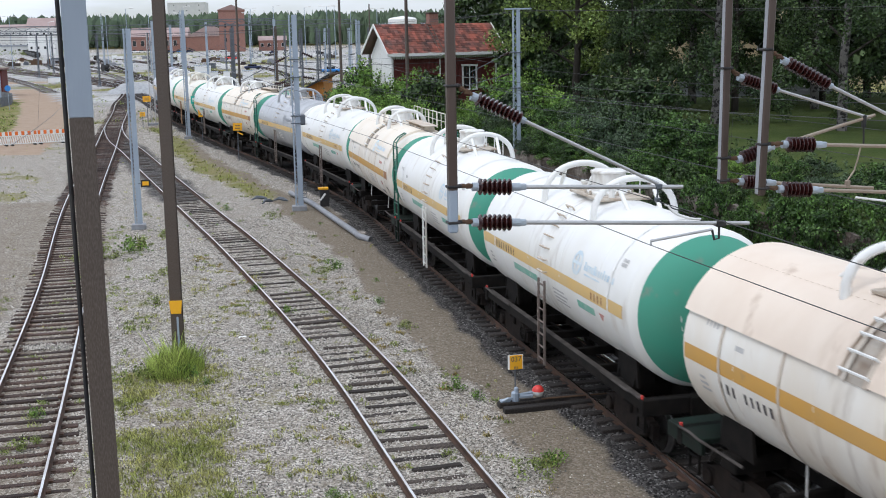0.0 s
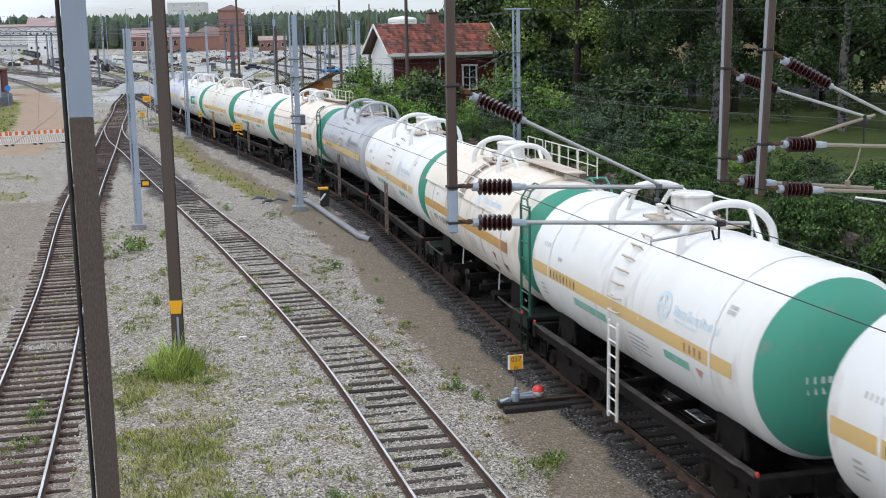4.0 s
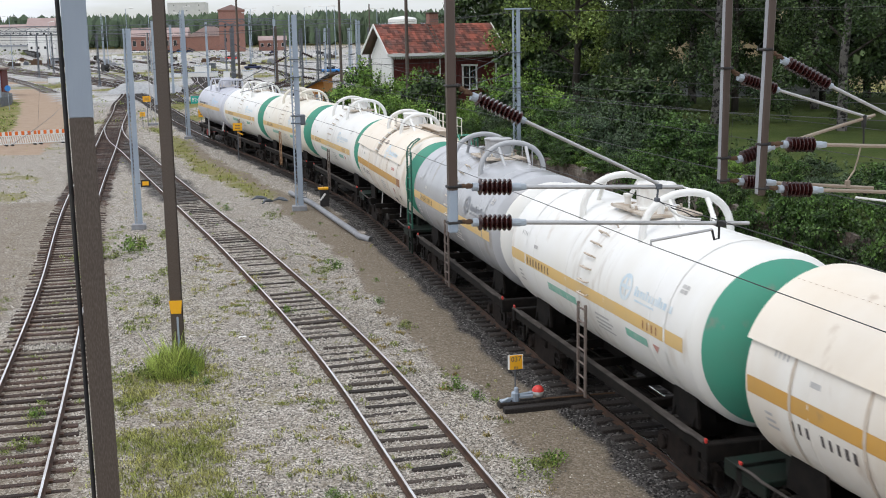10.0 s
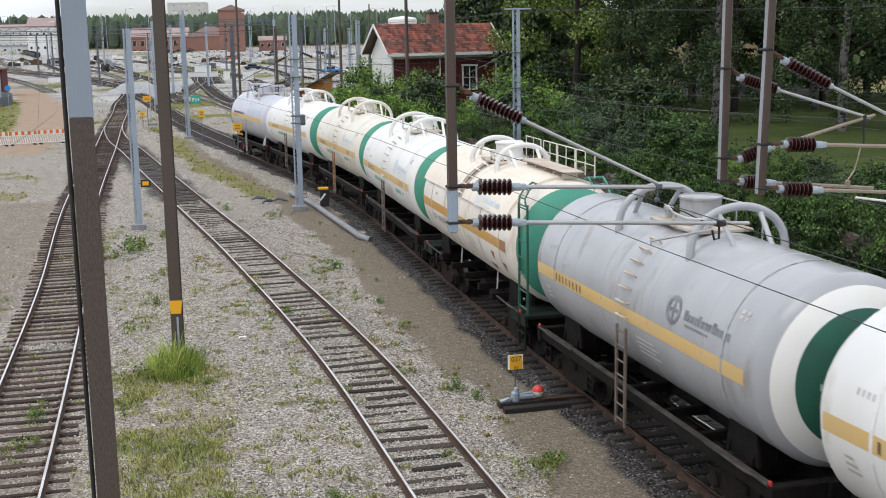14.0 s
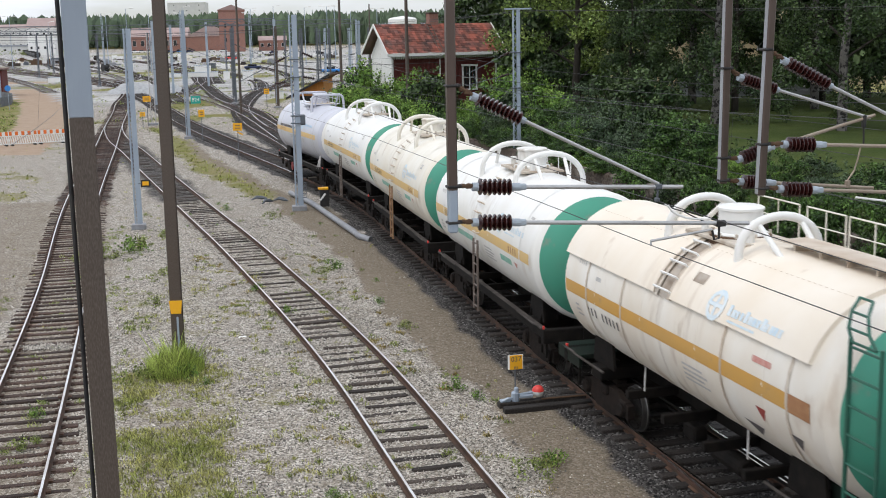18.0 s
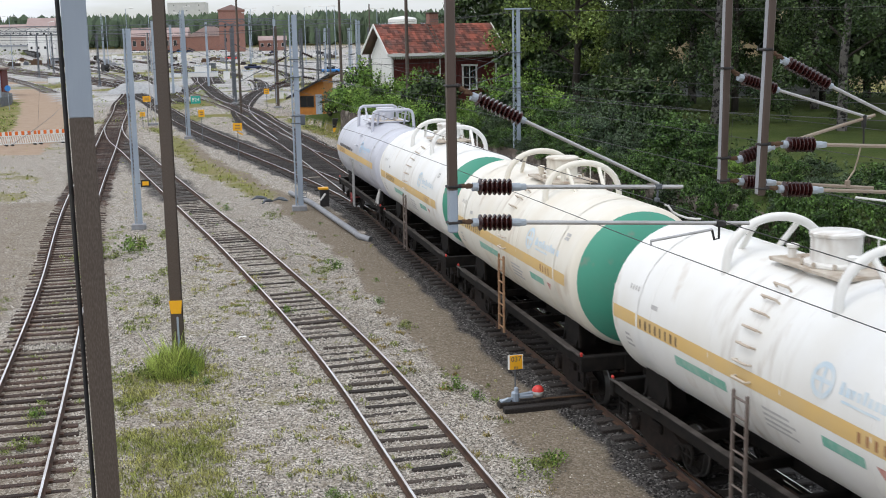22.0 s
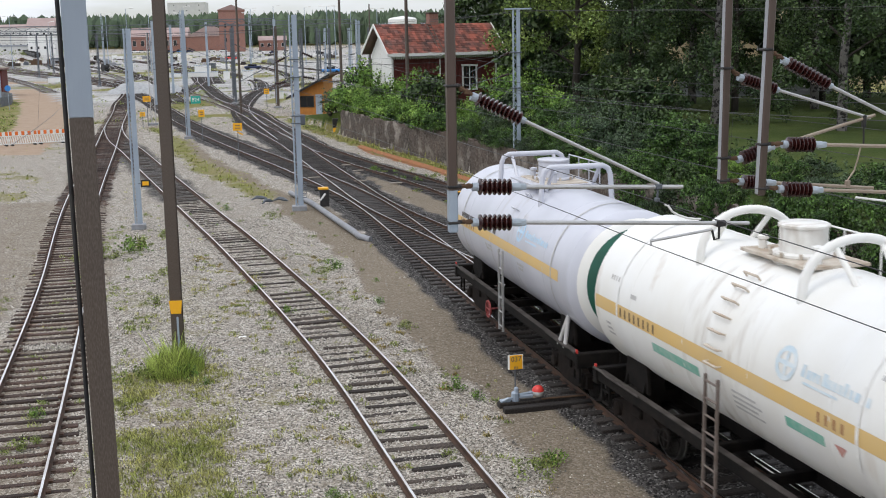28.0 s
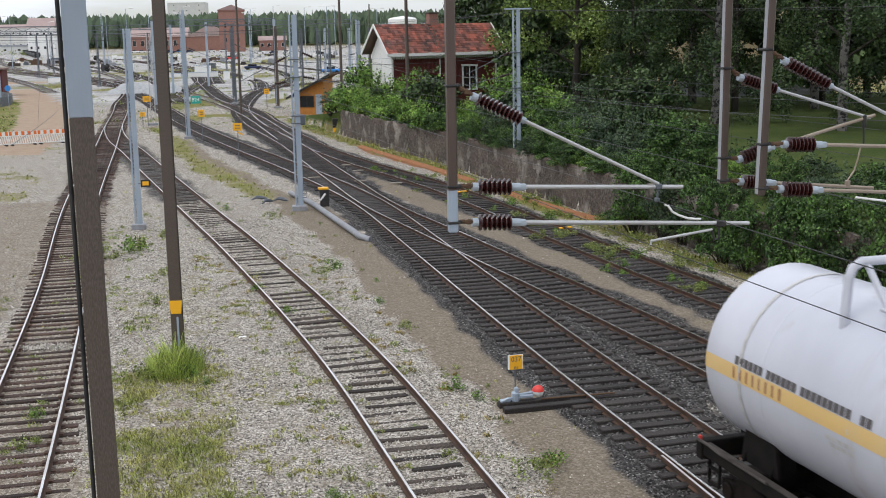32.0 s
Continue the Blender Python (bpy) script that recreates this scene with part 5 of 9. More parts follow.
        part("walkway", g, MAT["strap_stain"], car, "narrow grimy roof walkway on brackets")
        for x0, x1, n in ((-0.9, 0.5, 2), (0.75, 1.9, 2), (2.0, 3.4, 2), (3.5, 4.9, 2)):
            railing(car, x0, x1, 0.72, 4.55, 0.62, MAT["cream_paint"], n)
        ladder(car, 5.6, -1.42, 1.35, 4.1, MAT["ladder_green"], "green steel end ladder", 0.7, 7)
        g = Geo()
        over = [(5.28, -1.42, 4.05), (5.1, -1.36, 4.2), (4.85, -1.15, 4.36), (4.6, -0.85, 4.48)]
        for e in (0.0, 0.55):
            g.tube([(px + e * (1 - 0.15 * k), py, pz) for k, (px, py, pz) in enumerate(over)], 0.026, 7)
        over_ob = part("top_ladder", g, MAT["ladder_green"], car, "green ladder bent over the tank shoulder", smooth=True)
        for k, (px, py, pz) in enumerate(over):
            b = Geo()
            b.tube([(px, py, pz), (px + 0.55 * (1 - 0.15 * k), py, pz)], 0.02, 6)
            part("rung", b, MAT["ladder_green"], over_ob)
        for e in (-0.25, 0.25):
            g = Geo()
            g.box((5.3 + e, -1.36, 0.75), (0.045, 0.06, 0.8), 0.01)
            part("footstep_bar", g, MAT["green_black"], car)
        for z in (0.4, 0.75, 1.05):
            g = Geo()
            g.tube([(5.05, -1.36, z), (5.55, -1.36, z)], 0.02, 6)
            part("footstep_rung", g, MAT["green_black"], car)
        g = Geo()
        arc = [(4.45, 4.5), (4.7, 4.55), (5.0, 4.4), (5.3, 4.05), (5.52, 3.6), (5.6, 3.1)]
        for yy in (0.62, 1.02):
            g.tube([(px, yy, pz) for px, pz in arc], 0.028, 7)
        end_ladder = part("curved_ladder", g, MAT["green_paint"], car, "curved green ladder over the tank end", smooth=True)
        for px, pz in arc:
            b = Geo()
            b.tube([(px, 0.62, pz), (px, 1.02, pz)], 0.022, 6)
            part("rung", b, MAT["green_paint"], end_ladder)
        ladder(car, 5.3, 1.15, 1.2, 4.5, MAT["ladder_green"], "green steel end ladder", 0.44, 8)
        for sg in (-1, 1):
            g = Geo()
            g.box((sg * 5.15, 0, 1.22), (1.2, 2.9, 0.1), 0.01)
            g.box((sg * 5.15, -1.4, 1.12), (1.25, 0.08, 0.28), 0.01)
            part("end_frame", g, MAT["green_black"], car, "dark green end frame")
            for y in (-0.9, 0.9):
                g = Geo()
                g.box((sg * 4.5, y, 1.45), (0.5, 0.12, 0.6), 0.02)
                part("end_stay", g, MAT["green_black"], car)
    else:
        underframe(car, MAT["underframe"])
        straps(car, MAT["grey_print"], (-3.9, 3.9))
        stripe(shell, stripe_mat, -4.95, 4.4, -1.5, 8.0)
        g = Geo()
        digits(g, -4.1, 0.0, 8, 0.14, 6.8, 0.045, TANK_R, 0.009, rng)
        tagged(part("stencil", g, MAT["rust_print"], shell, "row of brown stencil marks"), kind="stuff")
        g = Geo()
        for x0, n in ((-4.05, 6), (-3.15, 6), (-2.25, 9), (-0.85, 2)):
            bars(g, x0, 11.2, n, 0.11, 5, 0.025, TANK_R)
        tagged(part("lettering", g, MAT["dark_print"], shell, "row of dark lettering bars"), kind="stuff")
        g = Geo()
        for x0, a, n in ((-1.6, -6, 5), (-1.5, -9.5, 4), (1.3, -7, 4), (1.35, -11, 3)):
            bars(g, x0, a, n, 0.11, 2.6, 0.03, TANK_R)
        tagged(part("small_print", g, MAT["grey_print"], shell, "faint small print"), kind="stuff")
        logo(shell, 1.35, MAT["sky_print"], rng, 21.5 + MARK_DROP)
        for x in (-2.1, 1.4):
            g = Geo()
            g.tube([(x, -0.95, 3.95), (x, -0.9, 4.7), (x, -0.84, 4.86), (x, -0.7, 4.94), (x, 0.7, 4.94), (x, 0.84, 4.86), (x, 0.9, 4.7), (x, 0.95, 3.95)], 0.07, 10)
            hoop = part("guard_hoop", g, body, car, "square tubular guard hoop", smooth=True)
            for y in (-0.6, 0.6):
                b = Geo()
                b.tube([(x, y, 4.9), (x + (0.55 if x < 0 else -0.55), y, 4.3)], 0.05, 8)
                part("brace", b, body, hoop, smooth=True)
        manhole(car, body, -0.35)
        g = Geo()
        g.box((-0.35, 0, 4.38), (2.2, 1.7, 0.05), 0.01)
        part("walkway", g, body, car, "roof platform round the dome")
        railing(car, -1.5, 0.8, 0.85, 4.38, 0.55, body, 3)
        ladder(car, 0.35, -1.68, 0.6, 2.75, MAT["alu"], "pale narrow side ladder", n=6, w=0.32)
        rungs(car, 0.3, body, 20, 56, 3)
        for sg in (-1, 1):
            g = Geo()
            g.tube([(4.0, sg * 1.38, 1.15), (4.15, sg * 1.2, 1.85)], 0.05, 8)
            g.tube([(4.4, sg * 1.38, 1.15), (4.15, sg * 1.2, 1.85)], 0.05, 8)
            part("tank_stay", g, MAT["grey_print"], car, "pale steel stay")
        g = Geo()
        g.lathe([(-0.02, 0.2), (-0.02, 0.24), (0.02, 0.24), (0.02, 0.2)], 18, "Y", (-1.5, -1.5, 0.75))
        for k in range(4):
            a = k * math.pi / 2
            g.tube([(-1.5, -1.5, 0.75), (-1.5 + 0.22 * math.cos(a), -1.5, 0.75 + 0.22 * math.sin(a))], 0.018, 5)
        g.tube([(-1.5, -1.5, 0.75), (-1.5, -0.6, 0.75)], 0.025, 6)
        open_rings(g)
        part("handbrake_wheel", g, MAT["red_wheel"], car, "faded red handbrake wheel")
    return car


W, C, GR, GN, DG = MAT["white_paint"], MAT["cream_paint"], MAT["grey_paint"], MAT["green_paint"], MAT["dark_green_paint"]
CARS = [
    (16.4, tank_car("jacketed", MAT["beige_white"], GN, MAT["orange_stripe"], "dirty beige tank wagon with a sheet sun shield and ochre stripe", 1)),
    (28.6, tank_car("hooped", W, GN, MAT["yellow_stripe"], "white gas tank wagon with green end and pale ochre stripe", 2)),
    (40.8, tank_car("hooped", W, GN, MAT["yellow_stripe"], "white gas tank wagon with green end and pale ochre stripe", 3)),
    (52.4, tank_car("jacketed", MAT["beige_white"], GN, MAT["orange_stripe"], "beige tank wagon with green end ladder and ochre stripe", 4)),
    (64.1, tank_car("hooped", W, GN, MAT["yellow_stripe"], "white gas tank wagon with green end and pale ochre stripe", 5)),
    (75.75, tank_car("hooped", MAT["grey_mid"], DG, MAT["yellow_stripe"], "pale grey gas tank wagon with white-ringed dark green end", 6, ring=W, labels=False)),
    (87.9, tank_car("jacketed", MAT["beige_white"], GN, MAT["orange_stripe"], "beige tank wagon with green end ladder and ochre stripe", 7)),
    (100.1, tank_car("hooped", W, GN, MAT["yellow_stripe"], "white gas tank wagon with green end and pale ochre stripe", 8)),
    (112.45, tank_car("hooped", C, GN, MAT["yellow_stripe"], "cream gas tank wagon with green end and ochre stripe", 10)),
    (124.7, tank_car("hooped", W, GN, MAT["yellow_stripe"], "white gas tank wagon with green end and pale ochre stripe", 11)),
    (136.4, tank_car("framed", GR, DG, MAT["yellow_stripe"], "pale grey last tank wagon with square guard hoops", 12, ring=W)),
]
# metres that the train has gone at each full second
GONE = [0.0, 4.29, 8.46, 12.51, 16.44, 20.26, 23.96, 27.57, 31.11, 34.6, 38.07, 41.51, 44.94, 48.35, 51.77, 55.21, 58.7, 62.23, 65.8, 69.43, 73.12, 76.86, 80.65, 84.5, 88.4, 92.33, 96.3, 100.3, 104.33, 108.39, 112.47, 116.58, 120.72]


def gone(t):
    """Smooth distance between the full seconds (cubic)."""
    i = min(max(int(t), 0), 31)
    u = t - i
    p1, p2 = GONE[i], GONE[i + 1]
    p0 = GONE[i - 1] if i > 0 else 2 * p1 - p2
    p3 = GONE[i + 2] if i < 31 else 2 * p2 - p1
    return 0.5 * (2 * p1 + (p2 - p0) * u + (2 * p0 - 5 * p1 + 4 * p2 - p3) * u * u + (3 * p1 - p0 - 3 * p2 + p3) * u ** 3)


def car_pose(start, t):
    s = TRAIN_ZERO + start - gone(t)
    a, _ = TRAIN.at(s - 3.9)
    b, _ = TRAIN.at(s + 3.9)
    d = a - b
    m = 0.5 * (a + b)
    return pose(m[0], m[1], RAIL_TOP, 0, 0, math.degrees(math.atan2(d[1], d[0])))


def motions():
    times = [k * 1.0 for k in range(33)]
    for start, car in CARS:
        walk(car, [(t, car_pose(start, t)) for t in times])
    step = 4 / FPS
    turns = [(k * step, math.degrees(gone(k * step) / 0.475)) for k in range(241)]
    for car, wheel, dx in WHEELS:
        walk(wheel, [(t, pose(dx, 0, 0.475, 0, a, 0)) for t, a in turns])


# ---- masts, gantry and overhead line ----
def insulator_mesh(n, length, r, seg=20):
    """Ribbed porcelain rod along x."""
    g = Geo()
    prof = [(0, 0.0), (0, r * 0.42)]
    for k in range(n):
        x = length * (k + 0.5) / n
        prof += [(x - length / n * 0.42, r * 0.45), (x - length / n * 0.1, r * 0.96), (x + length / n * 0.05, r), (x + length / n * 0.16, r * 0.95), (x + length / n * 0.22, r * 0.5)]
    prof += [(length, r * 0.42), (length, 0.0)]
    g.lathe(prof, seg, "X")
    return g.mesh("insulator", MAT["insulator"], True)


INSULATOR = insulator_mesh(7, 0.40, 0.092)
INSULATOR_LONG = insulator_mesh(11, 0.55, 0.078)
INSULATOR_FAR = insulator_mesh(5, 0.55, 0.08, 8)


def along(p0, p1):
    """Pose whose x axis runs from p0 to p1."""
    d = (Vector(p1) - Vector(p0)).normalized()
    return Matrix.Translation(p0) @ d.to_track_quat("X", "Z").to_matrix().to_4x4()


def swivel(root, p0, p1):
    """Rusty bracket between a post and an insulator."""
    p0, p1 = Vector(p0), Vector(p1)
    g = Geo()
    mid = p0.lerp(p1, 0.5)
    g.tube([p0, p0.lerp(p1, 0.35), mid + Vector((0, 0, 0.015)), p1], 0.02, 7)
    g.box(tuple(mid), (0.07, 0.035, 0.05), 0.01)
    g.box(tuple(p0.lerp(p1, 0.2)), (0.05, 0.03, 0.05), 0.01)
    part("swivel", g, MAT["rust"], root, "rusty swivel bracket", smooth=False)


def drop_post(name, x, y, z0, z1, turn, w, label, end="post_steel", lean=0.0):
    root = thing(name, label, "catenary post", pose(x, y, 0, 0, 0, turn))
    g = Geo()
    g.box((0, 0, (z0 + z1) / 2 + 0.2), (w, w, z1 - z0 - 0.4), w * 0.16)
    tilt = pose(0, 0, 7) @ pose(0, 0, 0, 0, lean, 0) @ pose(0, 0, -7)
    part("tube", g, MAT["post_steel"], root, "square steel tube with rust-brown tint", at=tilt)
    g = Geo()
    g.box((0, 0, z0 + 0.24), (w * 1.01, w * 1.01, 0.48), w * 0.16)
    part("tube_end", g, MAT[end], root, "lower end of the tube", at=tilt)
    if lean:
        g = Geo()
        g.box((-w / 2 - 0.002, 0, (z0 + z1) / 2), (0.004, w * 0.7, z1 - z0 - 0.04))
        part("worn_face", g, MAT["lit_side_steel"], root, "pale plate with sky light painted on the tube's left face", at=tilt)
    return root


def band(root, z, w):
    g = Geo()
    g.box((0, 0, z), (w + 0.035, w + 0.035, 0.03), 0.012)
    g.box((w / 2 + 0.03, 0, z), (0.05, 0.05, 0.04), 0.01)
    part("clamp_band", g, MAT["black_iron"], root)


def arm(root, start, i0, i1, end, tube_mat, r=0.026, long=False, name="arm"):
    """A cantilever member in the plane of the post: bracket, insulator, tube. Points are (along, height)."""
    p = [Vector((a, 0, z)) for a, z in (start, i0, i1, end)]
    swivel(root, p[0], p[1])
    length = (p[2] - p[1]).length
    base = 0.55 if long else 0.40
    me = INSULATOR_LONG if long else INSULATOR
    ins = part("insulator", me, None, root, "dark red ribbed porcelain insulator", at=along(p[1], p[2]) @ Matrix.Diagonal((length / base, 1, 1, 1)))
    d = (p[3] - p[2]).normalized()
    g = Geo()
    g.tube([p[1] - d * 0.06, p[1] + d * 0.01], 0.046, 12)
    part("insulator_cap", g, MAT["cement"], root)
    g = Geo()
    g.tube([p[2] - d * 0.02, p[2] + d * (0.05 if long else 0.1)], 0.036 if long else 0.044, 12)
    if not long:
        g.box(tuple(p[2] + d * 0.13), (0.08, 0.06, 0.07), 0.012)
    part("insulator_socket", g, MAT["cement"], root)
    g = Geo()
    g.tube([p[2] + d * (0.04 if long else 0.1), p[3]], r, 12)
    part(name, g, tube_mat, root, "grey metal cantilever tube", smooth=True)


GANTRY_TURN = 15.5
U = Vector((math.cos(radians(GANTRY_TURN)), math.sin(radians(GANTRY_TURN)), 0))


def gantry_point(base, a, z):
    return Vector((base[0], base[1], 0)) + U * a + Vector((0, 0, z))


POST_A, POST_B, POST_C = (0.112, 12.6), (3.764, 13.8), (3.496, 14.6)
BEAM_Z = 9.75


def build_gantry():
    # big legs and the beam above the tracks, from which the posts hang
    root = thing("catenary_gantry", "steel catenary gantry with brown leg and galvanised upper part", "gantry", pose(-3.52, 11.62, 0, 0, 0, GANTRY_TURN))
    for z0, z1, mt, nm, lb in ((0, 7.72, "brown_steel", "leg_lower", "brown weathered steel leg"), (7.7, 10.2, "galv_leg", "leg_upper", "galvanised upper leg")):
        w = 0.225 if z0 == 0 else 0.232
        g = Geo()
        h, c = z1 - z0, (z0 + z1) / 2
        g.box((0.0, -0.11, c), (w, 0.022, h), 0.006)
        g.box((0.0, 0.11, c), (w, 0.022, h), 0.006)
        g.box((0.0, 0.0, c), (0.016, 0.2, h))
        part(nm, g, MAT[mt], root, lb)
    g = Geo()
    g.box((0, 0, 0.12), (0.7, 0.7, 0.3), 0.03)
    part("footing", g, MAT["pipe"], root)
    # dark strip beside the leg, drawn as a black tube
    g = Geo()
    g.tube([(-0.145, -0.06, z * 0.5) for z in range(0, 20)] + [(-0.145, -0.06, 10)], 0.022, 8)
    part("cable_conduit", g, MAT["black_iron"], root, "black tube along the leg's left edge")
    g = Geo()
    g.box((15.2, 0, 5.1), (0.23, 0.25, 10.2), 0.01)
    part("far_leg", g, MAT["brown_steel"], root)
    for dy in (-0.35, 0.95):
        g = Geo()
        g.box((7.6, dy, BEAM_Z), (15.9, 0.14, 0.24), 0.012)
        part("beam", g, MAT["galv"], root)
    for k in range(16):
        g = Geo()
        a, b = k * 1.0, (k + 1) * 1.0
        g.tube([(a, -0.35 if k % 2 else 0.95, BEAM_Z), (b, 0.95 if k % 2 else -0.35, BEAM_Z)], 0.03, 6)
        part("beam_lacing", g, MAT["galv"], root)
    for a in (0.0, 15.2):
        g = Geo()
        g.box((a, 0.3, BEAM_Z), (0.2, 1.4, 0.2), 0.01)
        part("beam_seat", g, MAT["galv"], root)

    w = 0.100
    a = drop_post("drop_post", *POST_A, 6.328, BEAM_Z + 0.1, GANTRY_TURN, w, "hanging steel catenary post with rusty clamps and galvanised end", "galv")
    for z in (7.905, 6.83, 6.44):
        band(a, z, w)
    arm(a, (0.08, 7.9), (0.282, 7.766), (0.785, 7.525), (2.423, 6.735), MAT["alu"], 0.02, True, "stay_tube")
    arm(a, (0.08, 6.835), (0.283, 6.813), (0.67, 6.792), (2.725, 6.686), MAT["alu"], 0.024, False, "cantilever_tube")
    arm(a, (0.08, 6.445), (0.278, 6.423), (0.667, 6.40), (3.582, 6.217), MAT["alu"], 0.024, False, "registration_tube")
    g = Geo()
    g.box((2.423, 0, 6.705), (0.09, 0.06, 0.06), 0.012)
    g.tube([(2.42, 0, 6.68), (2.41, 0, 6.56)], 0.012, 6)
    g.box((2.41, 0, 6.555), (0.05, 0.07, 0.05), 0.01)
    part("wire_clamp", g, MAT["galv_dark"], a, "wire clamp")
    g = Geo()
    g.box((3.216, 0, 6.235), (0.12, 0.07, 0.07), 0.01)
    g.tube([(3.2, 0, 6.22), (3.2, 0, 6.06), (3.14, 0, 6.05), (3.11, 0, 6.17)], 0.014, 6)
    part("drop_bracket", g, MAT["black_iron"], a, "black drop bracket")
    g = Geo()
    g.tube([(3.11, 0, 6.17), (2.342, 0, 6.085), (2.342, 0, 6.04)], 0.016, 8)
    part("steady_arm", g, MAT["alu"], a, "thin steady arm holding the contact wire")
    g = Geo()
    g.tube([(2.5, 0, 6.5), (2.553, 0, 6.475), (2.6, 0, 6.41), (2.675, 0, 6.364), (2.8, 0, 6.32), (2.962, 0, 6.301)], 0.013, 8)
    part("jumper", g, MAT["white"], a, "white jumper lead", smooth=True)
    g = Geo()
    g.tube([(2.41, 0, 6.55), (2.5, 0, 6.5), (2.62, 0, 6.44), (2.75, 0.01, 6.4), (2.88, 0, 6.33), (3.05, 0, 6.25), (3.2, 0, 6.2)], 0.008, 6)
    part("jumper", g, MAT["wire"], a, "dark jumper lead", smooth=True)

    w = 0.098
    b = drop_post("drop_post", *POST_B, 6.506, BEAM_Z + 0.1, GANTRY_TURN, w, "hanging steel catenary post with three insulated arms", lean=1.7)
    for z in (8.202, 7.11, 6.59):
        band(b, z, w)
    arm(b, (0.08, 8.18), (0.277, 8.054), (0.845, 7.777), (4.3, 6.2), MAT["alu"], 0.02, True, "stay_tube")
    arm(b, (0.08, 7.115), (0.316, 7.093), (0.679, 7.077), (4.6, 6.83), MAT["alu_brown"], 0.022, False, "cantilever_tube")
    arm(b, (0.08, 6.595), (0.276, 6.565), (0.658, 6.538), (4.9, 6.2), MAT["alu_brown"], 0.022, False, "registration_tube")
    g = Geo()
    g.tube([(1.25, -0.05, 6.42), (1.72, -0.05, 6.345), (3.2, -0.05, 6.1)], 0.014, 8)
    part("steady_arm", g, MAT["white"], b, "white steady arm")
    c = drop_post("drop_post", *POST_C, 6.549, BEAM_Z + 0.1, GANTRY_TURN, w, "hanging steel catenary post behind its neighbour", lean=0.4)
    for z in (7.97, 6.87, 6.59):
        band(c, z, w)
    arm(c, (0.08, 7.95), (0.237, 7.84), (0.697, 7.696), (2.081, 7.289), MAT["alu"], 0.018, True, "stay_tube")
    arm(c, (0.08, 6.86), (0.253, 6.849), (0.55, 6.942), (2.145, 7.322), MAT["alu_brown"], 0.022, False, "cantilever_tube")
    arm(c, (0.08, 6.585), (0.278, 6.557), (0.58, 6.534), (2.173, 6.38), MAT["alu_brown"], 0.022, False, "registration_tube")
    g = Geo()
    g.tube([(1.78, 0, 6.44), (1.79, 0, 6.5), (1.88, 0, 6.62), (1.93, 0, 6.78), (1.96, 0, 6.92)], 0.011, 7)
    g.box((1.79, 0, 6.45), (0.06, 0.06, 0.1), 0.01)
    part("drop_bracket", g, MAT["alu_brown"], c, "thin hanging link")
    g = Geo()
    g.box((1.99, 0, 7.25), (0.05, 0.06, 0.16), 0.01)
    g.tube([(1.99, 0, 7.2), (2.0, 0, 6.95)], 0.012, 6)
    part("wire_clamp", g, MAT["black_iron"], c)


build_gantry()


def hang_wire(name, points, r, label):
    g = Geo()
    g.tube(points, r, 5, True)
    return single(name, g, MAT["wire"], label, "overhead wire")


def line_wires(line, y0, y1, zc, zm, span, sag, start=0.0, label="thin overhead contact wire and messenger above the track", side=0.0):
    s0, s1 = near_s(line, y0), near_s(line, y1)
    contact, mess = [], []
    s = s0
    drops = []
    while s <= s1:
        p, d = line.at(s)
        n = np.array([d[1], -d[0]])
        ph = ((s - s0 + start) % span) / span
        zig = 0.25 * (1 - 4 * abs(ph - 0.5)) + side
        c = p + n * zig
        q = p + n * side * 0.8
        contact.append((c[0], c[1], zc))
        m = (q[0], q[1], zm - sag * 4 * ph * (1 - ph))
        mess.append(m)
        if int(s / 2) % 4 == 0:
            drops.append(((c[0], c[1], zc), m))
        s += 2.0
    root = thing("overhead_wire", label, "overhead wire")
    g = Geo()
    g.tube(contact, 0.0075, 5)
    part("contact_wire", g, MAT["wire"], root)
    g = Geo()
    g.tube(mess, 0.0065, 5)
    part("messenger_wire", g, MAT["wire"], root)
    for a, b in drops:
        g = Geo()
        g.tube([a, b], 0.003, 4)
        part("dropper", g, MAT["wire"], root)


# the wire over the siding, held by the nearest post
c0 = gantry_point(POST_A, 2.342, 6.035)
m0 = gantry_point(POST_A, 2.41, 6.54)
root_wire = thing("overhead_wire", "overhead wire above the siding, held by the hanging post", "overhead wire")
pts_c = [(9.4, -12, 6.02), (6.3, -1, 6.03), (4.35, 6.4, 6.035), tuple(c0)]
pts_m = [(9.2, -12, 6.9), (6.2, -1, 6.62), (4.3, 6.4, 6.5), tuple(m0)]
for yy in (20, 28, 36, 44, 52, 60):
    pm = MIDDLE.at(near_s(MIDDLE, yy))[0]
    f = (yy - 13) / 47
    pts_c.append((pm[0] + 0.25, pm[1], 6.035))
    pts_m.append((pm[0] + 0.2, pm[1], 6.54 - 0.55 * 4 * f * (1 - f) * 0.4 + 0.9 * f))
for nm, pp in (("contact_wire", pts_c), ("messenger_wire", pts_m)):
    g = Geo()
    g.tube(pp, 0.0052, 6)
    part(nm, g, MAT["wire"], root_wire)
line_wires(TRAIN, 12, 230, 5.85, 7.3, 52, 0.6)
line_wires(SECOND, 14, 200, 5.85, 7.3, 52, 0.6)
line_wires(WALLSIDE, 14, 230, 5.85, 7.3, 52, 0.6)
line_wires(LEFT, 30, 180, 5.85, 7.3, 52, 0.6)


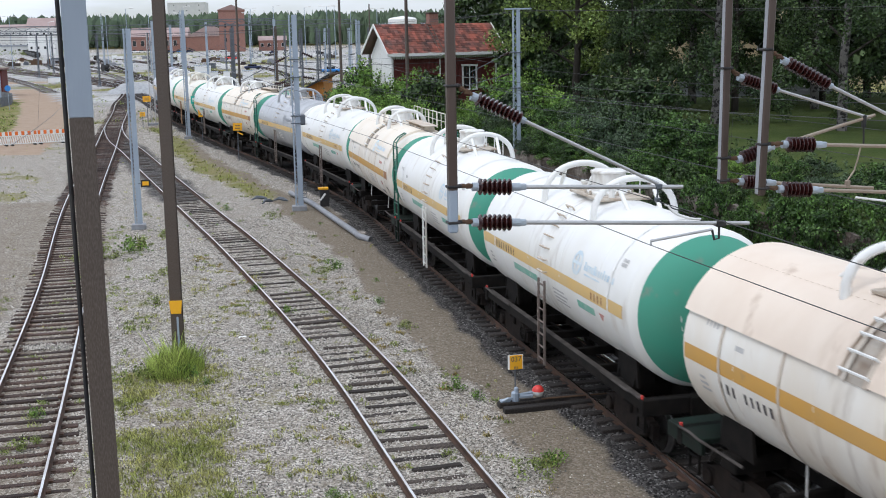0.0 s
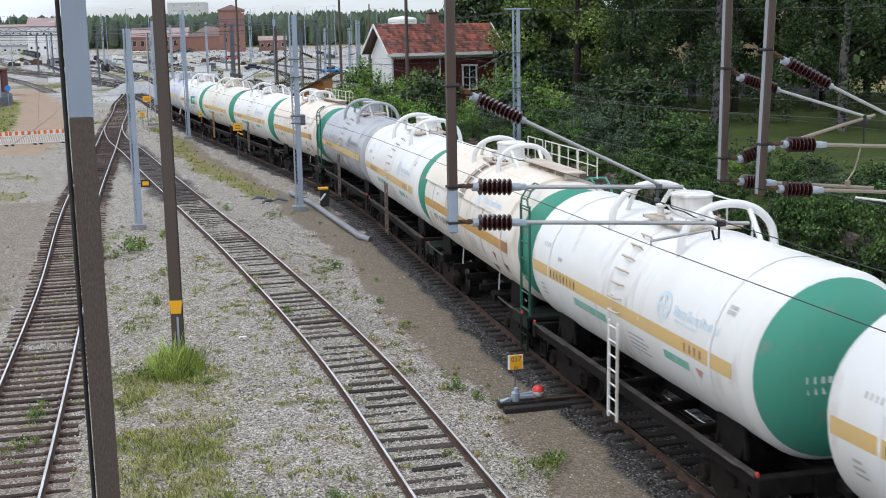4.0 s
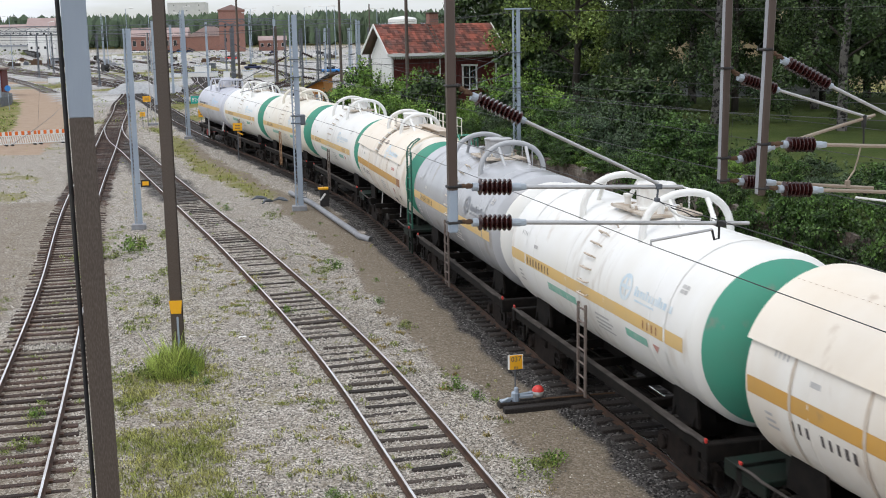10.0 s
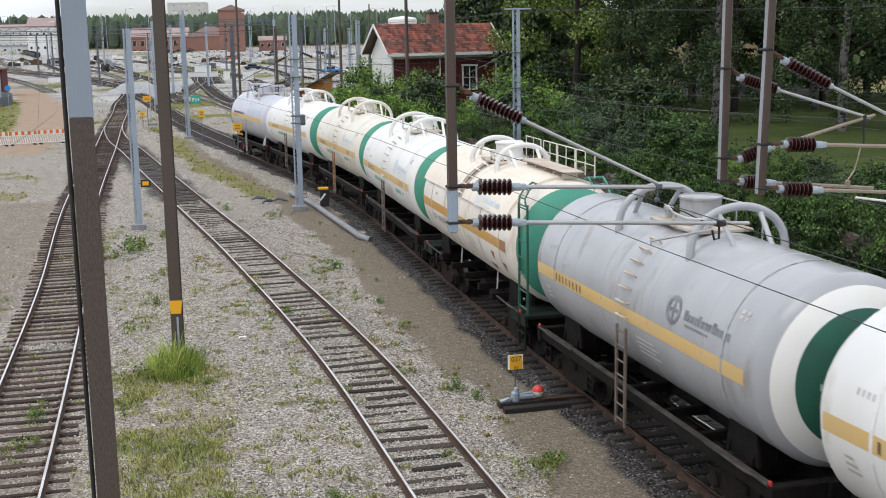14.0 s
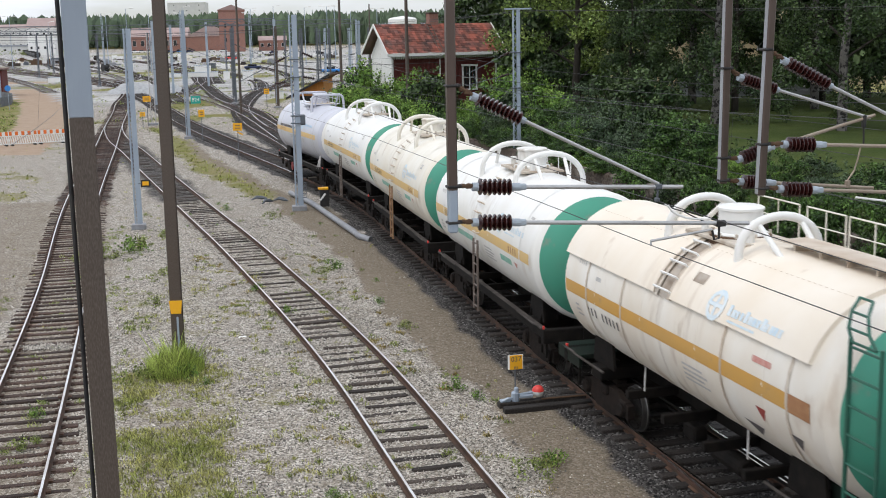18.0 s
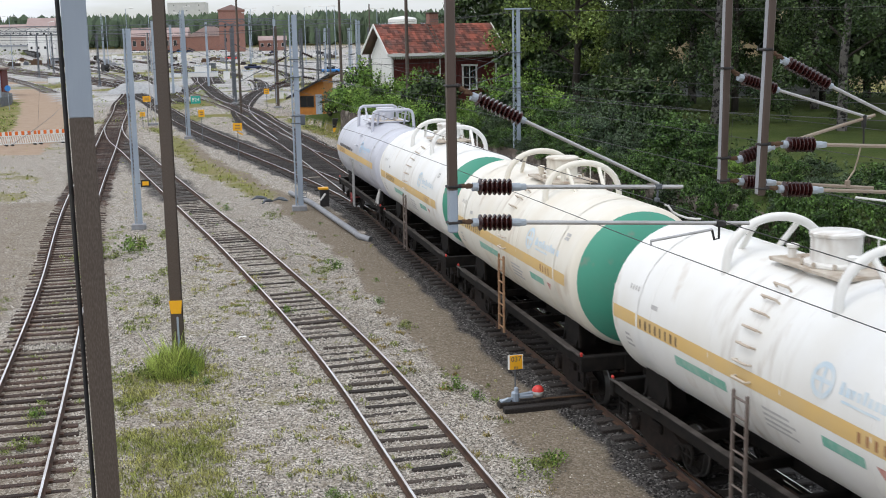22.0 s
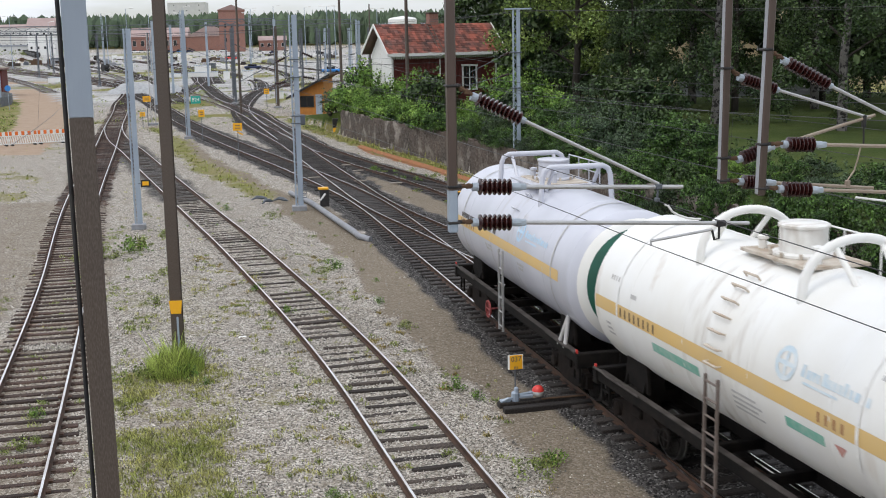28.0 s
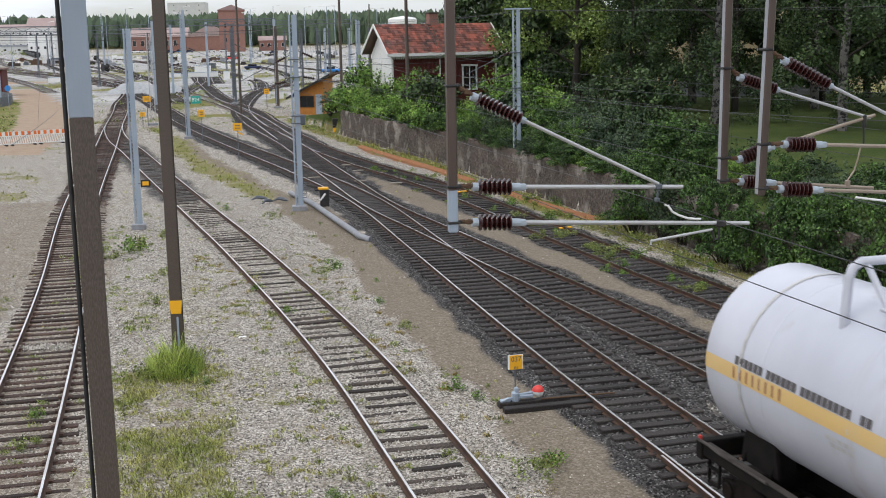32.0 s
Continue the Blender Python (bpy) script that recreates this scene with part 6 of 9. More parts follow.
def lattice_parts(h, w, mat):
    out = {}
    g = Geo()
    if w == 0.46:
        g.box((0.05 * w, 0, h / 2), (w * 0.4, 0.15, h), 0.01)
    elif w == 0.55:
        g.box((w * 0.2, 0, h / 2), (0.07, 0.12, h), 0.01)
    else:
        g.box((0, 0, h / 2), (w * 0.56, 0.16, h), 0.01)
        g.box((w * 0.26, -0.06, h / 2), (0.03, 0.06, h))
        g.box((-w * 0.26, -0.06, h / 2), (0.03, 0.06, h))
    out["column"] = g.mesh("column", mat)
    g = Geo()
    g.box((0, 0, h / 2), (0.07, 0.12, h), 0.01)
    out["edge_column"] = g.mesh("edge_column", mat)
    g = Geo()
    lw = w * (0.82 if w == 0.46 else 0.62)
    g.box((0, 0, 0), (lw, 0.02, 0.035), 0, Matrix.Rotation(radians(48), 3, "Y"))
    out["lace"] = g.mesh("lace", mat)
    g = Geo()
    g.box((0, 0, 0), (lw, 0.02, 0.035), 0, Matrix.Rotation(radians(-48), 3, "Y"))
    out["lace2"] = g.mesh("lace", mat)
    return out


LATTICE = {}


def lattice_mast(x, y, h, turn=0.0, w=0.36, mat="galv", label="galvanised lattice catenary mast beside the track"):
    key = (round(h, 1), w, mat)
    if key not in LATTICE:
        LATTICE[key] = lattice_parts(h, w, MAT[mat])
    pr = LATTICE[key]
    root = thing("catenary_mast", label, "catenary mast", pose(x, y, 0, 0, 0, turn), group="catenary masts")
    part("column", pr["column"], None, root, at=pose(w * 0.2, 0, 0))
    part("edge_column", pr["edge_column"], None, root, at=pose(-w * 0.36, 0, 0))
    n = int(h / (w * 0.52))
    for k in range(n):
        part("lace", pr["lace" if k % 2 else "lace2"], None, root, at=pose(-w * 0.2, 0.03, 0.3 + (h - 0.5) * k / n))
    g = Geo()
    g.box((0, 0, 0.1), (w * 1.7, w * 1.5, 0.26), 0.03)
    part("footing", g, MAT["pipe"], root)
    return root


def mast_arm(root, z, reach, drop, side=1):
    """A distant cantilever: insulators and two tubes."""
    s = side
    for a, b in (((0.2 * s, z + 1.2), (reach * s, z)), ((0.2 * s, z), (reach * s, z - drop))):
        p, q = Vector((a[0], 0, a[1])), Vector((b[0], 0, b[1]))
        d = (q - p).normalized()
        g = Geo()
        g.tube([p, p + d * 0.25], 0.022, 6)
        g.tube([p + d * 0.75, q], 0.02, 6)
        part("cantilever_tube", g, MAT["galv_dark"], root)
        part("insulator", INSULATOR_FAR, None, root, "dark red insulator", at=along(p + d * 0.22, q))
    g = Geo()
    g.tube([((reach - 0.4) * s, 0, z), ((reach - 0.6) * s, 0, z - drop)], 0.014, 6)
    part("drop_bracket", g, MAT["galv_dark"], root)


def clamp_box(root, z, w):
    g = Geo()
    g.box((0, 0, z), (w, 0.3, 0.05), 0.01)
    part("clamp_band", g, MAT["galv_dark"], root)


m = lattice_mast(-13.66, 52.46, 8.85, 8)
g = Geo()
g.box((0.42, -0.1, 2.05), (0.42, 0.03, 0.32), 0.006)
part("sign_back", g, MAT["black_iron"], m, "black sign plate")
g = Geo()
g.box((0.42, -0.12, 2.05), (0.28, 0.012, 0.18))
part("sign_face", g, MAT["yellow_sign"], m, "small amber sign face")
g = Geo()
g.tube([(0.1, -0.12, 2.05), (0.25, -0.11, 2.05)], 0.02, 6)
part("sign_arm", g, MAT["galv_dark"], m)
m = lattice_mast(-7.0, 57.32, 9.4, 10, 0.42)
for z in (7.3, 6.45, 4.6, 4.25):
    clamp_box(m, z, 0.52)
mast_arm(m, 6.3, 2.6, 0.5, -1)
mast_arm(m, 6.5, 2.9, 0.5, 1)
for z in (1.35, 1.15, 0.95, 0.75):
    g = Geo()
    g.tube([(0.18, -0.14, z), (0.36, -0.14, z), (0.36, -0.14, z - 0.12), (0.18, -0.14, z - 0.12)], 0.025, 6)
    part("earth_coil", g, MAT["galv_dark"], m, "grey earthing coil")
g = Geo()
g.box((0.2, 0.1, 4.4), (0.5, 0.28, 0.5), 0.03)
part("switch_box", g, MAT["galv_dark"], m, "small grey switch box")
m = lattice_mast(-21.23, 99.4, 10.6, 12, 0.40, "galv")
mast_arm(m, 6.3, 2.6, 0.5, -1)
mast_arm(m, 6.4, 3.0, 0.5, 1)
g = Geo()
g.box((0.75, -0.16, 3.25), (0.8, 0.04, 0.62), 0.01)
part("sign_plate", g, MAT["green_sign"], m, "turquoise number sign")
letters("824", 0.42, MAT["white"], m, pose(0.75, -0.185, 3.25, 90, 0, 0), "sign_number")
g = Geo()
g.box((0.25, -0.14, 3.25), (0.5, 0.03, 0.05))
part("sign_arm", g, MAT["galv_dark"], m)
m = lattice_mast(-28.04, 115.66, 8.9, 12, 0.55, "alu", "pale slender lattice signal mast in the grass")
m = lattice_mast(-8.94, 132.4, 9.85, 6, 0.42)
mast_arm(m, 6.3, 3.4, 0.5, -1)
m = lattice_mast(4.16, 64.84, 9.65, 12, 0.46)
for z in (7.3, 5.4):
    clamp_box(m, z, 0.56)
mast_arm(m, 6.2, 2.8, 0.6, -1)
g = Geo()
g.box((0.1, -0.02, 9.62), (1.5, 0.12, 0.08), 0.01)
part("crossarm", g, MAT["galv"], m, "galvanised crossarm")
# brown pole with an amber sign near the camera
pole = thing("brown_pole", "tall brown steel pole with an amber sign at its weedy foot", "pole", pose(-7.03, 30.25, 0, 0, 0, 4))
g = Geo()
g.box((0, -0.10, 5.6), (0.30, 0.022, 11.2), 0.005)
g.box((0, 0.10, 5.6), (0.30, 0.022, 11.2), 0.005)
g.box((0, 0, 5.6), (0.02, 0.2, 11.2))
part("shaft", g, MAT["brown_steel"], pole)
g = Geo()
g.add([(-0.17, -0.135, 1.68), (0.17, -0.135, 1.68), (0.13, -0.135, 1.33), (-0.13, -0.135, 1.33), (-0.17, -0.115, 1.68), (0.17, -0.115, 1.68), (0.13, -0.115, 1.33), (-0.13, -0.115, 1.33)],
      [(0, 3, 2, 1), (4, 5, 6, 7), (0, 1, 5, 4), (1, 2, 6, 5), (2, 3, 7, 6), (3, 0, 4, 7)])
part("sign", g, MAT["yellow_sign"], pole, "amber sign plate")
g = Geo()
g.box((0.03, -0.13, 0.62), (0.05, 0.02, 1.25))
part("pale_strip", g, MAT["galv"], pole, "pale earthing strip")
# thin poles and masts across the yard
FAR = [(-57.5, 245, 9, "galv_dark"), (-50, 280, 10, "galv_dark"), (-38.2, 165, 9.5, "galv_dark"), (-25.9, 150, 9.6, "galv_dark"), (-28.6, 165, 9.4, "galv_dark"), (-19.2, 140, 9.5, "brown_steel"), (-21, 182, 9.4, "galv_dark"),
       (-21, 205, 9.6, "galv_dark"), (-22.2, 232, 9.6, "galv"), (-17.5, 190, 9.4, "galv_dark"), (-16.2, 215, 9.5, "galv"), (-88, 262, 9.5, "galv_dark"), (-73, 300, 9.6, "galv_dark"), (-108, 330, 9.6, "galv_dark"),
       (-60, 210, 9.0, "galv_dark"), (-97, 300, 9.3, "galv_dark"), (-43, 200, 9.4, "galv"), (-12.5, 212, 9.5, "galv_dark"), (-9.5, 176, 9.2, "galv_dark"), (-31, 240, 9.5, "galv_dark"), (-35, 300, 9.6, "galv_dark"), (-26, 260, 9.5, "galv_dark")]
for x, y, h, mt in FAR:
    m = lattice_mast(x, y, h, 12, 0.5, mt, "distant catenary mast in the yard")
    if int(x * 7 + y) % 2:
        mast_arm(m, 6.2, 3.0, 0.5, -1 if int(y) % 3 else 1)


def lamp_pole(x, y, h, heads=1):
    root = thing("lamp_pole", "slender grey yard lamp pole", "lamp pole", pose(x, y, 0), group="yard lamp poles")
    g = Geo()
    g.tube([(0, 0, 0), (0, 0, h)], 0.1, 8, radii=[0.14, 0.07])
    part("shaft", g, MAT["galv"], root)
    for k in range(heads):
        s = 1 if k == 0 else -1
        g = Geo()
        g.tube([(0, 0, h - 0.1), (s * 1.2, 0, h + 0.15)], 0.05, 6)
        g.box((s * 1.5, 0, h + 0.16), (1.0, 0.45, 0.2), 0.06)
        part("lamp_head", g, MAT["white"], root, "pale lamp head")
    return root


for x, y, h in ((-98, 330, 15), (-84, 300, 14), (-78, 300, 15.5), (-70, 290, 14), (-118, 420, 17), (-66, 310, 16), (-52, 330, 15), (-61, 390, 17), (-44, 320, 16), (-38, 340, 16), (-27, 290, 15), (-22, 300, 14), (-90, 380, 15.5), (-130, 400, 14), (-17, 330, 15), (-108, 390, 16), (-75, 350, 15), (-140, 450, 17), (-57, 360, 15), (-33, 380, 17), (-95, 440, 17), (-125, 350, 15)):
    lamp_pole(x, y, h, 1 + int(abs(x)) % 2)
for x, y, h, r in ((-12.4, 150, 14, 0.2), (-2.5, 92, 15, 0.15), (-11, 190, 13, 0.14), (-21.5, 128, 13, 0.15)):
    g = Geo()
    g.tube([(0, 0, 0), (0, 0, h)], r, 8, radii=[r, r * 0.7])
    single("wooden_pole", g, MAT["brown_steel"], "tall brown weathered wooden line pole", "pole", pose(x, y, float(bank_height(x, y))))


def portal(x0, x1, y, z, turn, label):
    root = thing("portal_beam", label, "gantry", pose(x0, y, 0, 0, 0, turn), group="yard gantries")
    w = x1 - x0
    for dz in (0, 0.7):
        g = Geo()
        g.box((w / 2, 0, z + dz), (w, 0.12, 0.12), 0.01)
        part("chord", g, MAT["galv_dark"], root)
    n = int(w / 1.4)
    for k in range(n):
        g = Geo()
        a, b = w * k / n, w * (k + 1) / n
        g.tube([(a, 0, z if k % 2 else z + 0.7), (b, 0, z + 0.7 if k % 2 else z)], 0.04, 5)
        part("lacing", g, MAT["galv_dark"], root)
    for a in (0.2, w - 0.2):
        g = Geo()
        g.box((a, 0, z / 2 + 0.3), (0.35, 0.3, z + 0.6), 0.02)
        part("leg", g, MAT["galv"], root)


portal(-66, -40, 178, 9.6, 4, "grey lattice gantry across the yard tracks")
portal(-36, -20.5, 150, 9.8, 4, "grey lattice gantry across the yard tracks")
portal(-92, -62, 235, 9.3, 4, "distant grey lattice gantry across the yard")
portal(-40, -14, 205, 10.2, 3, "distant grey lattice gantry across the yard")
portal(-150, -98, 330, 9.5, 4, "far grey lattice gantry across the yard")

# cross wires between the yard gantries and thin line wires to the masts
for k, (x0, y0, x1, y1, z) in enumerate(((-66, 178, -20, 152, 9.2), (-92, 235, -14, 206, 9.0), (-92, 235, -14, 206, 10.4), (-150, 330, -26, 262, 9.6), (-66, 178, -40, 205, 8.4), (-150, 330, -62, 236, 8.0), (-22, 128, 4, 65, 9.4), (-9, 132, 4, 65, 9.5), (4, 65, 46, 60, 9.55), (4, 65, 60, 30, 9.5), (-7, 57, 4, 65, 7.2), (-21, 99, -7, 57, 8.9), (-57, 245, -108, 330, 9), (-43, 200, -97, 300, 9))):
    pts = [(x0 + (x1 - x0) * f, y0 + (y1 - y0) * f, z - 1.2 * f * (1 - f)) for f in (0, 0.2, 0.4, 0.6, 0.8, 1.0)]
    hang_wire("line_wire", pts, 0.012 if y0 < 140 else 0.03, "dark sagging wire strung between masts")


# ---- stone wall, soil strip, house and hut ----
def wall_frame(s, pts=WALL_LINE):
    seg = np.hypot(*np.diff(pts, axis=0).T)
    acc = np.concatenate([[0], np.cumsum(seg)])
    i = min(max(int(np.searchsorted(acc, s) - 1), 0), len(seg) - 1)
    u = (s - acc[i]) / seg[i]
    d = (pts[i + 1] - pts[i]) / seg[i]
    return pts[i] + (pts[i + 1] - pts[i]) * u, d


def build_wall():
    rng = random.Random(11)
    root = thing("wall_stone", "old grey rubble retaining wall below the shrubs", "stone wall", kind="structure")
    length = float(np.hypot(*np.diff(WALL_LINE, axis=0).T).sum())
    start = 25.0
    g = Geo()
    ss = np.arange(start, length - 60, 1.0)
    vs, fs = [], []
    for s in ss:
        p, d = wall_frame(s)
        n = np.array([d[1], -d[0]])
        front, back = p + n * 0.2, p - n * 0.5
        h = 1.9
        for q, z in ((front, -0.3), (front, h), (back, h), (back, -0.3)):
            vs.append((q[0], q[1], z))
    for i in range(len(ss) - 1):
        for k in range(4):
            a, b = i * 4 + k, i * 4 + (k + 1) % 4
            fs.append((a, a + 4, b + 4, b))
    fs += [(0, 1, 2, 3), tuple(len(vs) - 4 + k for k in (3, 2, 1, 0))]
    g.add(vs, fs)
    part("wall_plaster", g, MAT["mortar"], root, "stained dark plaster over the stones")
    shapes = []
    for k in range(8):
        s = Geo()
        s.box((0, 0, 0), (1, 1, 1), 0.12 + 0.03 * (k % 3))
        s.v = [(x + rng.uniform(-0.11, 0.11), y + rng.uniform(-0.06, 0.06), z + rng.uniform(-0.13, 0.13)) for x, y, z in s.v]
        shapes.append(s)
    meshes = [s.mesh("stone", MAT["stone"]) for s in shapes]
    rest, n_own = Geo(), 0
    z = 0.0
    while z < 1.75:
        h = rng.uniform(0.2, 0.34)
        s = start + rng.uniform(0, 0.3)
        while s < length - 62:
            w = rng.uniform(0.25, 0.8)
            p, d = wall_frame(s + w / 2)
            n = np.array([d[1], -d[0]])
            c = p + n * 0.09
            ang = math.degrees(math.atan2(d[1], d[0])) + rng.uniform(-3, 3)
            hh = h * rng.uniform(0.8, 1.3)
            m = pose(c[0], c[1], z + h / 2, rng.uniform(-5, 5), rng.uniform(-9, 9), ang) @ Matrix.Diagonal((w * 0.95, 0.22 + rng.uniform(-0.05, 0.05), hh * 0.97, 1))
            k = rng.randrange(8)
            if n_own < 300 and 56 < p[1] < 92:
                part("stone", meshes[k], None, root, at=m)
                n_own += 1
            else:
                rest.add([m @ Vector(v) for v in shapes[k].v], shapes[k].f)
            s += w
        z += h
    tagged(part("more_stones", rest, MAT["stone"], root), kind="stuff")


build_wall()

# braced wooden post where the wall begins
brace = thing("braced_post", "grey weathered wooden post with a slanting brace by the wall end", "post", pose(-9.30, 123.54, 0, 0, 0, 8))
g = Geo()
g.tube([(0, 0, -0.1), (0, 0, 3.1)], 0.07, 8)
part("post", g, MAT["board_old"], brace)
g = Geo()
g.tube([(0.05, -0.02, 3.0), (1.15, 0.05, 0.9), (1.2, 0.05, 0.0)], 0.055, 8)
part("brace", g, MAT["board_old"], brace)
# rubble and planks along the rusty soil below the wall
g = Geo()
pts = [SOIL.at(s)[0] for s in np.arange(0, SOIL.length, 1.0)]
for i in range(len(pts) - 1):
    p, q = pts[i], pts[i + 1]
    d = (q - p) / np.hypot(*(q - p))
    n = np.array([d[1], -d[0]])
    g.add([(*(p - n * 0.3), 0.01), (*(q - n * 0.3), 0.01), (*q, 0.16), (*p, 0.16), (*(q + n * 0.35), 0.01), (*(p + n * 0.35), 0.01)], [(0, 1, 2, 3), (3, 2, 4, 5)])
single("soil_bank", g, MAT["orange_soil"], "low bank of rust-orange soil along the wall foot", "soil bank", kind="structure", smooth=True)
for x, y, a, ln, mt in ((1.2, 62.6, 30, 1.6, "yellow_sign"), (5.3, 50.2, 20, 1.0, "yellow_sign"), (-6.2, 76.5, 15, 1.0, "white"), (-5.2, 73.2, 12, 1.1, "white"), (-7.6, 70.0, 10, 1.2, "white"), (-4.7, 68.0, 5, 1.2, "cream_paint"), (-2.6, 66.6, 5, 1.2, "cream_paint"), (-9.2, 72.8, 8, 0.9, "white")):
    g = Geo()
    g.box((0, 0, 0.08), (ln * 0.6, 0.2, 0.05), 0.01)
    g.v = [(x1, y1 + 0.04 * math.sin(3 * x1), z1) for x1, y1, z1 in g.v]
    single("loose_plank", g, MAT["yellow_sign" if mt == "yellow_sign" else "board_old"], "short pale loose board lying between the tracks", "plank", pose(x, y, 0.0, 0, 0, a))


def window(root, x, z, w, h, y, cols=2, rows=3):
    g = Geo()
    for sx in (-1, 1):
        g.box((x + sx * (w / 2 + 0.06), y, z), (0.13, 0.1, h + 0.25), 0.01)
    g.box((x, y, z + h / 2 + 0.07), (w + 0.36, 0.14, 0.15), 0.015)
    g.box((x, y, z - h / 2 - 0.06), (w + 0.3, 0.14, 0.1), 0.015)
    frame_ob = part("window_frame", g, MAT["white"], root, "white window frame with carved head")
    for i in range(cols):
        for k in range(rows):
            b = Geo()
            b.box((x - w / 2 + w * (i + 0.5) / cols, y + 0.03, z - h / 2 + h * (k + 0.5) / rows), (w / cols - 0.07, 0.02, h / rows - 0.06))
            part("pane", b, MAT["glass"], frame_ob)
    b = Geo()
    for i in range(1, cols):
        b.box((x - w / 2 + w * i / cols, y, z), (0.07, 0.06, h))
    for k in range(1, rows):
        b.box((x, y + 0.002, z - h / 2 + h * k / rows), (w, 0.055, 0.05))
    part("glazing_bar", b, MAT["white"], frame_ob)


def build_house():
    z0 = 2.45
    root = thing("house", "red wooden house with mottled clay tile roof and white trim", "house", pose(-4.1, 98.0, z0, 0, 0, 23.5))
    ln, wd, eave, ridge = 10.2, 5.4, 4.25, 6.65
    g = Geo()
    prof = [(0.35, 0.0), (wd - 0.35, 0.0), (wd - 0.35, eave + 0.2), (wd / 2, ridge - 0.25), (0.35, eave + 0.2)]
    n = len(prof)
    vs = [(x, y, z) for x in (0.35, ln - 0.35) for y, z in prof]
    g.add(vs, [tuple(range(n)), tuple(range(2 * n - 1, n - 1, -1))] + [(i, i + n, (i + 1) % n + n, (i + 1) % n) for i in range(n)])
    part("wall", g, MAT["falu"], root, "dark red vertical boarding")
    for k in range(34):
        b = Geo()
        b.box((0.5 + k * 0.275, 0.335, eave / 2 + 0.05), (0.05, 0.035, eave + 0.1), 0.005)
        part("board_strip", b, MAT["falu"], root)
    slope = math.atan2(ridge - eave, wd / 2 + 0.45)
    run = math.hypot(ridge - eave, wd / 2 + 0.45)
    for side in (0, 1):
        rng = random.Random(side)
        roof = Geo()
        roof.box((ln / 2, 0, -0.06), (ln + 0.7, run, 0.1), 0.01)
        tilt = slope if side == 0 else -slope
        cy = (wd / 2 - (wd / 2 + 0.45) / 2) if side == 0 else (wd / 2 + (wd / 2 + 0.45) / 2)
        at = pose(0, cy, (eave + ridge) / 2 + 0.05, math.degrees(tilt), 0, 0)
        rf = part("roof", roof, MAT["hut_roof"], root, "roof deck under clay tiles", at=at)
        tiles = Geo()
        rows, cols = 13, 36
        for r in range(rows):
            for c in range(cols):
                x = -0.3 + (ln + 0.6) * (c + 0.5) / cols
                y = (-run / 2 + run * (r + 0.5) / rows) * (1 if side == 0 else -1)
                tiles.box((x + rng.uniform(-0.01, 0.01), y, 0.03 + rng.uniform(0, 0.012)), ((ln + 0.6) / cols * 0.97, run / rows * 1.1, 0.035), 0.008,
                          Matrix.Rotation(radians(-5 if side == 0 else 5), 3, "X"))
        tagged(part("roof_tiles", tiles, MAT["roof_tile_far"], rf, "mottled red and brown clay tiles"), kind="stuff")
    # barge boards and eave trim
    for x in (-0.36, ln + 0.36):
        for sd in (-1, 1):
            b = Geo()
            b.box((0, 0, 0), (0.06, run + 0.1, 0.24), 0.01, Matrix.Rotation(-slope * sd, 3, "X"))
            part("barge_board", b, MAT["white"], root, "white barge board", at=pose(x, wd / 2 + sd * (wd / 2 + 0.45) / 2, (eave + ridge) / 2 + 0.02))
    b = Geo()
    b.box((ln / 2, -0.47, eave - 0.02), (ln + 0.7, 0.05, 0.26), 0.01)
    part("fascia", b, MAT["white"], root, "white eave board")
    for k in range(48):
        b = Geo()
        b.add([(0.2 + k * 0.205, 0.18, eave - 0.1), (0.38 + k * 0.205, 0.18, eave - 0.1), (0.38 + k * 0.205, 0.18, eave - 0.3), (0.29 + k * 0.205, 0.18, eave - 0.42), (0.2 + k * 0.205, 0.18, eave - 0.3),
               (0.2 + k * 0.205, 0.2, eave - 0.1), (0.38 + k * 0.205, 0.2, eave - 0.1), (0.38 + k * 0.205, 0.2, eave - 0.3), (0.29 + k * 0.205, 0.2, eave - 0.42), (0.2 + k * 0.205, 0.2, eave - 0.3)],
              [(4, 3, 2, 1, 0), (5, 6, 7, 8, 9)] + [(i, (i + 1) % 5, (i + 1) % 5 + 5, i + 5) for i in range(5)])
        part("fretwork_tooth", b, MAT["white"], root)
    g = Geo()
    g.add([(0.33, 0.36, 0.0), (0.33, wd - 0.36, 0.0), (0.33, wd - 0.36, eave + 0.1), (0.33, wd / 2, ridge - 0.3), (0.33, 0.36, eave + 0.1)], [(4, 3, 2, 1, 0)])
    part("gable_board", g, MAT["white"], root, "white boarded gable")
    window(root, 7.35, 2.2, 1.15, 1.9, 0.3, 2, 2)
    b = Geo()
    b.box((0.35, 0.35, eave / 2), (0.16, 0.16, eave), 0.01)
    part("corner_board", b, MAT["white"], root)
    b = Geo()
    b.box((ln - 0.35, 0.35, eave / 2), (0.16, 0.16, eave), 0.01)
    part("corner_board", b, MAT["white"], root)
    b = Geo()
    b.box((5.1, wd / 2 + 0.2, ridge + 0.2), (0.85, 0.75, 1.5), 0.03)
    ch = part("chimney", b, MAT["brick"], root, "red brick chimney")
    b = Geo()
    b.box((5.1, wd / 2 + 0.2, ridge + 0.98), (1.0, 0.9, 0.12), 0.02)
    part("chimney_cap", b, MAT["stone"], ch)
    lad = Geo()
    for e in (-0.2, 0.2):
        lad.tube([(4.55 + e, -0.3, eave + 0.25), (4.55 + e, wd / 2 - 0.1, ridge + 0.15)], 0.035, 6)
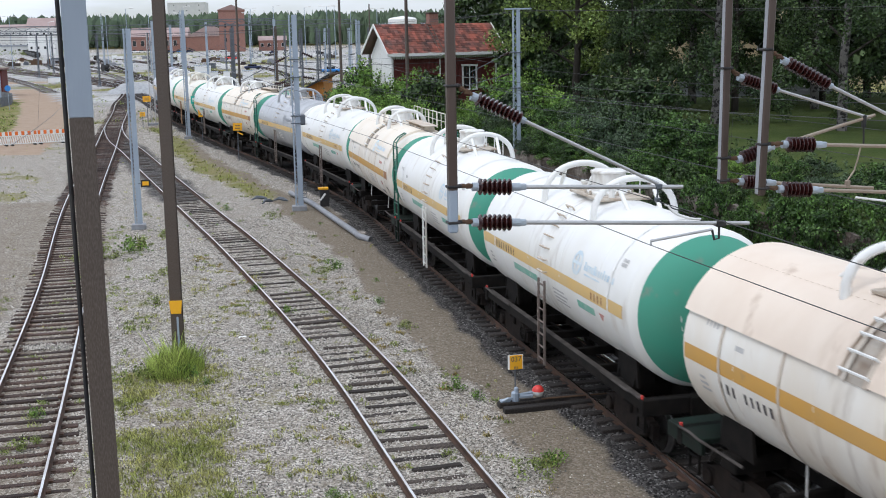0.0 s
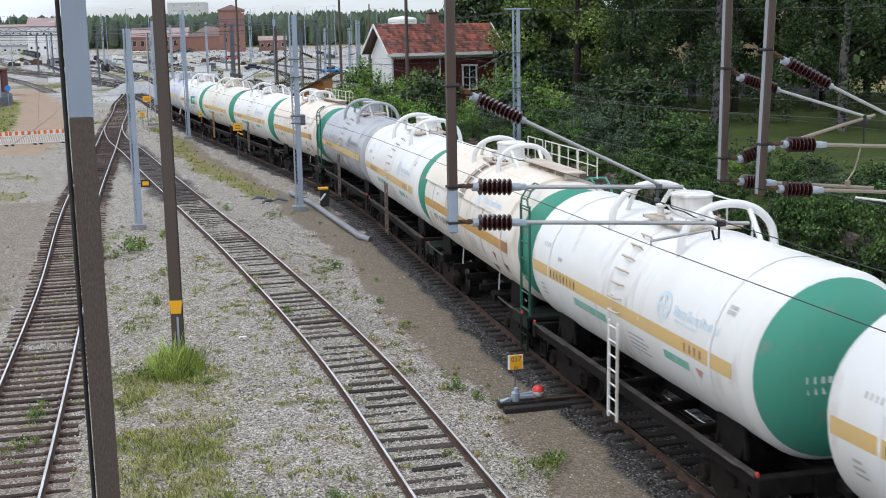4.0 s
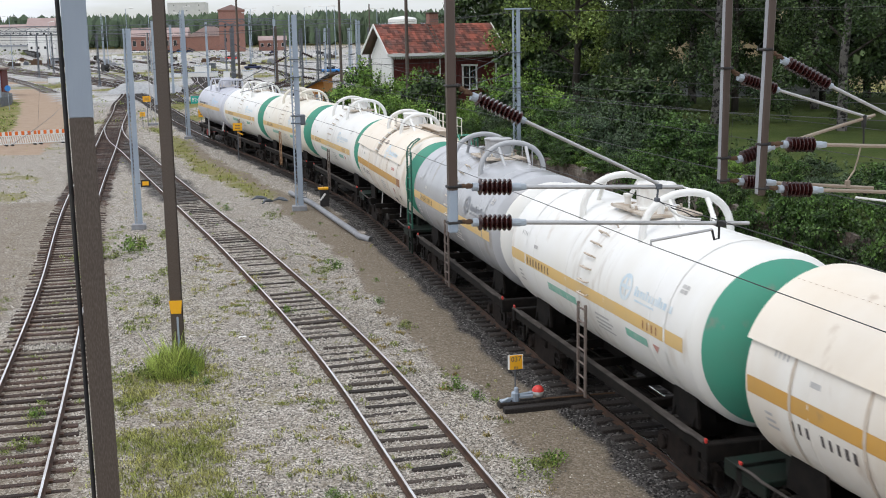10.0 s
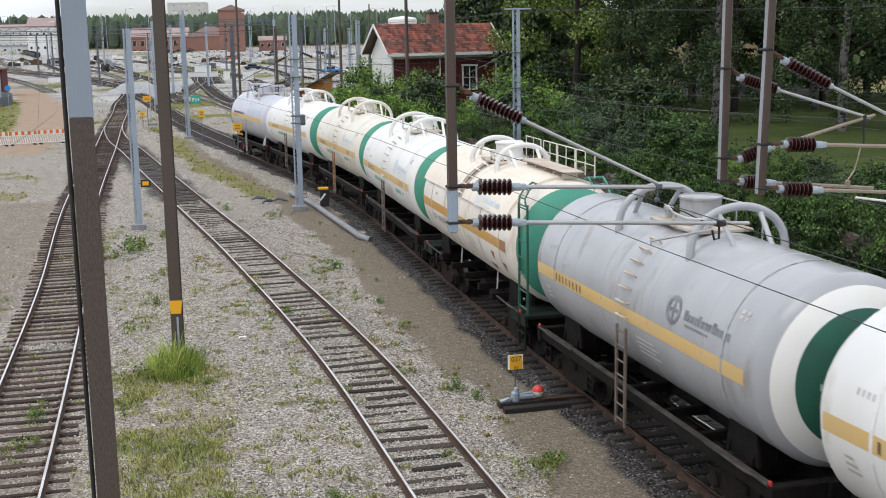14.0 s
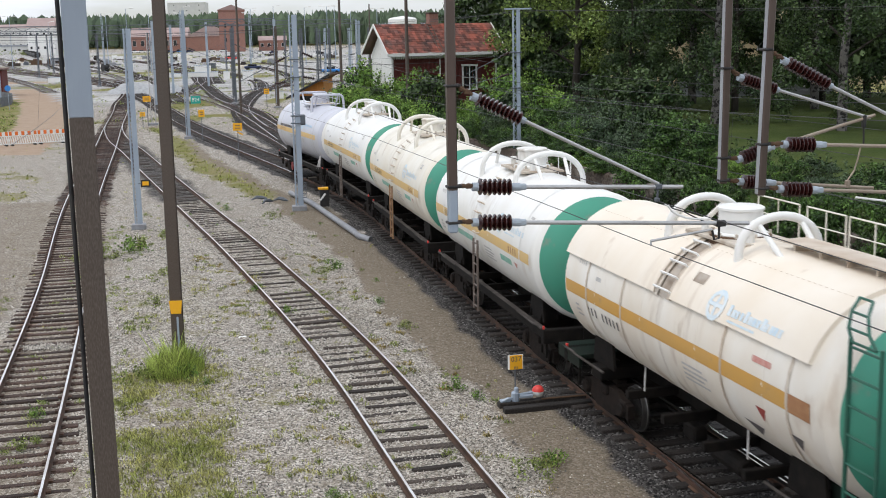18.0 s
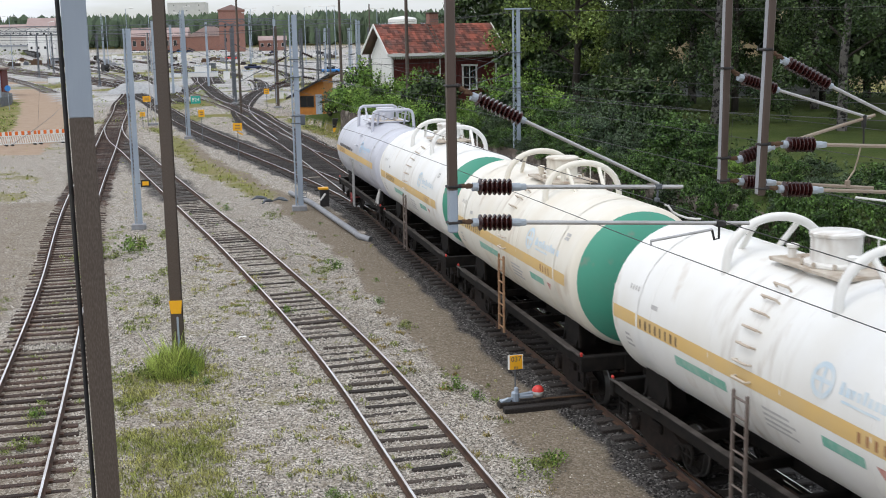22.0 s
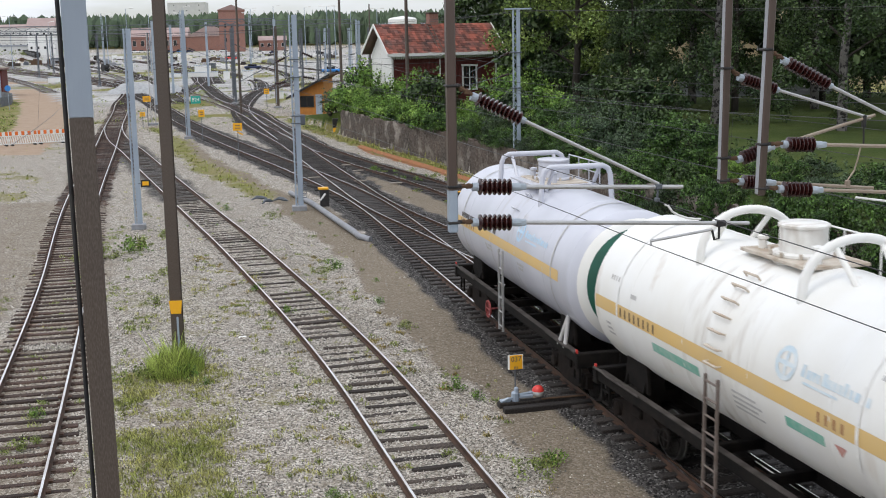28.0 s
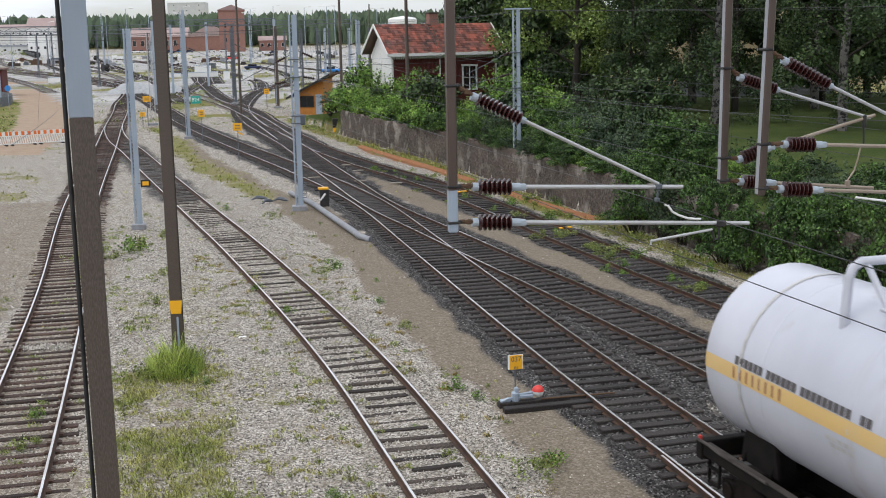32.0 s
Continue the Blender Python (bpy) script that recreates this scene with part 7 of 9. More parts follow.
    for k in range(9):
        f = (k + 0.5) / 9
        lad.tube([(4.35, -0.3 + f * (wd / 2 + 0.2), eave + 0.25 + f * (ridge - eave - 0.1)), (4.75, -0.3 + f * (wd / 2 + 0.2), eave + 0.25 + f * (ridge - eave - 0.1))], 0.025, 5)
    part("roof_ladder", lad, MAT["brown_steel"], root, "brown roof ladder")
    b = Geo()
    b.tube([(4.6, -0.5, eave), (4.6, 0.25, eave - 0.5), (4.6, 0.25, 0)], 0.06, 8)
    part("downpipe", b, MAT["white"], root, "white downpipe")


build_house()


def build_hut():
    root = thing("hut", "small ochre wooden trackside hut with brown felt roof", "hut", pose(-15.5, 127.2, 0, 0, 0, -6))
    w, d, zl, zr = 3.1, 5.0, 2.15, 3.75
    g = Geo()
    prof = [(0, 0), (w, 0), (w, zr), (0, zl)]
    n = 4
    g.add([(x, y, z) for y in (0, d) for x, z in prof], [tuple(range(n)), tuple(range(2 * n - 1, n - 1, -1))] + [(i, i + n, (i + 1) % n + n, (i + 1) % n) for i in range(n)])
    part("wall", g, MAT["ochre_wood"], root, "ochre painted boarding")
    for k in range(11):
        b = Geo()
        x = 0.1 + k * 0.29
        top = zl + (zr - zl) * x / w
        b.box((x, -0.015, top / 2), (0.05, 0.03, top - 0.1), 0.004)
        part("board_strip", b, MAT["ochre_wood"], root)
    slope = (zr - zl) / w
    x0, x1 = -0.9, w + 0.8
    z0, z1 = zl + slope * x0 + 0.06, zl + slope * x1 + 0.06
    g = Geo()
    vs = [(x0, -0.7, z0), (x1, -0.7, z1), (x1, d + 0.4, z1), (x0, d + 0.4, z0)]
    vs += [(x, y, z + 0.12) for x, y, z in vs]
    g.add(vs, [(3, 2, 1, 0), (4, 5, 6, 7), (0, 1, 5, 4), (1, 2, 6, 5), (2, 3, 7, 6), (3, 0, 4, 7)])
    rf = part("roof", g, MAT["hut_roof"], root, "brown felt roof slope")
    b = Geo()
    b.add([(x0, -0.73, z0 - 0.1), (x1, -0.73, z1 - 0.1), (x1, -0.73, z1 + 0.14), (x0, -0.73, z0 + 0.14), (x0, -0.7, z0 - 0.1), (x1, -0.7, z1 - 0.1), (x1, -0.7, z1 + 0.14), (x0, -0.7, z0 + 0.14)],
          [(0, 1, 2, 3), (7, 6, 5, 4), (0, 4, 5, 1), (3, 2, 6, 7)])
    part("fascia", b, MAT["black_iron"], rf, "dark fascia board")
    b = Geo()
    b.box((1.25, -0.03, 1.4), (1.5, 0.08, 1.2), 0.01)
    wf = part("window_frame", b, MAT["bark"], root, "dark window frame")
    for k in (-1, 1):
        b = Geo()
        b.box((1.25 + k * 0.35, -0.08, 1.4), (0.62, 0.03, 1.0))
        part("pane", b, MAT["glass"], wf)
    b = Geo()
    b.box((2.55, -0.04, 1.1), (0.7, 0.08, 2.1), 0.01)
    part("door", b, MAT["galv"], root, "pale door")


build_hut()


# ---- plants ----
def leaves(g, rng, centre, radii, count, size, shell=0.55, flat=0.0):
    """Scatters small kite-shaped leaves through the outer part of an ellipsoid; flat: the share that its underside lacks."""
    cx, cy, cz = centre
    for _ in range(count):
        while True:
            v = Vector((rng.gauss(0, 1), rng.gauss(0, 1), rng.gauss(0, 1)))
            if v.length > 1e-3:
                break
        v.normalize()
        if v.z < 0 and rng.random() < flat:
            v.z = -v.z
        f = (shell + (1 - shell) * rng.random() ** 0.6) * rng.uniform(0.86, 1.1)
        p = Vector((cx + v.x * radii[0] * f, cy + v.y * radii[1] * f, cz + v.z * radii[2] * f))
        d = (v + Vector((rng.gauss(0, 0.7), rng.gauss(0, 0.7), rng.gauss(0, 0.7) + 0.45))).normalized()
        t = d.cross(Vector((rng.gauss(0, 1), rng.gauss(0, 1), rng.gauss(0, 1)))).normalized()
        b = d.cross(t)
        s = size * rng.uniform(0.6, 1.35)
        k = len(g.v)
        q = p + t * s
        g.v += [tuple(p), tuple(p + t * (s * 0.5) + b * (s * 0.32) + d * (s * 0.06)), tuple(q), tuple(p + t * (s * 0.5) - b * (s * 0.32) + d * (s * 0.06))]
        g.f.append((k, k + 1, k + 2, k + 3))
        g.m.append(0)


def bush_mesh(seed, w, h, count, size, mat):
    rng = random.Random(seed)
    g = Geo()
    n = rng.randint(15, 19)
    stems = Geo()
    for k in range(n):
        a = rng.uniform(0, 6.28)
        r = w * 0.46 * rng.random() ** 0.6
        cz = h * (0.16 + 0.66 * rng.random()) * (1.06 - 0.35 * (2 * r / w) ** 2)
        c = (r * math.cos(a), r * math.sin(a), cz)
        q = rng.uniform(0.75, 1.3)
        rad = (w * 0.155 * q, w * 0.155 * q, h * 0.115 * q)
        leaves(g, rng, c, rad, int(count * 0.88 / n), size, 0.6, 0.7)
        stems.tube([(c[0] * 0.15, c[1] * 0.15, -0.3), (c[0] * 0.5, c[1] * 0.5, cz * 0.55), (c[0], c[1], cz)], 0.03, 5, radii=[0.04, 0.03, 0.012])
    # sprays at the top make an uneven outline
    for k in range(n):
        a, r = rng.uniform(0, 6.28), w * 0.5 * rng.random()
        z = h * rng.uniform(0.55, 1.02)
        leaves(g, rng, (r * math.cos(a), r * math.sin(a), z), (w * 0.07, w * 0.07, h * 0.10), count // (n * 10), size, 0.1)
    leaves(g, rng, (0, 0, h * 0.28), (w * 0.40, w * 0.40, h * 0.24), count // 7, size, 0.5)
    return g.mesh("foliage", mat), stems.mesh("stemwork", MAT["bark"])


BUSH = [bush_mesh(1, 3.2, 3.0, 2100, 0.20, MAT["leaf_sunlit"]), bush_mesh(2, 3.6, 3.4, 2300, 0.19, MAT["leaf_sunlit"]), bush_mesh(3, 3.0, 2.6, 1250, 0.17, MAT["leaf_grey"]),
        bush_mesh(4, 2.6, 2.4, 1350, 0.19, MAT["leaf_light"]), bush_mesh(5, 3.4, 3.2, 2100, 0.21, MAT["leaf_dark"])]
BUSH_LABELS = ["dense green shrub on the terrace above the wall", "broad green shrub on the terrace above the wall", "grey-green willow shrub above the wall", "light green young shrub above the wall", "dark green shrub on the shaded terrace"]


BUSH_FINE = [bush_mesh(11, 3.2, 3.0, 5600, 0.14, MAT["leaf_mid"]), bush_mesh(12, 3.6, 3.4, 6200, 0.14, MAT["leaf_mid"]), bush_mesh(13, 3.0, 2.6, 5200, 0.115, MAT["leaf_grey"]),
             bush_mesh(14, 2.6, 2.4, 4600, 0.12, MAT["leaf_light"]), bush_mesh(15, 3.4, 3.2, 5600, 0.145, MAT["leaf_dark"])]


def bush(x, y, kind, s, sz=None, z=None, fine=False):
    f, st = (BUSH_FINE if fine else BUSH)[kind]
    rng = random.Random(int(x * 37 + y * 91))
    zz = float(bank_height(x, y)) if z is None else z
    root = thing("shrub", BUSH_LABELS[kind], "shrub", pose(x, y, zz, 0, 0, rng.uniform(0, 360)) @ Matrix.Diagonal((s, s, sz or s, 1)), group="shrubs along the stone wall")
    part("foliage", f, None, root)
    part("stemwork", st, None, root)


rb = random.Random(5)
wall_len = float(np.hypot(*np.diff(WALL_LINE, axis=0).T).sum())
s_at = 21.5
while s_at < 125:
    p, d = wall_frame(s_at)
    nb = np.array([-d[1], d[0]])
    yy = p[1]
    if yy > 104:
        s_at += 1.5
        continue
    tall = 1.0 if yy > 84 else (1.08 if yy > 70 else (0.92 if yy > 52 else 0.72))
    for row, off in enumerate((0.75, 2.9, 5.2)):
        if row == 2 and yy < 60 and rb.random() < 0.6:
            continue
        q = p + nb * (off + rb.uniform(-0.4, 0.5)) + d * rb.uniform(-0.6, 0.6)
        kind = rb.choices((0, 1, 2, 3, 4), (4, 4, 2.4 if yy < 75 else 0.6, 1.8 if yy < 66 else 4.5, 2 if yy < 66 else 0.8))[0]
        sc = tall * rb.uniform(0.72, 1.05) * (0.62 if row == 0 else (1.0 if row == 1 else 0.95))
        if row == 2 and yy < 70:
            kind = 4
        if 0.2 < q[0] < 3.6 and 78 < q[1] < 97:
            sc *= 0.55
        elif q[0] < 0.2 and 80 < q[1] < 98:
            sc *= 1.2
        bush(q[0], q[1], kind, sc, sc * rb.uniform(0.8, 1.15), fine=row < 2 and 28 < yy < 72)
    s_at += 2.15 * rb.uniform(0.8, 1.2)
for x, y, k, s in ((-10.0, 107, 2, 0.75), (-10.4, 121, 2, 1.1), (-8.6, 117, 3, 1.2), (-7.2, 112, 0, 1.3), (-8.2, 106, 0, 1.2), (-6.9, 103, 1, 1.35), (-5.4, 101, 0, 1.1), (5.6, 95, 1, 1.0), (7.5, 94, 0, 1.1), (9.2, 92, 4, 1.3), (-6.6, 108, 4, 1.3),
                   (7.2, 86, 0, 1.0), (9.8, 80, 2, 1.1), (12.5, 70, 4, 1.2), (11.2, 75, 4, 1.2), (9.5, 100, 4, 1.4), (12, 104, 4, 1.5)):
    bush(x, y, k, s)


# shrubs against the wall's near stretch and along its upper edge
s_at = 38.0
while s_at < 116:
    p, d = wall_frame(s_at)
    nb = np.array([-d[1], d[0]])
    if p[1] < 50:
        q = p + nb * rb.uniform(-0.75, -0.2)
        bush(q[0], q[1], rb.choices((0, 1, 2, 3, 4), (3, 3, 1.5, 0.1, 4))[0], rb.uniform(0.5, 0.72), rb.uniform(0.75, 1.0), z=rb.uniform(0.0, 0.3), fine=True)
    elif rb.random() < 0.75:
        # low growth that leans out over the edge of the wall
        q = p + nb * rb.uniform(0.2, 0.45)
        bush(q[0], q[1], rb.choices((0, 1, 2, 4), (3, 3, 1, 2))[0], rb.uniform(0.42, 0.62), rb.uniform(0.32, 0.5), fine=True)
    s_at += 1.5 * rb.uniform(0.8, 1.3)


def tree_meshes(seed, h, crown_r, low, count, size, leaf, bark, droop=0.0):
    rng = random.Random(seed)
    trunk = Geo()
    pts, x, y = [], 0.0, 0.0
    for k in range(9):
        pts.append((x, y, h * 0.9 * k / 8))
        x += rng.uniform(-0.18, 0.18)
        y += rng.uniform(-0.18, 0.18)
    trunk.tube(pts, 0.2, 9, radii=[0.30 * (1 - 0.85 * k / 8) for k in range(9)])
    limbs, crown = Geo(), Geo()
    n = 17
    for k in range(n):
        f = low + (0.97 - low) * (k / (n - 1)) ** 0.9
        z0 = h * f
        i = min(8, int(f / 0.9 * 8))
        a = k * 2.4 + rng.uniform(-0.4, 0.4)
        reach = crown_r * (1.0 - 0.75 * max(0.0, (f - low - 0.2)) / (1 - low)) * rng.uniform(0.7, 1.1)
        e = (pts[i][0] + reach * math.cos(a), pts[i][1] + reach * math.sin(a), z0 + reach * (0.35 - droop))
        mid = (pts[i][0] + reach * 0.5 * math.cos(a), pts[i][1] + reach * 0.5 * math.sin(a), z0 + reach * 0.32)
        limbs.tube([(pts[i][0], pts[i][1], z0), mid, e], 0.05, 5, radii=[0.09, 0.05, 0.015])
        for c, sc in ((e, 1.0), (mid, 0.85), ((0.5 * (mid[0] + e[0]), 0.5 * (mid[1] + e[1]), 0.5 * (mid[2] + e[2])), 1.0)):
            r = crown_r * rng.uniform(0.2, 0.34) * sc
            leaves(crown, rng, c, (r, r, r * rng.uniform(0.6, 0.9)), count // (n * 3), size, 0.3)
        for t in range(3):
            b = a + rng.uniform(-0.8, 0.8)
            rr = reach * rng.uniform(0.5, 1.1)
            q = (pts[i][0] + rr * math.cos(b), pts[i][1] + rr * math.sin(b), e[2] - rng.uniform(0.2, 0.9) * (1 + 2.5 * droop))
            leaves(crown, rng, q, (0.5, 0.5, 0.55 + 1.2 * droop), count // (n * 9), size, 0.1)
    return trunk.mesh("trunk", bark, True), limbs.mesh("branchwork", MAT["bark"], True), crown.mesh("crown", leaf)


TREES = [(tree_meshes(1, 17, 5.2, 0.12, 17000, 0.225, MAT["leaf_tree"], MAT["bark"]), "large leafy green maple behind the shrubs"),
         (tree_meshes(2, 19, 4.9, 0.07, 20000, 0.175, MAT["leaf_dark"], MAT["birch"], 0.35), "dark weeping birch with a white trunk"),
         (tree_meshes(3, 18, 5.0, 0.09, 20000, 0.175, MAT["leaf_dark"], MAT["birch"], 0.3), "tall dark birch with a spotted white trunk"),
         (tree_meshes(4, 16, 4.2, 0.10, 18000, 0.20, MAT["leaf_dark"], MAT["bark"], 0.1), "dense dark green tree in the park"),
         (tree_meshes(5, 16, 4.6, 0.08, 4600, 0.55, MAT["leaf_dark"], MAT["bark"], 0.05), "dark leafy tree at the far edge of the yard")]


def tree(x, y, k, s, turn):
    (tr, li, cr), lb = TREES[k]
    root = thing("tree", lb, "tree", pose(x, y, float(bank_height(x, y)) - 0.1, 0, 0, turn) @ Matrix.Diagonal((s, s, s, 1)), group="trees on the terrace")
    part("trunk", tr, None, root)
    part("branchwork", li, None, root)
    part("crown", cr, None, root)


for x, y, k, s, a in ((24.6, 90, 3, 1.0, 33), (20.6, 83, 3, 0.9, 200), (34.5, 96, 1, 1.05, 120), (29.5, 92, 3, 1.1, 260), (9.5, 101, 0, 1.1, 75), (14.6, 84, 1, 0.95, 170), (10.2, 88, 0, 1.05, 20), (16.8, 72.5, 1, 1.0, 0), (22.4, 66, 2, 1.0, 70), (14.4, 95, 0, 1.1, 130), (19.5, 92, 1, 1.15, 210), (26.5, 84, 2, 1.1, 300), (31, 78, 1, 1.0, 40), (28.5, 66, 3, 1.0, 100),
                      (7.4, 113, 0, 0.95, 50), (4.6, 123, 0, 0.9, 0), (8.0, 128, 3, 1.1, 200), (9.0, 120, 0, 1.1, 280), (36, 92, 3, 1.2, 10), (33, 108, 2, 1.2, 90), (24, 112, 3, 1.3, 160), (17, 116, 1, 1.2, 250),
                      (41, 84, 1, 1.1, 330), (12.8, 80, 3, 0.62, 15), (26, 55, 3, 0.9, 77), (31, 48, 1, 0.95, 140), (46, 104, 0, 1.3, 0)):
    tree(x, y, k if y < 90 and x < 30 else (4 if k == 3 or y > 100 or x > 30 else k), s, a)

# ---- buildings behind the trees ----


def block(name, x, y, z, w, d, h, turn, wall, roof, label, cat, cols, rows, pitch=0.0, win=(1.1, 1.3), glass=True):
    root = thing(name, label, cat, pose(x, y, z, 0, 0, turn))
    g = Geo()
    g.box((0, 0, h / 2), (w, d, h), 0.02)
    part("wall", g, wall, root)
    g = Geo()
    if pitch:
        g.add([(-w / 2 - 0.4, -d / 2 - 0.4, h), (w / 2 + 0.4, -d / 2 - 0.4, h), (w / 2 + 0.4, d / 2 + 0.4, h), (-w / 2 - 0.4, d / 2 + 0.4, h), (-w / 2 - 0.4, 0, h + pitch), (w / 2 + 0.4, 0, h + pitch)],
              [(0, 1, 5, 4), (2, 3, 4, 5), (0, 4, 3), (1, 2, 5), (3, 2, 1, 0)])
    else:
        g.box((0, 0, h + 0.15), (w + 0.5, d + 0.5, 0.3), 0.03)
    part("roof", g, roof, root)
    for r in range(rows):
        for c in range(cols):
            fx, fz = -w / 2 + w * (c + 0.5) / cols, h * (r + 0.55) / rows
            b = Geo()
            b.box((fx, -d / 2 - 0.01, fz), (win[0] + 0.2, 0.08, win[1] + 0.2), 0.01)
            wf = part("window", b, MAT["white"], root)
            b = Geo()
            b.box((fx, -d / 2 - 0.05, fz), (win[0], 0.03, win[1]))
            part("pane", b, MAT["glass"], wf)
    return root


block("apartment_house", 37, 128, 2.4, 26, 11, 8.5, 8, MAT["yellow_wall"], MAT["brick_roof"], "pale yellow rendered apartment house behind trees", "house", 8, 3, 2.2)
block("garage", 27.5, 104, 2.4, 12, 5, 2.6, 6, MAT["grey_wall"], MAT["hut_roof"], "low grey garage on the lawn behind the trees", "garage", 3, 1, 0.0, (1.6, 0.8))
g = Geo()
g.box((0, 0, 0.02), (9, 3.2, 0.05), 0.01)
single("park_path", g, MAT["rubble"], "grey asphalt path on the park terrace", "path", pose(12.5, 113, 2.66, 0, 0, 12), kind="structure")


# ---- the yard's far side ----
block("engine_shed", -172, 742, 0, 34, 24, 8.6, 6, MAT["brick"], MAT["brick_roof"], "long red brick engine shed at the yard", "engine shed", 7, 1, 5.6, (1.9, 3.2))
block("engine_shed", -136, 716, 0, 30, 27, 8.4, 99, MAT["brick"], MAT["brick_roof"], "red brick workshop with a gable end", "workshop", 5, 1, 7.0, (1.7, 3.2))
block("engine_shed", -93, 668, 0, 15, 12, 5.6, 8, MAT["brick"], MAT["brick_roof"], "low red brick annex beside the water tower", "workshop", 4, 1, 2.4, (1.4, 1.8))
tw = thing("water_tower", "square red brick water tower with a low hipped roof", "water tower", pose(-112, 650, 0, 0, 0, 8) @ Matrix.Diagonal((1.1, 1.1, 1.06, 1)))
g = Geo()
g.box((0, 0, 10.4), (12.2, 12.2, 20.8), 0.1)
part("wall", g, MAT["brick"], tw)
g = Geo()
g.box((0, 0, 20.5), (12.9, 12.9, 0.7), 0.1)
part("cornice", g, MAT["brick"], tw)
g = Geo()
g.add([(-6.7, -6.7, 20.85), (6.7, -6.7, 20.85), (6.7, 6.7, 20.85), (-6.7, 6.7, 20.85), (0, 0, 23.6)], [(0, 1, 4), (1, 2, 4), (2, 3, 4), (3, 0, 4), (3, 2, 1, 0)])
part("roof", g, MAT["hut_roof"], tw)
for z in (6, 13):
    for x in (-3, 0, 3):
        g = Geo()
        g.box((x, -6.13, z), (0.9, 0.1, 1.8))
        part("window", g, MAT["glass"], tw)
block("factory", -264, 1270, 0, 39, 26, 43, 4, MAT["pale_wall"], MAT["pale_wall"], "tall pale factory block beyond the forest edge", "factory", 3, 8, 0.0, (1.0, 1.0))
block("villa", -211, 640, 0, 14, 11, 14.5, 5, MAT["white"], MAT["brick_roof"], "white house with mauve roof at the yard end", "house", 4, 2, 5)
block("depot", -300, 860, 0, 66, 18, 16.5, 4, MAT["pale_wall"], MAT["brick_roof"], "long pale depot with a low roof", "depot", 14, 2, 2.6)
block("depot", -236, 700, 0, 40, 10, 4.6, 4, MAT["pale_wall"], MAT["galv_dark"], "pale low depot behind the yard tracks", "depot", 5, 1, 0.8, (1.6, 1.0))
g = Geo()
g.lathe([(0, 3.0), (11.2, 3.0), (11.5, 2.6), (11.9, 0.0)], 28, "Z")
single("storage_tank", g, MAT["white"], "white cylindrical storage tank behind the house", "storage tank", pose(-7.6, 250, 0), smooth=True)
for k, (x, y) in enumerate(((-10.5, 236), (-3.5, 240), (-12, 242))):
    g = Geo()
    g.tube([(0, 0, 0), (0, 0, 10.4)], 0.1, 6)
    g.tube([(-1.5, 0, 9.8), (1.5, 0, 9.8)], 0.08, 6)
    g.box((0.8, 0, 10.1), (1.0, 0.5, 0.4), 0.05)
    single("flood_lamp", g, MAT["galv"], "grey floodlight mast by the storage tank", "lamp", pose(x, y, 0))


def far_forest():
    """Irregular conifers and birches along the horizon, joined."""
    rng = random.Random(21)
    g = Geo()
    for _ in range(4200):
        x = rng.uniform(-560, 240)
        y = rng.uniform(900, 1180) - abs(x + 100) * 0.05
        h = rng.uniform(17, 26) * (1.0 if y < 1000 else 1.15)
        leafy = rng.random() < 0.45
        r = h * (rng.uniform(0.14, 0.22) if leafy else rng.uniform(0.08, 0.13))
        n, k0 = 5, len(g.v)
        levels = [(0.15, 0.7), (0.45, 1.0), (0.78, 0.85)] if leafy else [(0.1, 1.0), (0.42, 0.8), (0.75, 0.4)]
        for f, w in levels:
            for k in range(n):
                a = 6.283 * k / n + rng.uniform(-0.4, 0.4)
                rr = r * w * rng.uniform(0.6, 1.4)
                g.v.append((x + rr * math.cos(a), y + rr * math.sin(a), h * (f + rng.uniform(-0.08, 0.08))))
        g.v.append((x + rng.uniform(-0.5, 0.5), y, h))
        top = len(g.v) - 1
        for i in range(2):
            for k in range(n):
                a, b = k0 + i * n + k, k0 + i * n + (k + 1) % n
                g.f.append((a, b, b + n, a + n))
        for k in range(n):
            g.f.append((k0 + 2 * n + k, k0 + 2 * n + (k + 1) % n, top))
    g.m = [0] * len(g.f)
    ob = part("far_forest", g, MAT["pine"])
    tagged(ob, "distant mixed forest along the horizon", "forest", kind="stuff")


far_forest()
# nearer trees at the yard's edge
for x, y, k, s in ((-250, 560, 3, 1.0), (-268, 600, 0, 1.1), (-212, 680, 3, 1.1), (5, 430, 0, 1.2), (12, 300, 3, 1.2), (4, 250, 0, 1.1), (10, 200, 3, 1.1),
                   (8, 160, 0, 1.0), (-290, 520, 3, 0.9)):
    tree(x, y, 4 if y > 150 else k, s, x * 7)


def small_car(x, y, turn, paint, label):
    root = thing("car", label, "car", pose(x, y, 0, 0, 0, turn), group="cars parked by the engine shed")
    g = Geo()
    g.box((0, 0, 0.62), (4.2, 1.7, 0.62), 0.16)
    part("body", g, paint, root)
    g = Geo()
    g.box((-0.15, 0, 1.18), (2.3, 1.5, 0.55), 0.2)
    part("cabin", g, MAT["glass"], root)
    for wx in (-1.3, 1.3):
        for wy in (-0.8, 0.8):
            g = Geo()
            g.lathe([(-0.1, 0.0), (-0.1, 0.32), (0.1, 0.32), (0.1, 0.0)], 14, "Y", (wx, wy, 0.32))
            part("wheel", g, MAT["black_iron"], root)


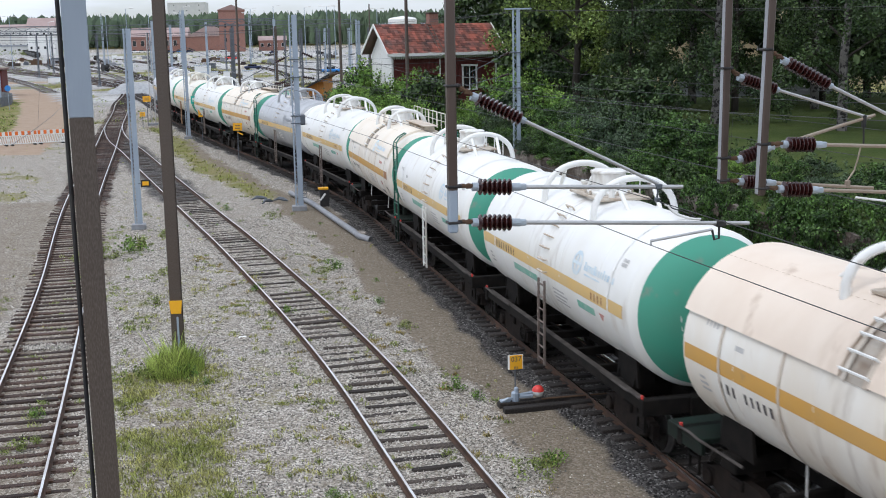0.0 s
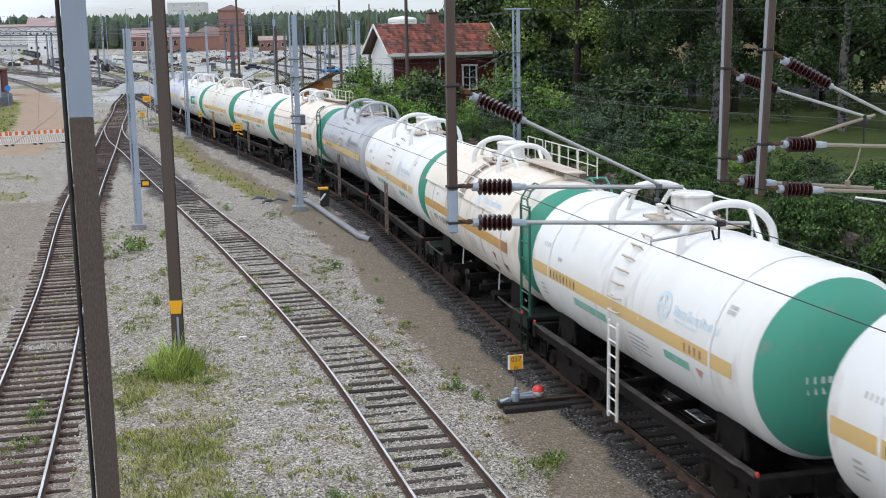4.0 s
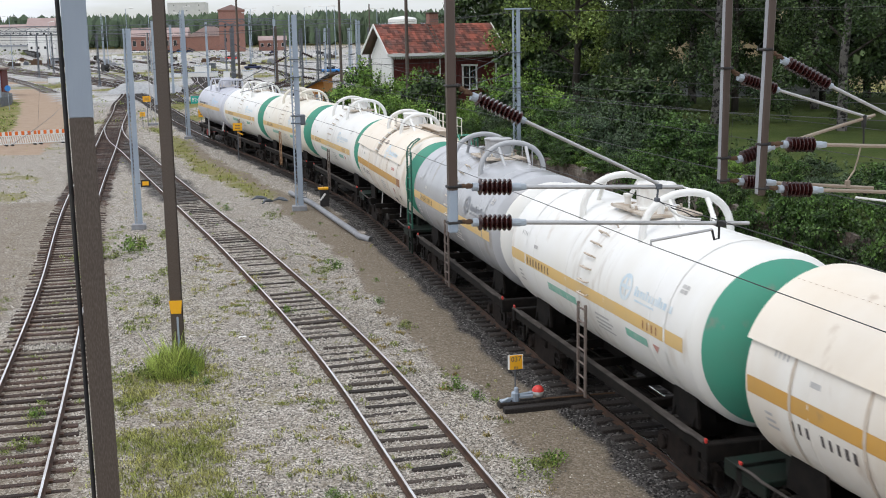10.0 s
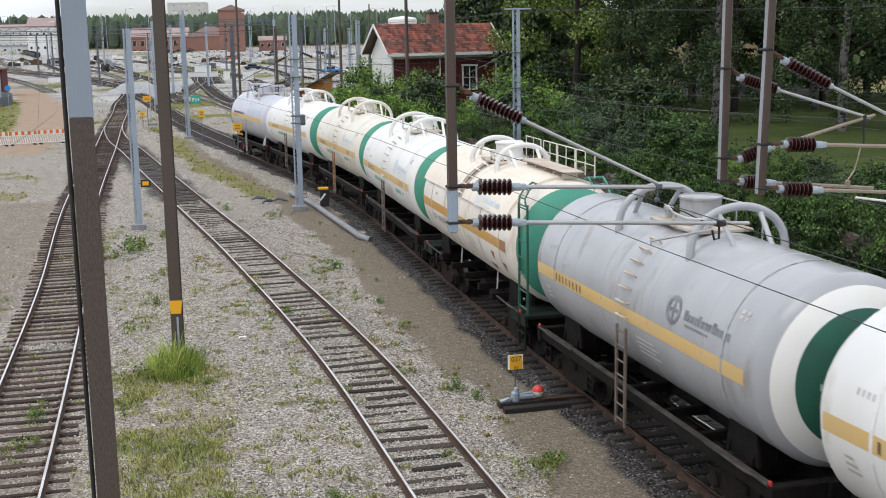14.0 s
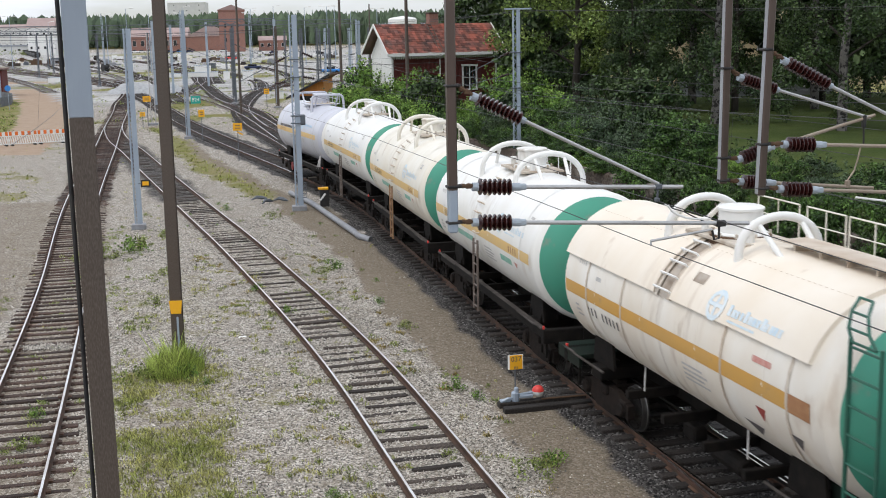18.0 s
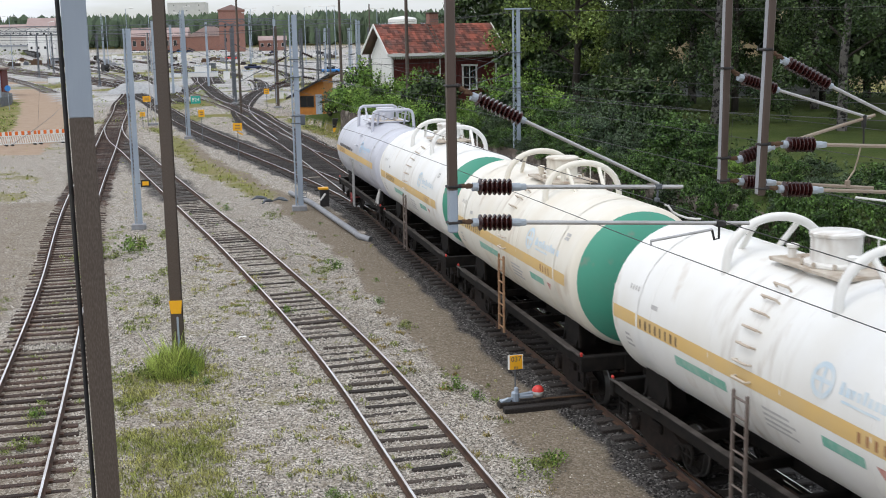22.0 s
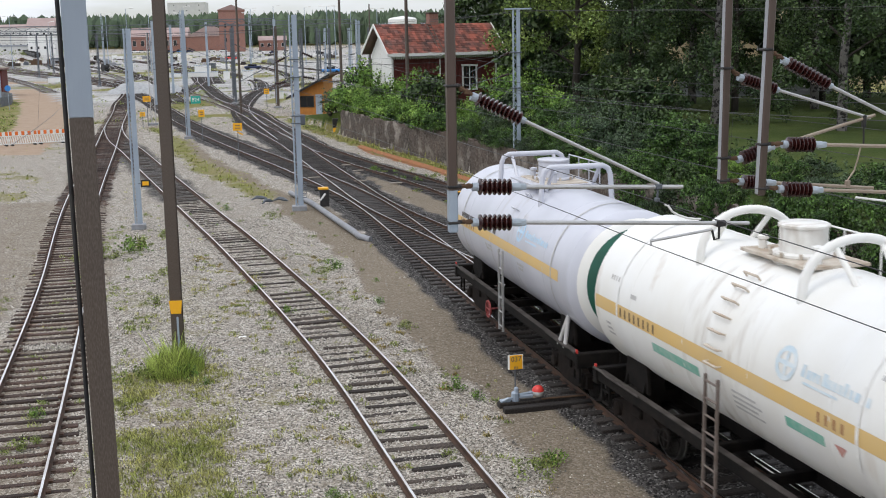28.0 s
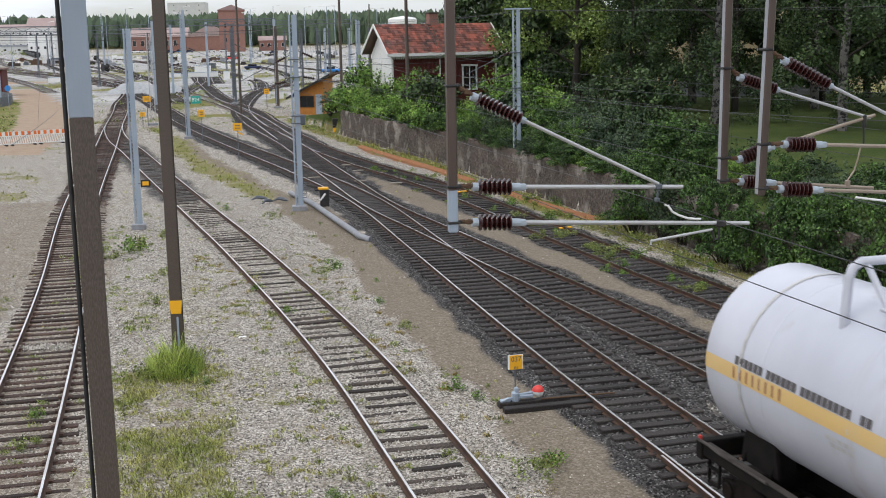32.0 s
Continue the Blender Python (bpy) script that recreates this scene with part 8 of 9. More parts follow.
for x, y, a, mt, lb in ((-171, 672, 10, "white", "white parked car"), (-166, 668, 8, "white", "white parked van"), (-160, 664, 5, "white", "white parked car"), (-146, 650, 3, "dark_car", "dark blue parked car"),
                        (-140, 648, 12, "blue_sign", "blue parked car"), (-134, 642, 5, "dark_car", "dark blue parked car"), (-121, 636, 6, "white", "white parked car"), (-114, 632, 8, "white", "white parked car"), (-75, 430, 5, "red", "red parked car"), (-47, 300, 20, "dark_car", "dark parked car"),
                        (-84, 560, 12, "white", "white parked van"), (-77, 556, 4, "dark_car", "dark parked car"), (-70, 548, 4, "white", "white parked car"), (-24, 262, 10, "blue_sign", "blue parked car"), (-19, 258, 10, "white", "white parked car")):
    small_car(x, y, a, MAT[mt], lb + " on the far yard gravel")


def cabinet(x, y, w, d, h, mt, label):
    root = thing("cabinet", label, "cabinet", pose(x, y, 0, 0, 0, 6))
    g = Geo()
    g.box((0, 0, h / 2), (w, d, h), 0.03)
    part("body", g, MAT[mt], root)
    g = Geo()
    g.box((0, -d / 2 - 0.01, h / 2), (w * 0.9, 0.03, h * 0.86), 0.01)
    part("door", g, MAT[mt], root)
    g = Geo()
    g.box((0, 0, h + 0.03), (w + 0.12, d + 0.12, 0.08), 0.02)
    part("lid", g, MAT["galv"], root)


for x, y, w, h, mt in ((-52, 262, 3.4, 2.2, "white"), (-50, 252, 6.0, 1.0, "white"), (-57, 255, 3.0, 0.7, "white"), (-42, 235, 1.2, 1.6, "white"), (-13.4, 143, 0.7, 1.1, "white"), (-17.2, 152, 0.9, 1.2, "cream_paint"), (-21.5, 160, 0.8, 1.0, "white"), (-37, 230, 2.0, 1.8, "white"), (-76, 235, 2.2, 1.0, "white")):
    cabinet(x, y, w, w * 0.5, h, mt, "pale trackside equipment cabinet on the gravel")

# stores and stacks of material on the far gravel
rc = random.Random(14)
for k in range(95):
    cx, cy = rc.uniform(-175, -38), rc.uniform(300, 505)
    if not -0.36 < cx / cy < -0.08:
        continue
    w, d, h = rc.uniform(1.0, 4.5), rc.uniform(0.9, 2.0), rc.uniform(0.3, 1.6)
    mt, what = rc.choice((("white", "white site container"), ("galv_dark", "dark stack of rails"), ("pipe", "grey stack of concrete ducts"), ("sleeper", "stack of old sleepers"), ("cream_paint", "pale material crate"), ("rust", "rusty steel bin"), ("grey_wall", "grey equipment hut")))
    g = Geo()
    g.box((0, 0, h / 2), (w, d, h), 0.05)
    if rc.random() < 0.5:
        g.box((rc.uniform(-0.3, 0.3) * w, 0, h + 0.2), (w * 0.5, d * 0.8, 0.4), 0.04)
    single("yard_store", g, MAT[mt], what + " on the far yard gravel", "yard store", pose(cx, cy, 0, 0, 0, rc.choice((12, 20, 24, 100))))
# heap of crushed rock and a dark drum beside the yard
g = Geo()
hx, hy = np.meshgrid(np.linspace(-1, 1, 45), np.linspace(-1, 1, 21))
hz = np.clip(1 - np.abs(hy) ** 1.6 - 0.55 * np.abs(hx) ** 2.2, 0, 1) * (0.72 + 0.5 * smooth_noise(hx * 6 + 9, hy * 2 + 9, 1.3, 31)) * 1.75
hv = np.stack([hx * 5.6 + (smooth_noise(hx * 9, hy * 9, 0.7, 32) - 0.5) * 0.3, hy * 2.6, hz - 0.1], -1).reshape(-1, 3)
g.add([tuple(v) for v in hv.tolist()], [(j * 45 + i, j * 45 + i + 1, j * 45 + i + 46, j * 45 + i + 45) for j in range(20) for i in range(44)])
single("rock_heap", g, MAT["rubble"], "long heap of pale grey crushed rock", "gravel heap", pose(-45.5, 184, 0, 0, 0, 4), kind="structure")
reel = thing("cable_drum", "black cable drum lying beside the track", "cable drum", pose(-84, 300, 0, 0, 0, 40) @ Matrix.Diagonal((0.8, 0.8, 0.8, 1)))
for sx in (-1, 1):
    g = Geo()
    g.lathe([(sx * 0.75 - 0.07, 0), (sx * 0.75 - 0.07, 1.35), (sx * 0.75 + 0.07, 1.35), (sx * 0.75 + 0.07, 0)], 22, "X", (0, 0, 1.35))
    part("flange", g, MAT["black_iron"], reel)
g = Geo()
g.lathe([(-0.75, 0.95), (0.75, 0.95)], 22, "X", (0, 0, 1.35))
part("core", g, MAT["black_iron"], reel)

# ---- barriers, fence and signs by the sandy lane ----


def barrier(x, y, turn, w=2.05):
    root = thing("barrier", "white plastic site barrier with orange and white top board", "barrier", pose(x, y, 0, 0, 0, turn) @ Matrix.Diagonal((1, 1, 1.15, 1)), group="site barriers across the lane")
    g = Geo()
    for sx in (-1, 1):
        g.box((sx * w / 2, 0, 0.5), (0.06, 0.06, 1.0), 0.01)
    g.box((0, 0, 0.12), (w, 0.05, 0.07), 0.01)
    g.box((0, 0, 0.68), (w, 0.05, 0.05), 0.01)
    part("frame", g, MAT["white"], root)
    for k in range(9):
        b = Geo()
        b.box((-w / 2 + w * (k + 0.5) / 9, 0.0, 0.85), (w / 9, 0.05, 0.26))
        part("board_section", b, MAT["orange" if k % 2 == 0 else "white"], root)
    for k in range(16):
        b = Geo()
        b.box((-w / 2 + w * (k + 0.5) / 16, 0, 0.4), (0.05, 0.03, 0.52), 0, Matrix.Rotation(radians(18), 3, "Y"))
        part("slat", b, MAT["white"], root)
    for sx in (-1, 1):
        b = Geo()
        b.box((sx * w * 0.4, 0, 0.05), (0.2, 0.7, 0.1), 0.02)
        part("foot", b, MAT["black_iron"], root)


for k in range(4):
    barrier(-37.9 + k * 1.95, 94.0 + k * 1.1, 29, 2.2)
barrier(-68, 172, 14, 3.0)
fence = thing("fence", "dark grey metal fence round the grass plot", "fence")
fence_pts = [(-57.8, 147), (-56.3, 152), (-56.7, 157), (-58.8, 163.5), (-62.7, 170)]
for (x0, y0), (x1, y1) in zip(fence_pts[:-1], fence_pts[1:]):
    n = max(2, int(math.hypot(x1 - x0, y1 - y0) / 0.6))
    for k in range(n):
        g = Geo()
        g.box((0, 0, 0.6), (0.5, 0.05, 1.2), 0.01)
        part("fence_panel", g, MAT["galv_dark"], fence, at=pose(x0 + (x1 - x0) * (k + 0.5) / n, y0 + (y1 - y0) * (k + 0.5) / n, 0, 0, 0, math.degrees(math.atan2(y1 - y0, x1 - x0))))
rs = thing("round_sign", "round blue traffic sign on a post", "traffic sign", pose(-53, 146, 0, 0, 0, 10))
g = Geo()
g.tube([(0, 0, 0), (0, 0, 2.6)], 0.035, 8)
part("post", g, MAT["galv"], rs)
g = Geo()
g.lathe([(-0.03, 0), (-0.03, 0.36), (0.0, 0.36), (0.0, 0)], 24, "Y", (0, -0.04, 2.6))
part("disc", g, MAT["blue_sign"], rs, "blue disc")
shed = thing("shed", "small dark red shed beside the lane", "shed", pose(-69, 182, 0, 0, 0, 12))
g = Geo()
g.box((0, 0, 2.0), (5, 6, 4.0), 0.03)
part("wall", g, MAT["falu"], shed)
g = Geo()
g.box((0, 0, 4.1), (5.6, 6.6, 0.25), 0.03)
part("roof", g, MAT["hut_roof"], shed)
for k in range(6):
    g = Geo()
    g.box((0, 0, 1.5), (30, 2.6, 1.3), 0.08)
    g.box((0, 0, 0.6), (27, 2.0, 0.5), 0.05)
    for e in (-12, 12):
        g.box((e, 0, 2.3), (0.6, 2.6, 0.5), 0.05)
    single("goods_wagon", g, MAT["black_iron"], "low dark goods wagon far down the yard", "goods wagon", pose(-186 - k * 12.0, 552 + k * 31.5, 0, 0, 0, 110.9), group="goods wagons far down the yard")


def amber_sign(x, y, h, w, hh, label, turn=8):
    root = thing("track_sign", label, "track sign", pose(x, y, 0, 0, 0, turn))
    g = Geo()
    g.tube([(0, 0, 0), (0, 0, h)], 0.03, 8)
    part("post", g, MAT["galv_dark"], root)
    g = Geo()
    g.box((0, -0.05, h - hh / 2), (w, 0.03, hh), 0.008)
    plate = part("plate", g, MAT["yellow_sign"], root, "amber plate")
    for k in range(2):
        g = Geo()
        g.box((0, -0.07, h - hh * (0.35 + 0.32 * k)), (w * 0.55, 0.012, hh * 0.1))
        part("print_bar", g, MAT["dark_print"], plate, "dark unreadable print bar")
    return root


s2 = amber_sign(-13.9, 80.9, 2.6, 0.62, 0.52, "amber track sign on a thin post beside the main track")
g = Geo()
g.add([(-0.05, -0.06, 1.95), (0.32, -0.06, 1.75), (0.36, -0.06, 1.85), (0.0, -0.06, 2.02)], [(0, 1, 2, 3)])
part("pointer", g, MAT["yellow_sign"], s2, "amber pointer")
amber_sign(-28.3, 114.6, 2.9, 0.75, 0.55, "amber sign plate beside the white lattice mast")
amber_sign(-28.2, 112.2, 1.5, 0.5, 0.4, "small yellow sign in the grass")
amber_sign(-19.8, 98.2, 2.5, 0.5, 0.6, "orange plate beside the mast")
amber_sign(-20.0, 137, 2.4, 0.6, 0.6, "pale amber sign by the hut")

# point lever with its numbered sign
lev = thing("point_lever", "hand point lever with amber number sign and red and white weight", "point lever", pose(1.6, 26.05, 0, 0, 0, 14))
for yo, mt, nm in ((0.0, "sleeper_dark", "base_timber"), (-0.42, "sleeper_dark", "base_timber")):
    g = Geo()
    g.box((0.72, yo, 0.03), (2.25, 0.22, 0.14), 0.015)
    part(nm, g, MAT[mt], lev)
g = Geo()
g.tube([(0.0, 0, 0.1), (0.0, 0, 1.02)], 0.016, 8)
part("sign_post", g, MAT["galv_dark"], lev)
g = Geo()
g.box((0, -0.03, 1.03), (0.36, 0.02, 0.34), 0.005)
pl = part("number_sign", g, MAT["white"], lev, "white-edged sign board")
g = Geo()
g.box((0.01, -0.045, 1.03), (0.30, 0.012, 0.335), 0.002)
part("sign_face", g, MAT["yellow_sign"], pl, "amber sign face")
letters("037", 0.165, MAT["dark_print"], lev, pose(0.01, -0.055, 1.10, 90, 0, 0), "sign_number")
g = Geo()
for a, b in (((-0.035, 0.92), (0.035, 0.92)), ((-0.035, 0.87), (-0.035, 0.925)), ((0.035, 0.87), (0.035, 0.925)), ((0.0, 0.87), (0.0, 0.925))):
    g.tube([(a[0], -0.056, a[1]), (b[0], -0.056, b[1])], 0.006, 4)
part("sign_mark", g, MAT["dark_print"], pl)
g = Geo()
g.box((0.0, 0, 0.2), (0.16, 0.18, 0.26), 0.04)
g.box((0.02, -0.02, 0.36), (0.1, 0.1, 0.16), 0.03)
g.tube([(0.0, 0, 0.16), (-0.2, -0.05, 0.18), (-0.34, -0.03, 0.12)], 0.035, 7)
g.box((-0.24, 0.02, 0.12), (0.24, 0.16, 0.06), 0.02)
part("mechanism", g, MAT["galv"], lev, "grey cast lever mechanism")
g = Geo()
g.tube([(0.05, 0, 0.24), (0.42, 0, 0.27)], 0.03, 8)
g.box((0.25, 0, 0.2), (0.34, 0.16, 0.08), 0.02)
part("lever_arm", g, MAT["galv"], lev)
g = Geo()
for half, mi in ((0, 0), (1, 1)):
    pr = [(0.0, 0.14), (0.05, 0.132), (0.09, 0.107), (0.12, 0.065), (0.138, 0.0)]
    g.lathe([((z if half == 0 else -z), r) for z, r in pr], 18, "Z", (0.55, 0, 0.29), mi)
g.f, g.m = [f for f in g.f if len(f) <= 4], [m_ for f, m_ in zip(g.f, g.m) if len(f) <= 4]
part("weight", g, [MAT["red"], MAT["white"]], lev, "round weight, red above and white below", smooth=True)
g = Geo()
g.tube([(0.6, -0.1, 0.12), (2.4, -0.1, 0.1)], 0.022, 6)
part("throw_rod", g, MAT["rust"], lev)

# point indicator lamp and cable duct
ind = thing("point_indicator", "black point indicator box with amber cap and white arrow", "signal", pose(-5.78, 57.6, 0, 0, 0, 10))
g = Geo()
g.box((0, 0, 0.55), (0.44, 0.4, 0.85), 0.03)
part("box", g, MAT["black_iron"], ind)
g = Geo()
g.box((-0.06, -0.02, 1.02), (0.5, 0.42, 0.1), 0.02)
part("cap", g, MAT["yellow_sign"], ind, "amber cap")
g = Geo()
g.box((-0.1, -0.21, 0.62), (0.09, 0.012, 0.42), 0, Matrix.Rotation(radians(38), 3, "Y"))
part("arrow", g, MAT["white"], ind, "white arrow")
g = Geo()
g.tube([(-8.1, 62.6, 0.16), (-6.6, 58.8, 0.16), (-3.75, 49.5, 0.16), (-3.5, 48.6, 0.14), (-3.0, 48.2, 0.05)], 0.13, 12)
single("cable_duct", g, MAT["pipe"], "grey pipe laid along the track", "pipe", smooth=True)
dw = thing("dwarf_signal", "small black dwarf signal with amber plate", "signal", pose(-9.2, 103.6, 0, 0, 0, 8))
g = Geo()
g.box((0, 0, 0.75), (0.55, 0.4, 0.9), 0.05)
part("box", g, MAT["black_iron"], dw)
g = Geo()
g.box((0, -0.22, 0.22), (0.5, 0.04, 0.36), 0.01)
part("plate", g, MAT["yellow_sign"], dw, "amber plate")
g = Geo()
g.tube([(-8.6, 103, 0.1), (-6.4, 97, 0.1), (-3.6, 92.5, 0.1)], 0.12, 8)
single("cable_duct", g, MAT["pipe"], "grey pipe laid beside the wall", "pipe", smooth=True)
for x, y, a in ((-9.5, 60.8, 20), (-8.9, 59.6, 60), (-8.3, 60.2, -20)):
    g = Geo()
    g.tube([(-0.4, 0, 0.08), (-0.1, 0.05, 0.2), (0.15, 0, 0.16), (0.42, -0.04, 0.1)], 0.07, 7, radii=[0.03, 0.09, 0.1, 0.04])
    single("scrap_iron", g, MAT["galv_dark"], "piece of grey scrap iron lying by the mast", "scrap", pose(x, y, 0, 0, 0, a), smooth=True)
# litter on the gravel
for x, y, s in ((-11.6, 27.2, 0.6), (-10.2, 33.6, 0.5), (-5.7, 32.3, 0.35), (-11.9, 24.9, 0.9)):
    g = Geo()
    g.add([(-0.35 * s, -0.1, 0.09), (0.0, -0.16 * s, 0.13), (0.33 * s, -0.02, 0.1), (0.1, 0.2 * s, 0.12), (-0.3 * s, 0.12, 0.1)], [(0, 1, 2, 3, 4)])
    single("paper_scrap", g, MAT["white"], "scrap of white paper on the gravel", "litter", pose(x, y, 0.0))


# ---- weeds, grass and loose stones ----
def weed_mesh(seed, mat):
    rng = random.Random(seed)
    g = Geo()
    for k in range(9):
        a, r = rng.uniform(0, 6.28), rng.uniform(0, 0.42)
        leaves(g, rng, (r * math.cos(a), r * math.sin(a), rng.uniform(0.05, 0.3)), (0.17, 0.17, 0.14), 30, 0.065, 0.1)
    return g.mesh("foliage", mat)


WEED = [weed_mesh(1, MAT["leaf_weed"]), weed_mesh(2, MAT["leaf_light"]), weed_mesh(3, MAT["leaf_weed"])]
rw = random.Random(9)
spots = [(-12.6, 46.6, 1.7), (-13.2, 45.5, 1.5), (-12.2, 47.6, 1.4), (-13.9, 44.2, 1.3), (-7.7, 28.6, 1.1), (-6.6, 28.8, 1.0), (0.3, 27.4, 0.8), (0.7, 26.6, 0.6), (1.75, 21.7, 1.1), (2.1, 22.2, 0.9), (-4.0, 42.5, 1.1), (-4.4, 41.6, 0.9),
         (-10.4, 24.4, 0.9), (-9.4, 25.8, 0.7), (-9.0, 23.4, 0.8), (-8.0, 54.8, 1.0), (-10.6, 57.6, 0.8), (-4.9, 35.6, 0.7), (-6.3, 38.9, 0.7), (-2.1, 36.8, 0.6), (-1.1, 33.4, 0.7), (-11.8, 50, 1.0), (-9.4, 37.0, 0.8), (-10.1, 41.8, 0.9),
         (2.3, 60.6, 1.0), (3.4, 57.6, 1.1), (4.8, 53, 1.2), (5.2, 48.5, 1.0), (1.3, 63.5, 1.0), (6.6, 44.6, 1.2), (-0.6, 69, 0.8), (7.3, 43.2, 1.1), (6.4, 50.2, 1.0), (4.4, 58.8, 1.2), (2.2, 65, 1.2), (8.0, 47, 1.3), (7.1, 52.2, 1.2), (5.6, 57.6, 1.1), (9.0, 43, 1.2), (3.8, 63, 1.1)]
for _ in range(110):
    wx, wy = rw.uniform(-15, 6), rw.uniform(19, 62)
    side = min(abs(float(strip(ln, np.array([wx]), np.array([wy]), -5, 130)[0])) for ln in (TRAIN, SECOND, WALLSIDE))
    inner_gap = min(abs(abs(float(strip(ln, np.array([wx]), np.array([wy]), -5, 130)[0])) - 0.8) for ln in (LEFT, MIDDLE))
    if side > 2.4 and inner_gap > 0.25:
        spots.append((wx, wy, rw.choice((0.22, 0.28, 0.35, 0.45, 0.3))))
for _ in range(70):
    sw = rw.uniform(near_s(WALLSIDE, 30), near_s(WALLSIDE, 74))
    pw, dw_ = WALLSIDE.at(sw)
    off = rw.choice((0.0, 0.3, -0.3, 1.3, 1.6, 1.9, 2.3, -1.25))
    spots.append((pw[0] + dw_[1] * off + rw.uniform(-0.2, 0.2), pw[1] - dw_[0] * off, rw.uniform(0.45, 1.0)))
for x, y, s in spots:
    root = thing("weed", "small leafy green weed growing in the gravel", "weed", pose(x, y, -0.02, 0, 0, rw.uniform(0, 360)) @ Matrix.Diagonal((s, s, s, 1)), group="weeds in the gravel")
    part("foliage", rw.choice(WEED), None, root)


def blade(g, r, bx, by, h, w, lean):
    a = r.uniform(0, 6.28)
    dx, dy = math.cos(a), math.sin(a)
    k = len(g.v)
    g.v += [(bx - dy * w, by + dx * w, -0.02), (bx + dy * w, by - dx * w, -0.02), (bx + dx * lean * h * 0.67 + dy * w * 0.8, by + dy * lean * h * 0.67 - dx * w * 0.8, h * 0.7), (bx + dx * lean * h, by + dy * lean * h, h)]
    g.f.append((k, k + 1, k + 2, k + 3))


def grass_tufts():
    rng = np.random.RandomState(3)
    r = random.Random(2)
    g = Geo()
    # thin growth over the yard, thicker along the verge
    n = 60000
    x, y = rng.uniform(-34, 14, n), 14 + 112 * rng.rand(n) ** 1.5
    dark, sand, grass, soil, lane = ground_zones(x, y)
    z = bank_height(x, y)
    dl, dm = np.abs(strip(LEFT, x, y, -5, 130)), np.abs(strip(MIDDLE, x, y, -5, 130))
    sparse = 0.05 * (smooth_noise(x, y, 1.6, 77) > 0.56)
    want = np.maximum(np.clip(grass * 0.5, 0, 1), sparse) * ((dl > 1.1) | (dl < 0.55)) * ((dm > 1.0) | (dm < 0.6)) * (dark < 0.5) * (z < 0.5)
    keep = rng.rand(n) < want
    for px, py, gr in zip(x[keep], y[keep], grass[keep]):
        near = max(0.5, min(1.5, py / 42))
        hgt = (0.05 + 0.1 * gr) * r.uniform(0.6, 1.4)
        for _ in range(6):
            blade(g, r, px + r.uniform(-0.08, 0.08), py + r.uniform(-0.08, 0.08), hgt * r.uniform(0.6, 1.3), 0.014 * near, r.uniform(0.2, 0.9))
    # low yellowish growth between the siding and the left track
    n = 17000
    x, y = rng.uniform(-10.5, -2.8, n), rng.uniform(17.5, 32, n)
    dl, dm = strip(LEFT, x, y, -5, 60), strip(MIDDLE, x, y, -5, 60)
    mott = smooth_noise(x, y, 0.5, 41) * 0.6 + smooth_noise(x, y, 1.7, 42) * 0.5
    want = np.clip(pole_patch(x, y) * (mott - 0.30) * 2.6, 0, 0.95) + 0.02 * (mott > 0.72)
    keep = (rng.rand(n) < want) & (dl > 1.5) & (dm < -1.2)
    for px, py in zip(x[keep], y[keep]):
        hgt = r.uniform(0.03, 0.085) * (2.2 if r.random() < 0.07 else 1)
        for _ in range(6):
            blade(g, r, px + r.uniform(-0.07, 0.07), py + r.uniform(-0.07, 0.07), hgt * r.uniform(0.6, 1.3), 0.0095, r.uniform(0.4, 1.6))
    g.m = [0] * len(g.f)
    tagged(part("grass", g, MAT["grass"]), "sparse yellowish grass and tufts on the yard gravel", "grass", kind="stuff")
    # tall grass round the foot of the brown pole
    g = Geo()
    for _ in range(4200):
        a, q = r.uniform(0, 6.28), r.random() ** 0.6
        bx, by = -6.95 + 0.72 * q * math.cos(a), 29.35 + 0.95 * q * math.sin(a)
        h = r.gauss(0.42, 0.16) * (1.35 - 0.75 * q) * (0.7 + 0.6 * r.random() ** 2)
        blade(g, r, bx, by, max(0.08, h), 0.0065, r.uniform(0.05, 0.75))
    g.m = [0] * len(g.f)
    tagged(part("tall_grass", g, MAT["bright_grass"]), "tall bright green grass round the pole foot", "grass", kind="stuff")


grass_tufts()


def cushions(name, mat, seed, count, pick, label):
    """Low mossy cushions and rosettes in the gravel, too many to count."""
    r = random.Random(seed)
    g = Geo()
    made = 0
    while made < count:
        px, py = pick(r)
        if abs(px) > py * 0.45 + 1:
            continue
        made += 1
        size = r.uniform(0.07, 0.17) * (1.7 if r.random() < 0.16 else 1)
        lobes = [(px + r.gauss(0, size * 0.7), py + r.gauss(0, size * 0.7)) for _ in range(3)]
        for _ in range(int(260 * size)):
            cx, cy = r.choice(lobes)
            blade(g, r, r.gauss(cx, size * 0.36), r.gauss(cy, size * 0.36), r.uniform(0.02, 0.075), r.uniform(0.008, 0.016), r.uniform(0.5, 1.8))
    g.m = [0] * len(g.f)
    tagged(part(name, g, MAT[mat]), label, "moss", kind="stuff")


def between_tracks(r):
    y = 18 + 26 * r.random() ** 1.3
    return -3.6 - 0.235 * (y - 21.4) + r.uniform(-1.0, 3.0) * (1 - 0.01 * y), y


def beside_siding(r):
    sm = r.uniform(near_s(MIDDLE, 19), near_s(MIDDLE, 46))
    pm, dm = MIDDLE.at(sm)
    off = r.choice((-1.9, -1.5, -1.25, -0.65, 0.6, 1.15, 1.5, 1.9, 2.2)) + r.gauss(0, 0.12)
    return pm[0] + dm[1] * off, pm[1] - dm[0] * off


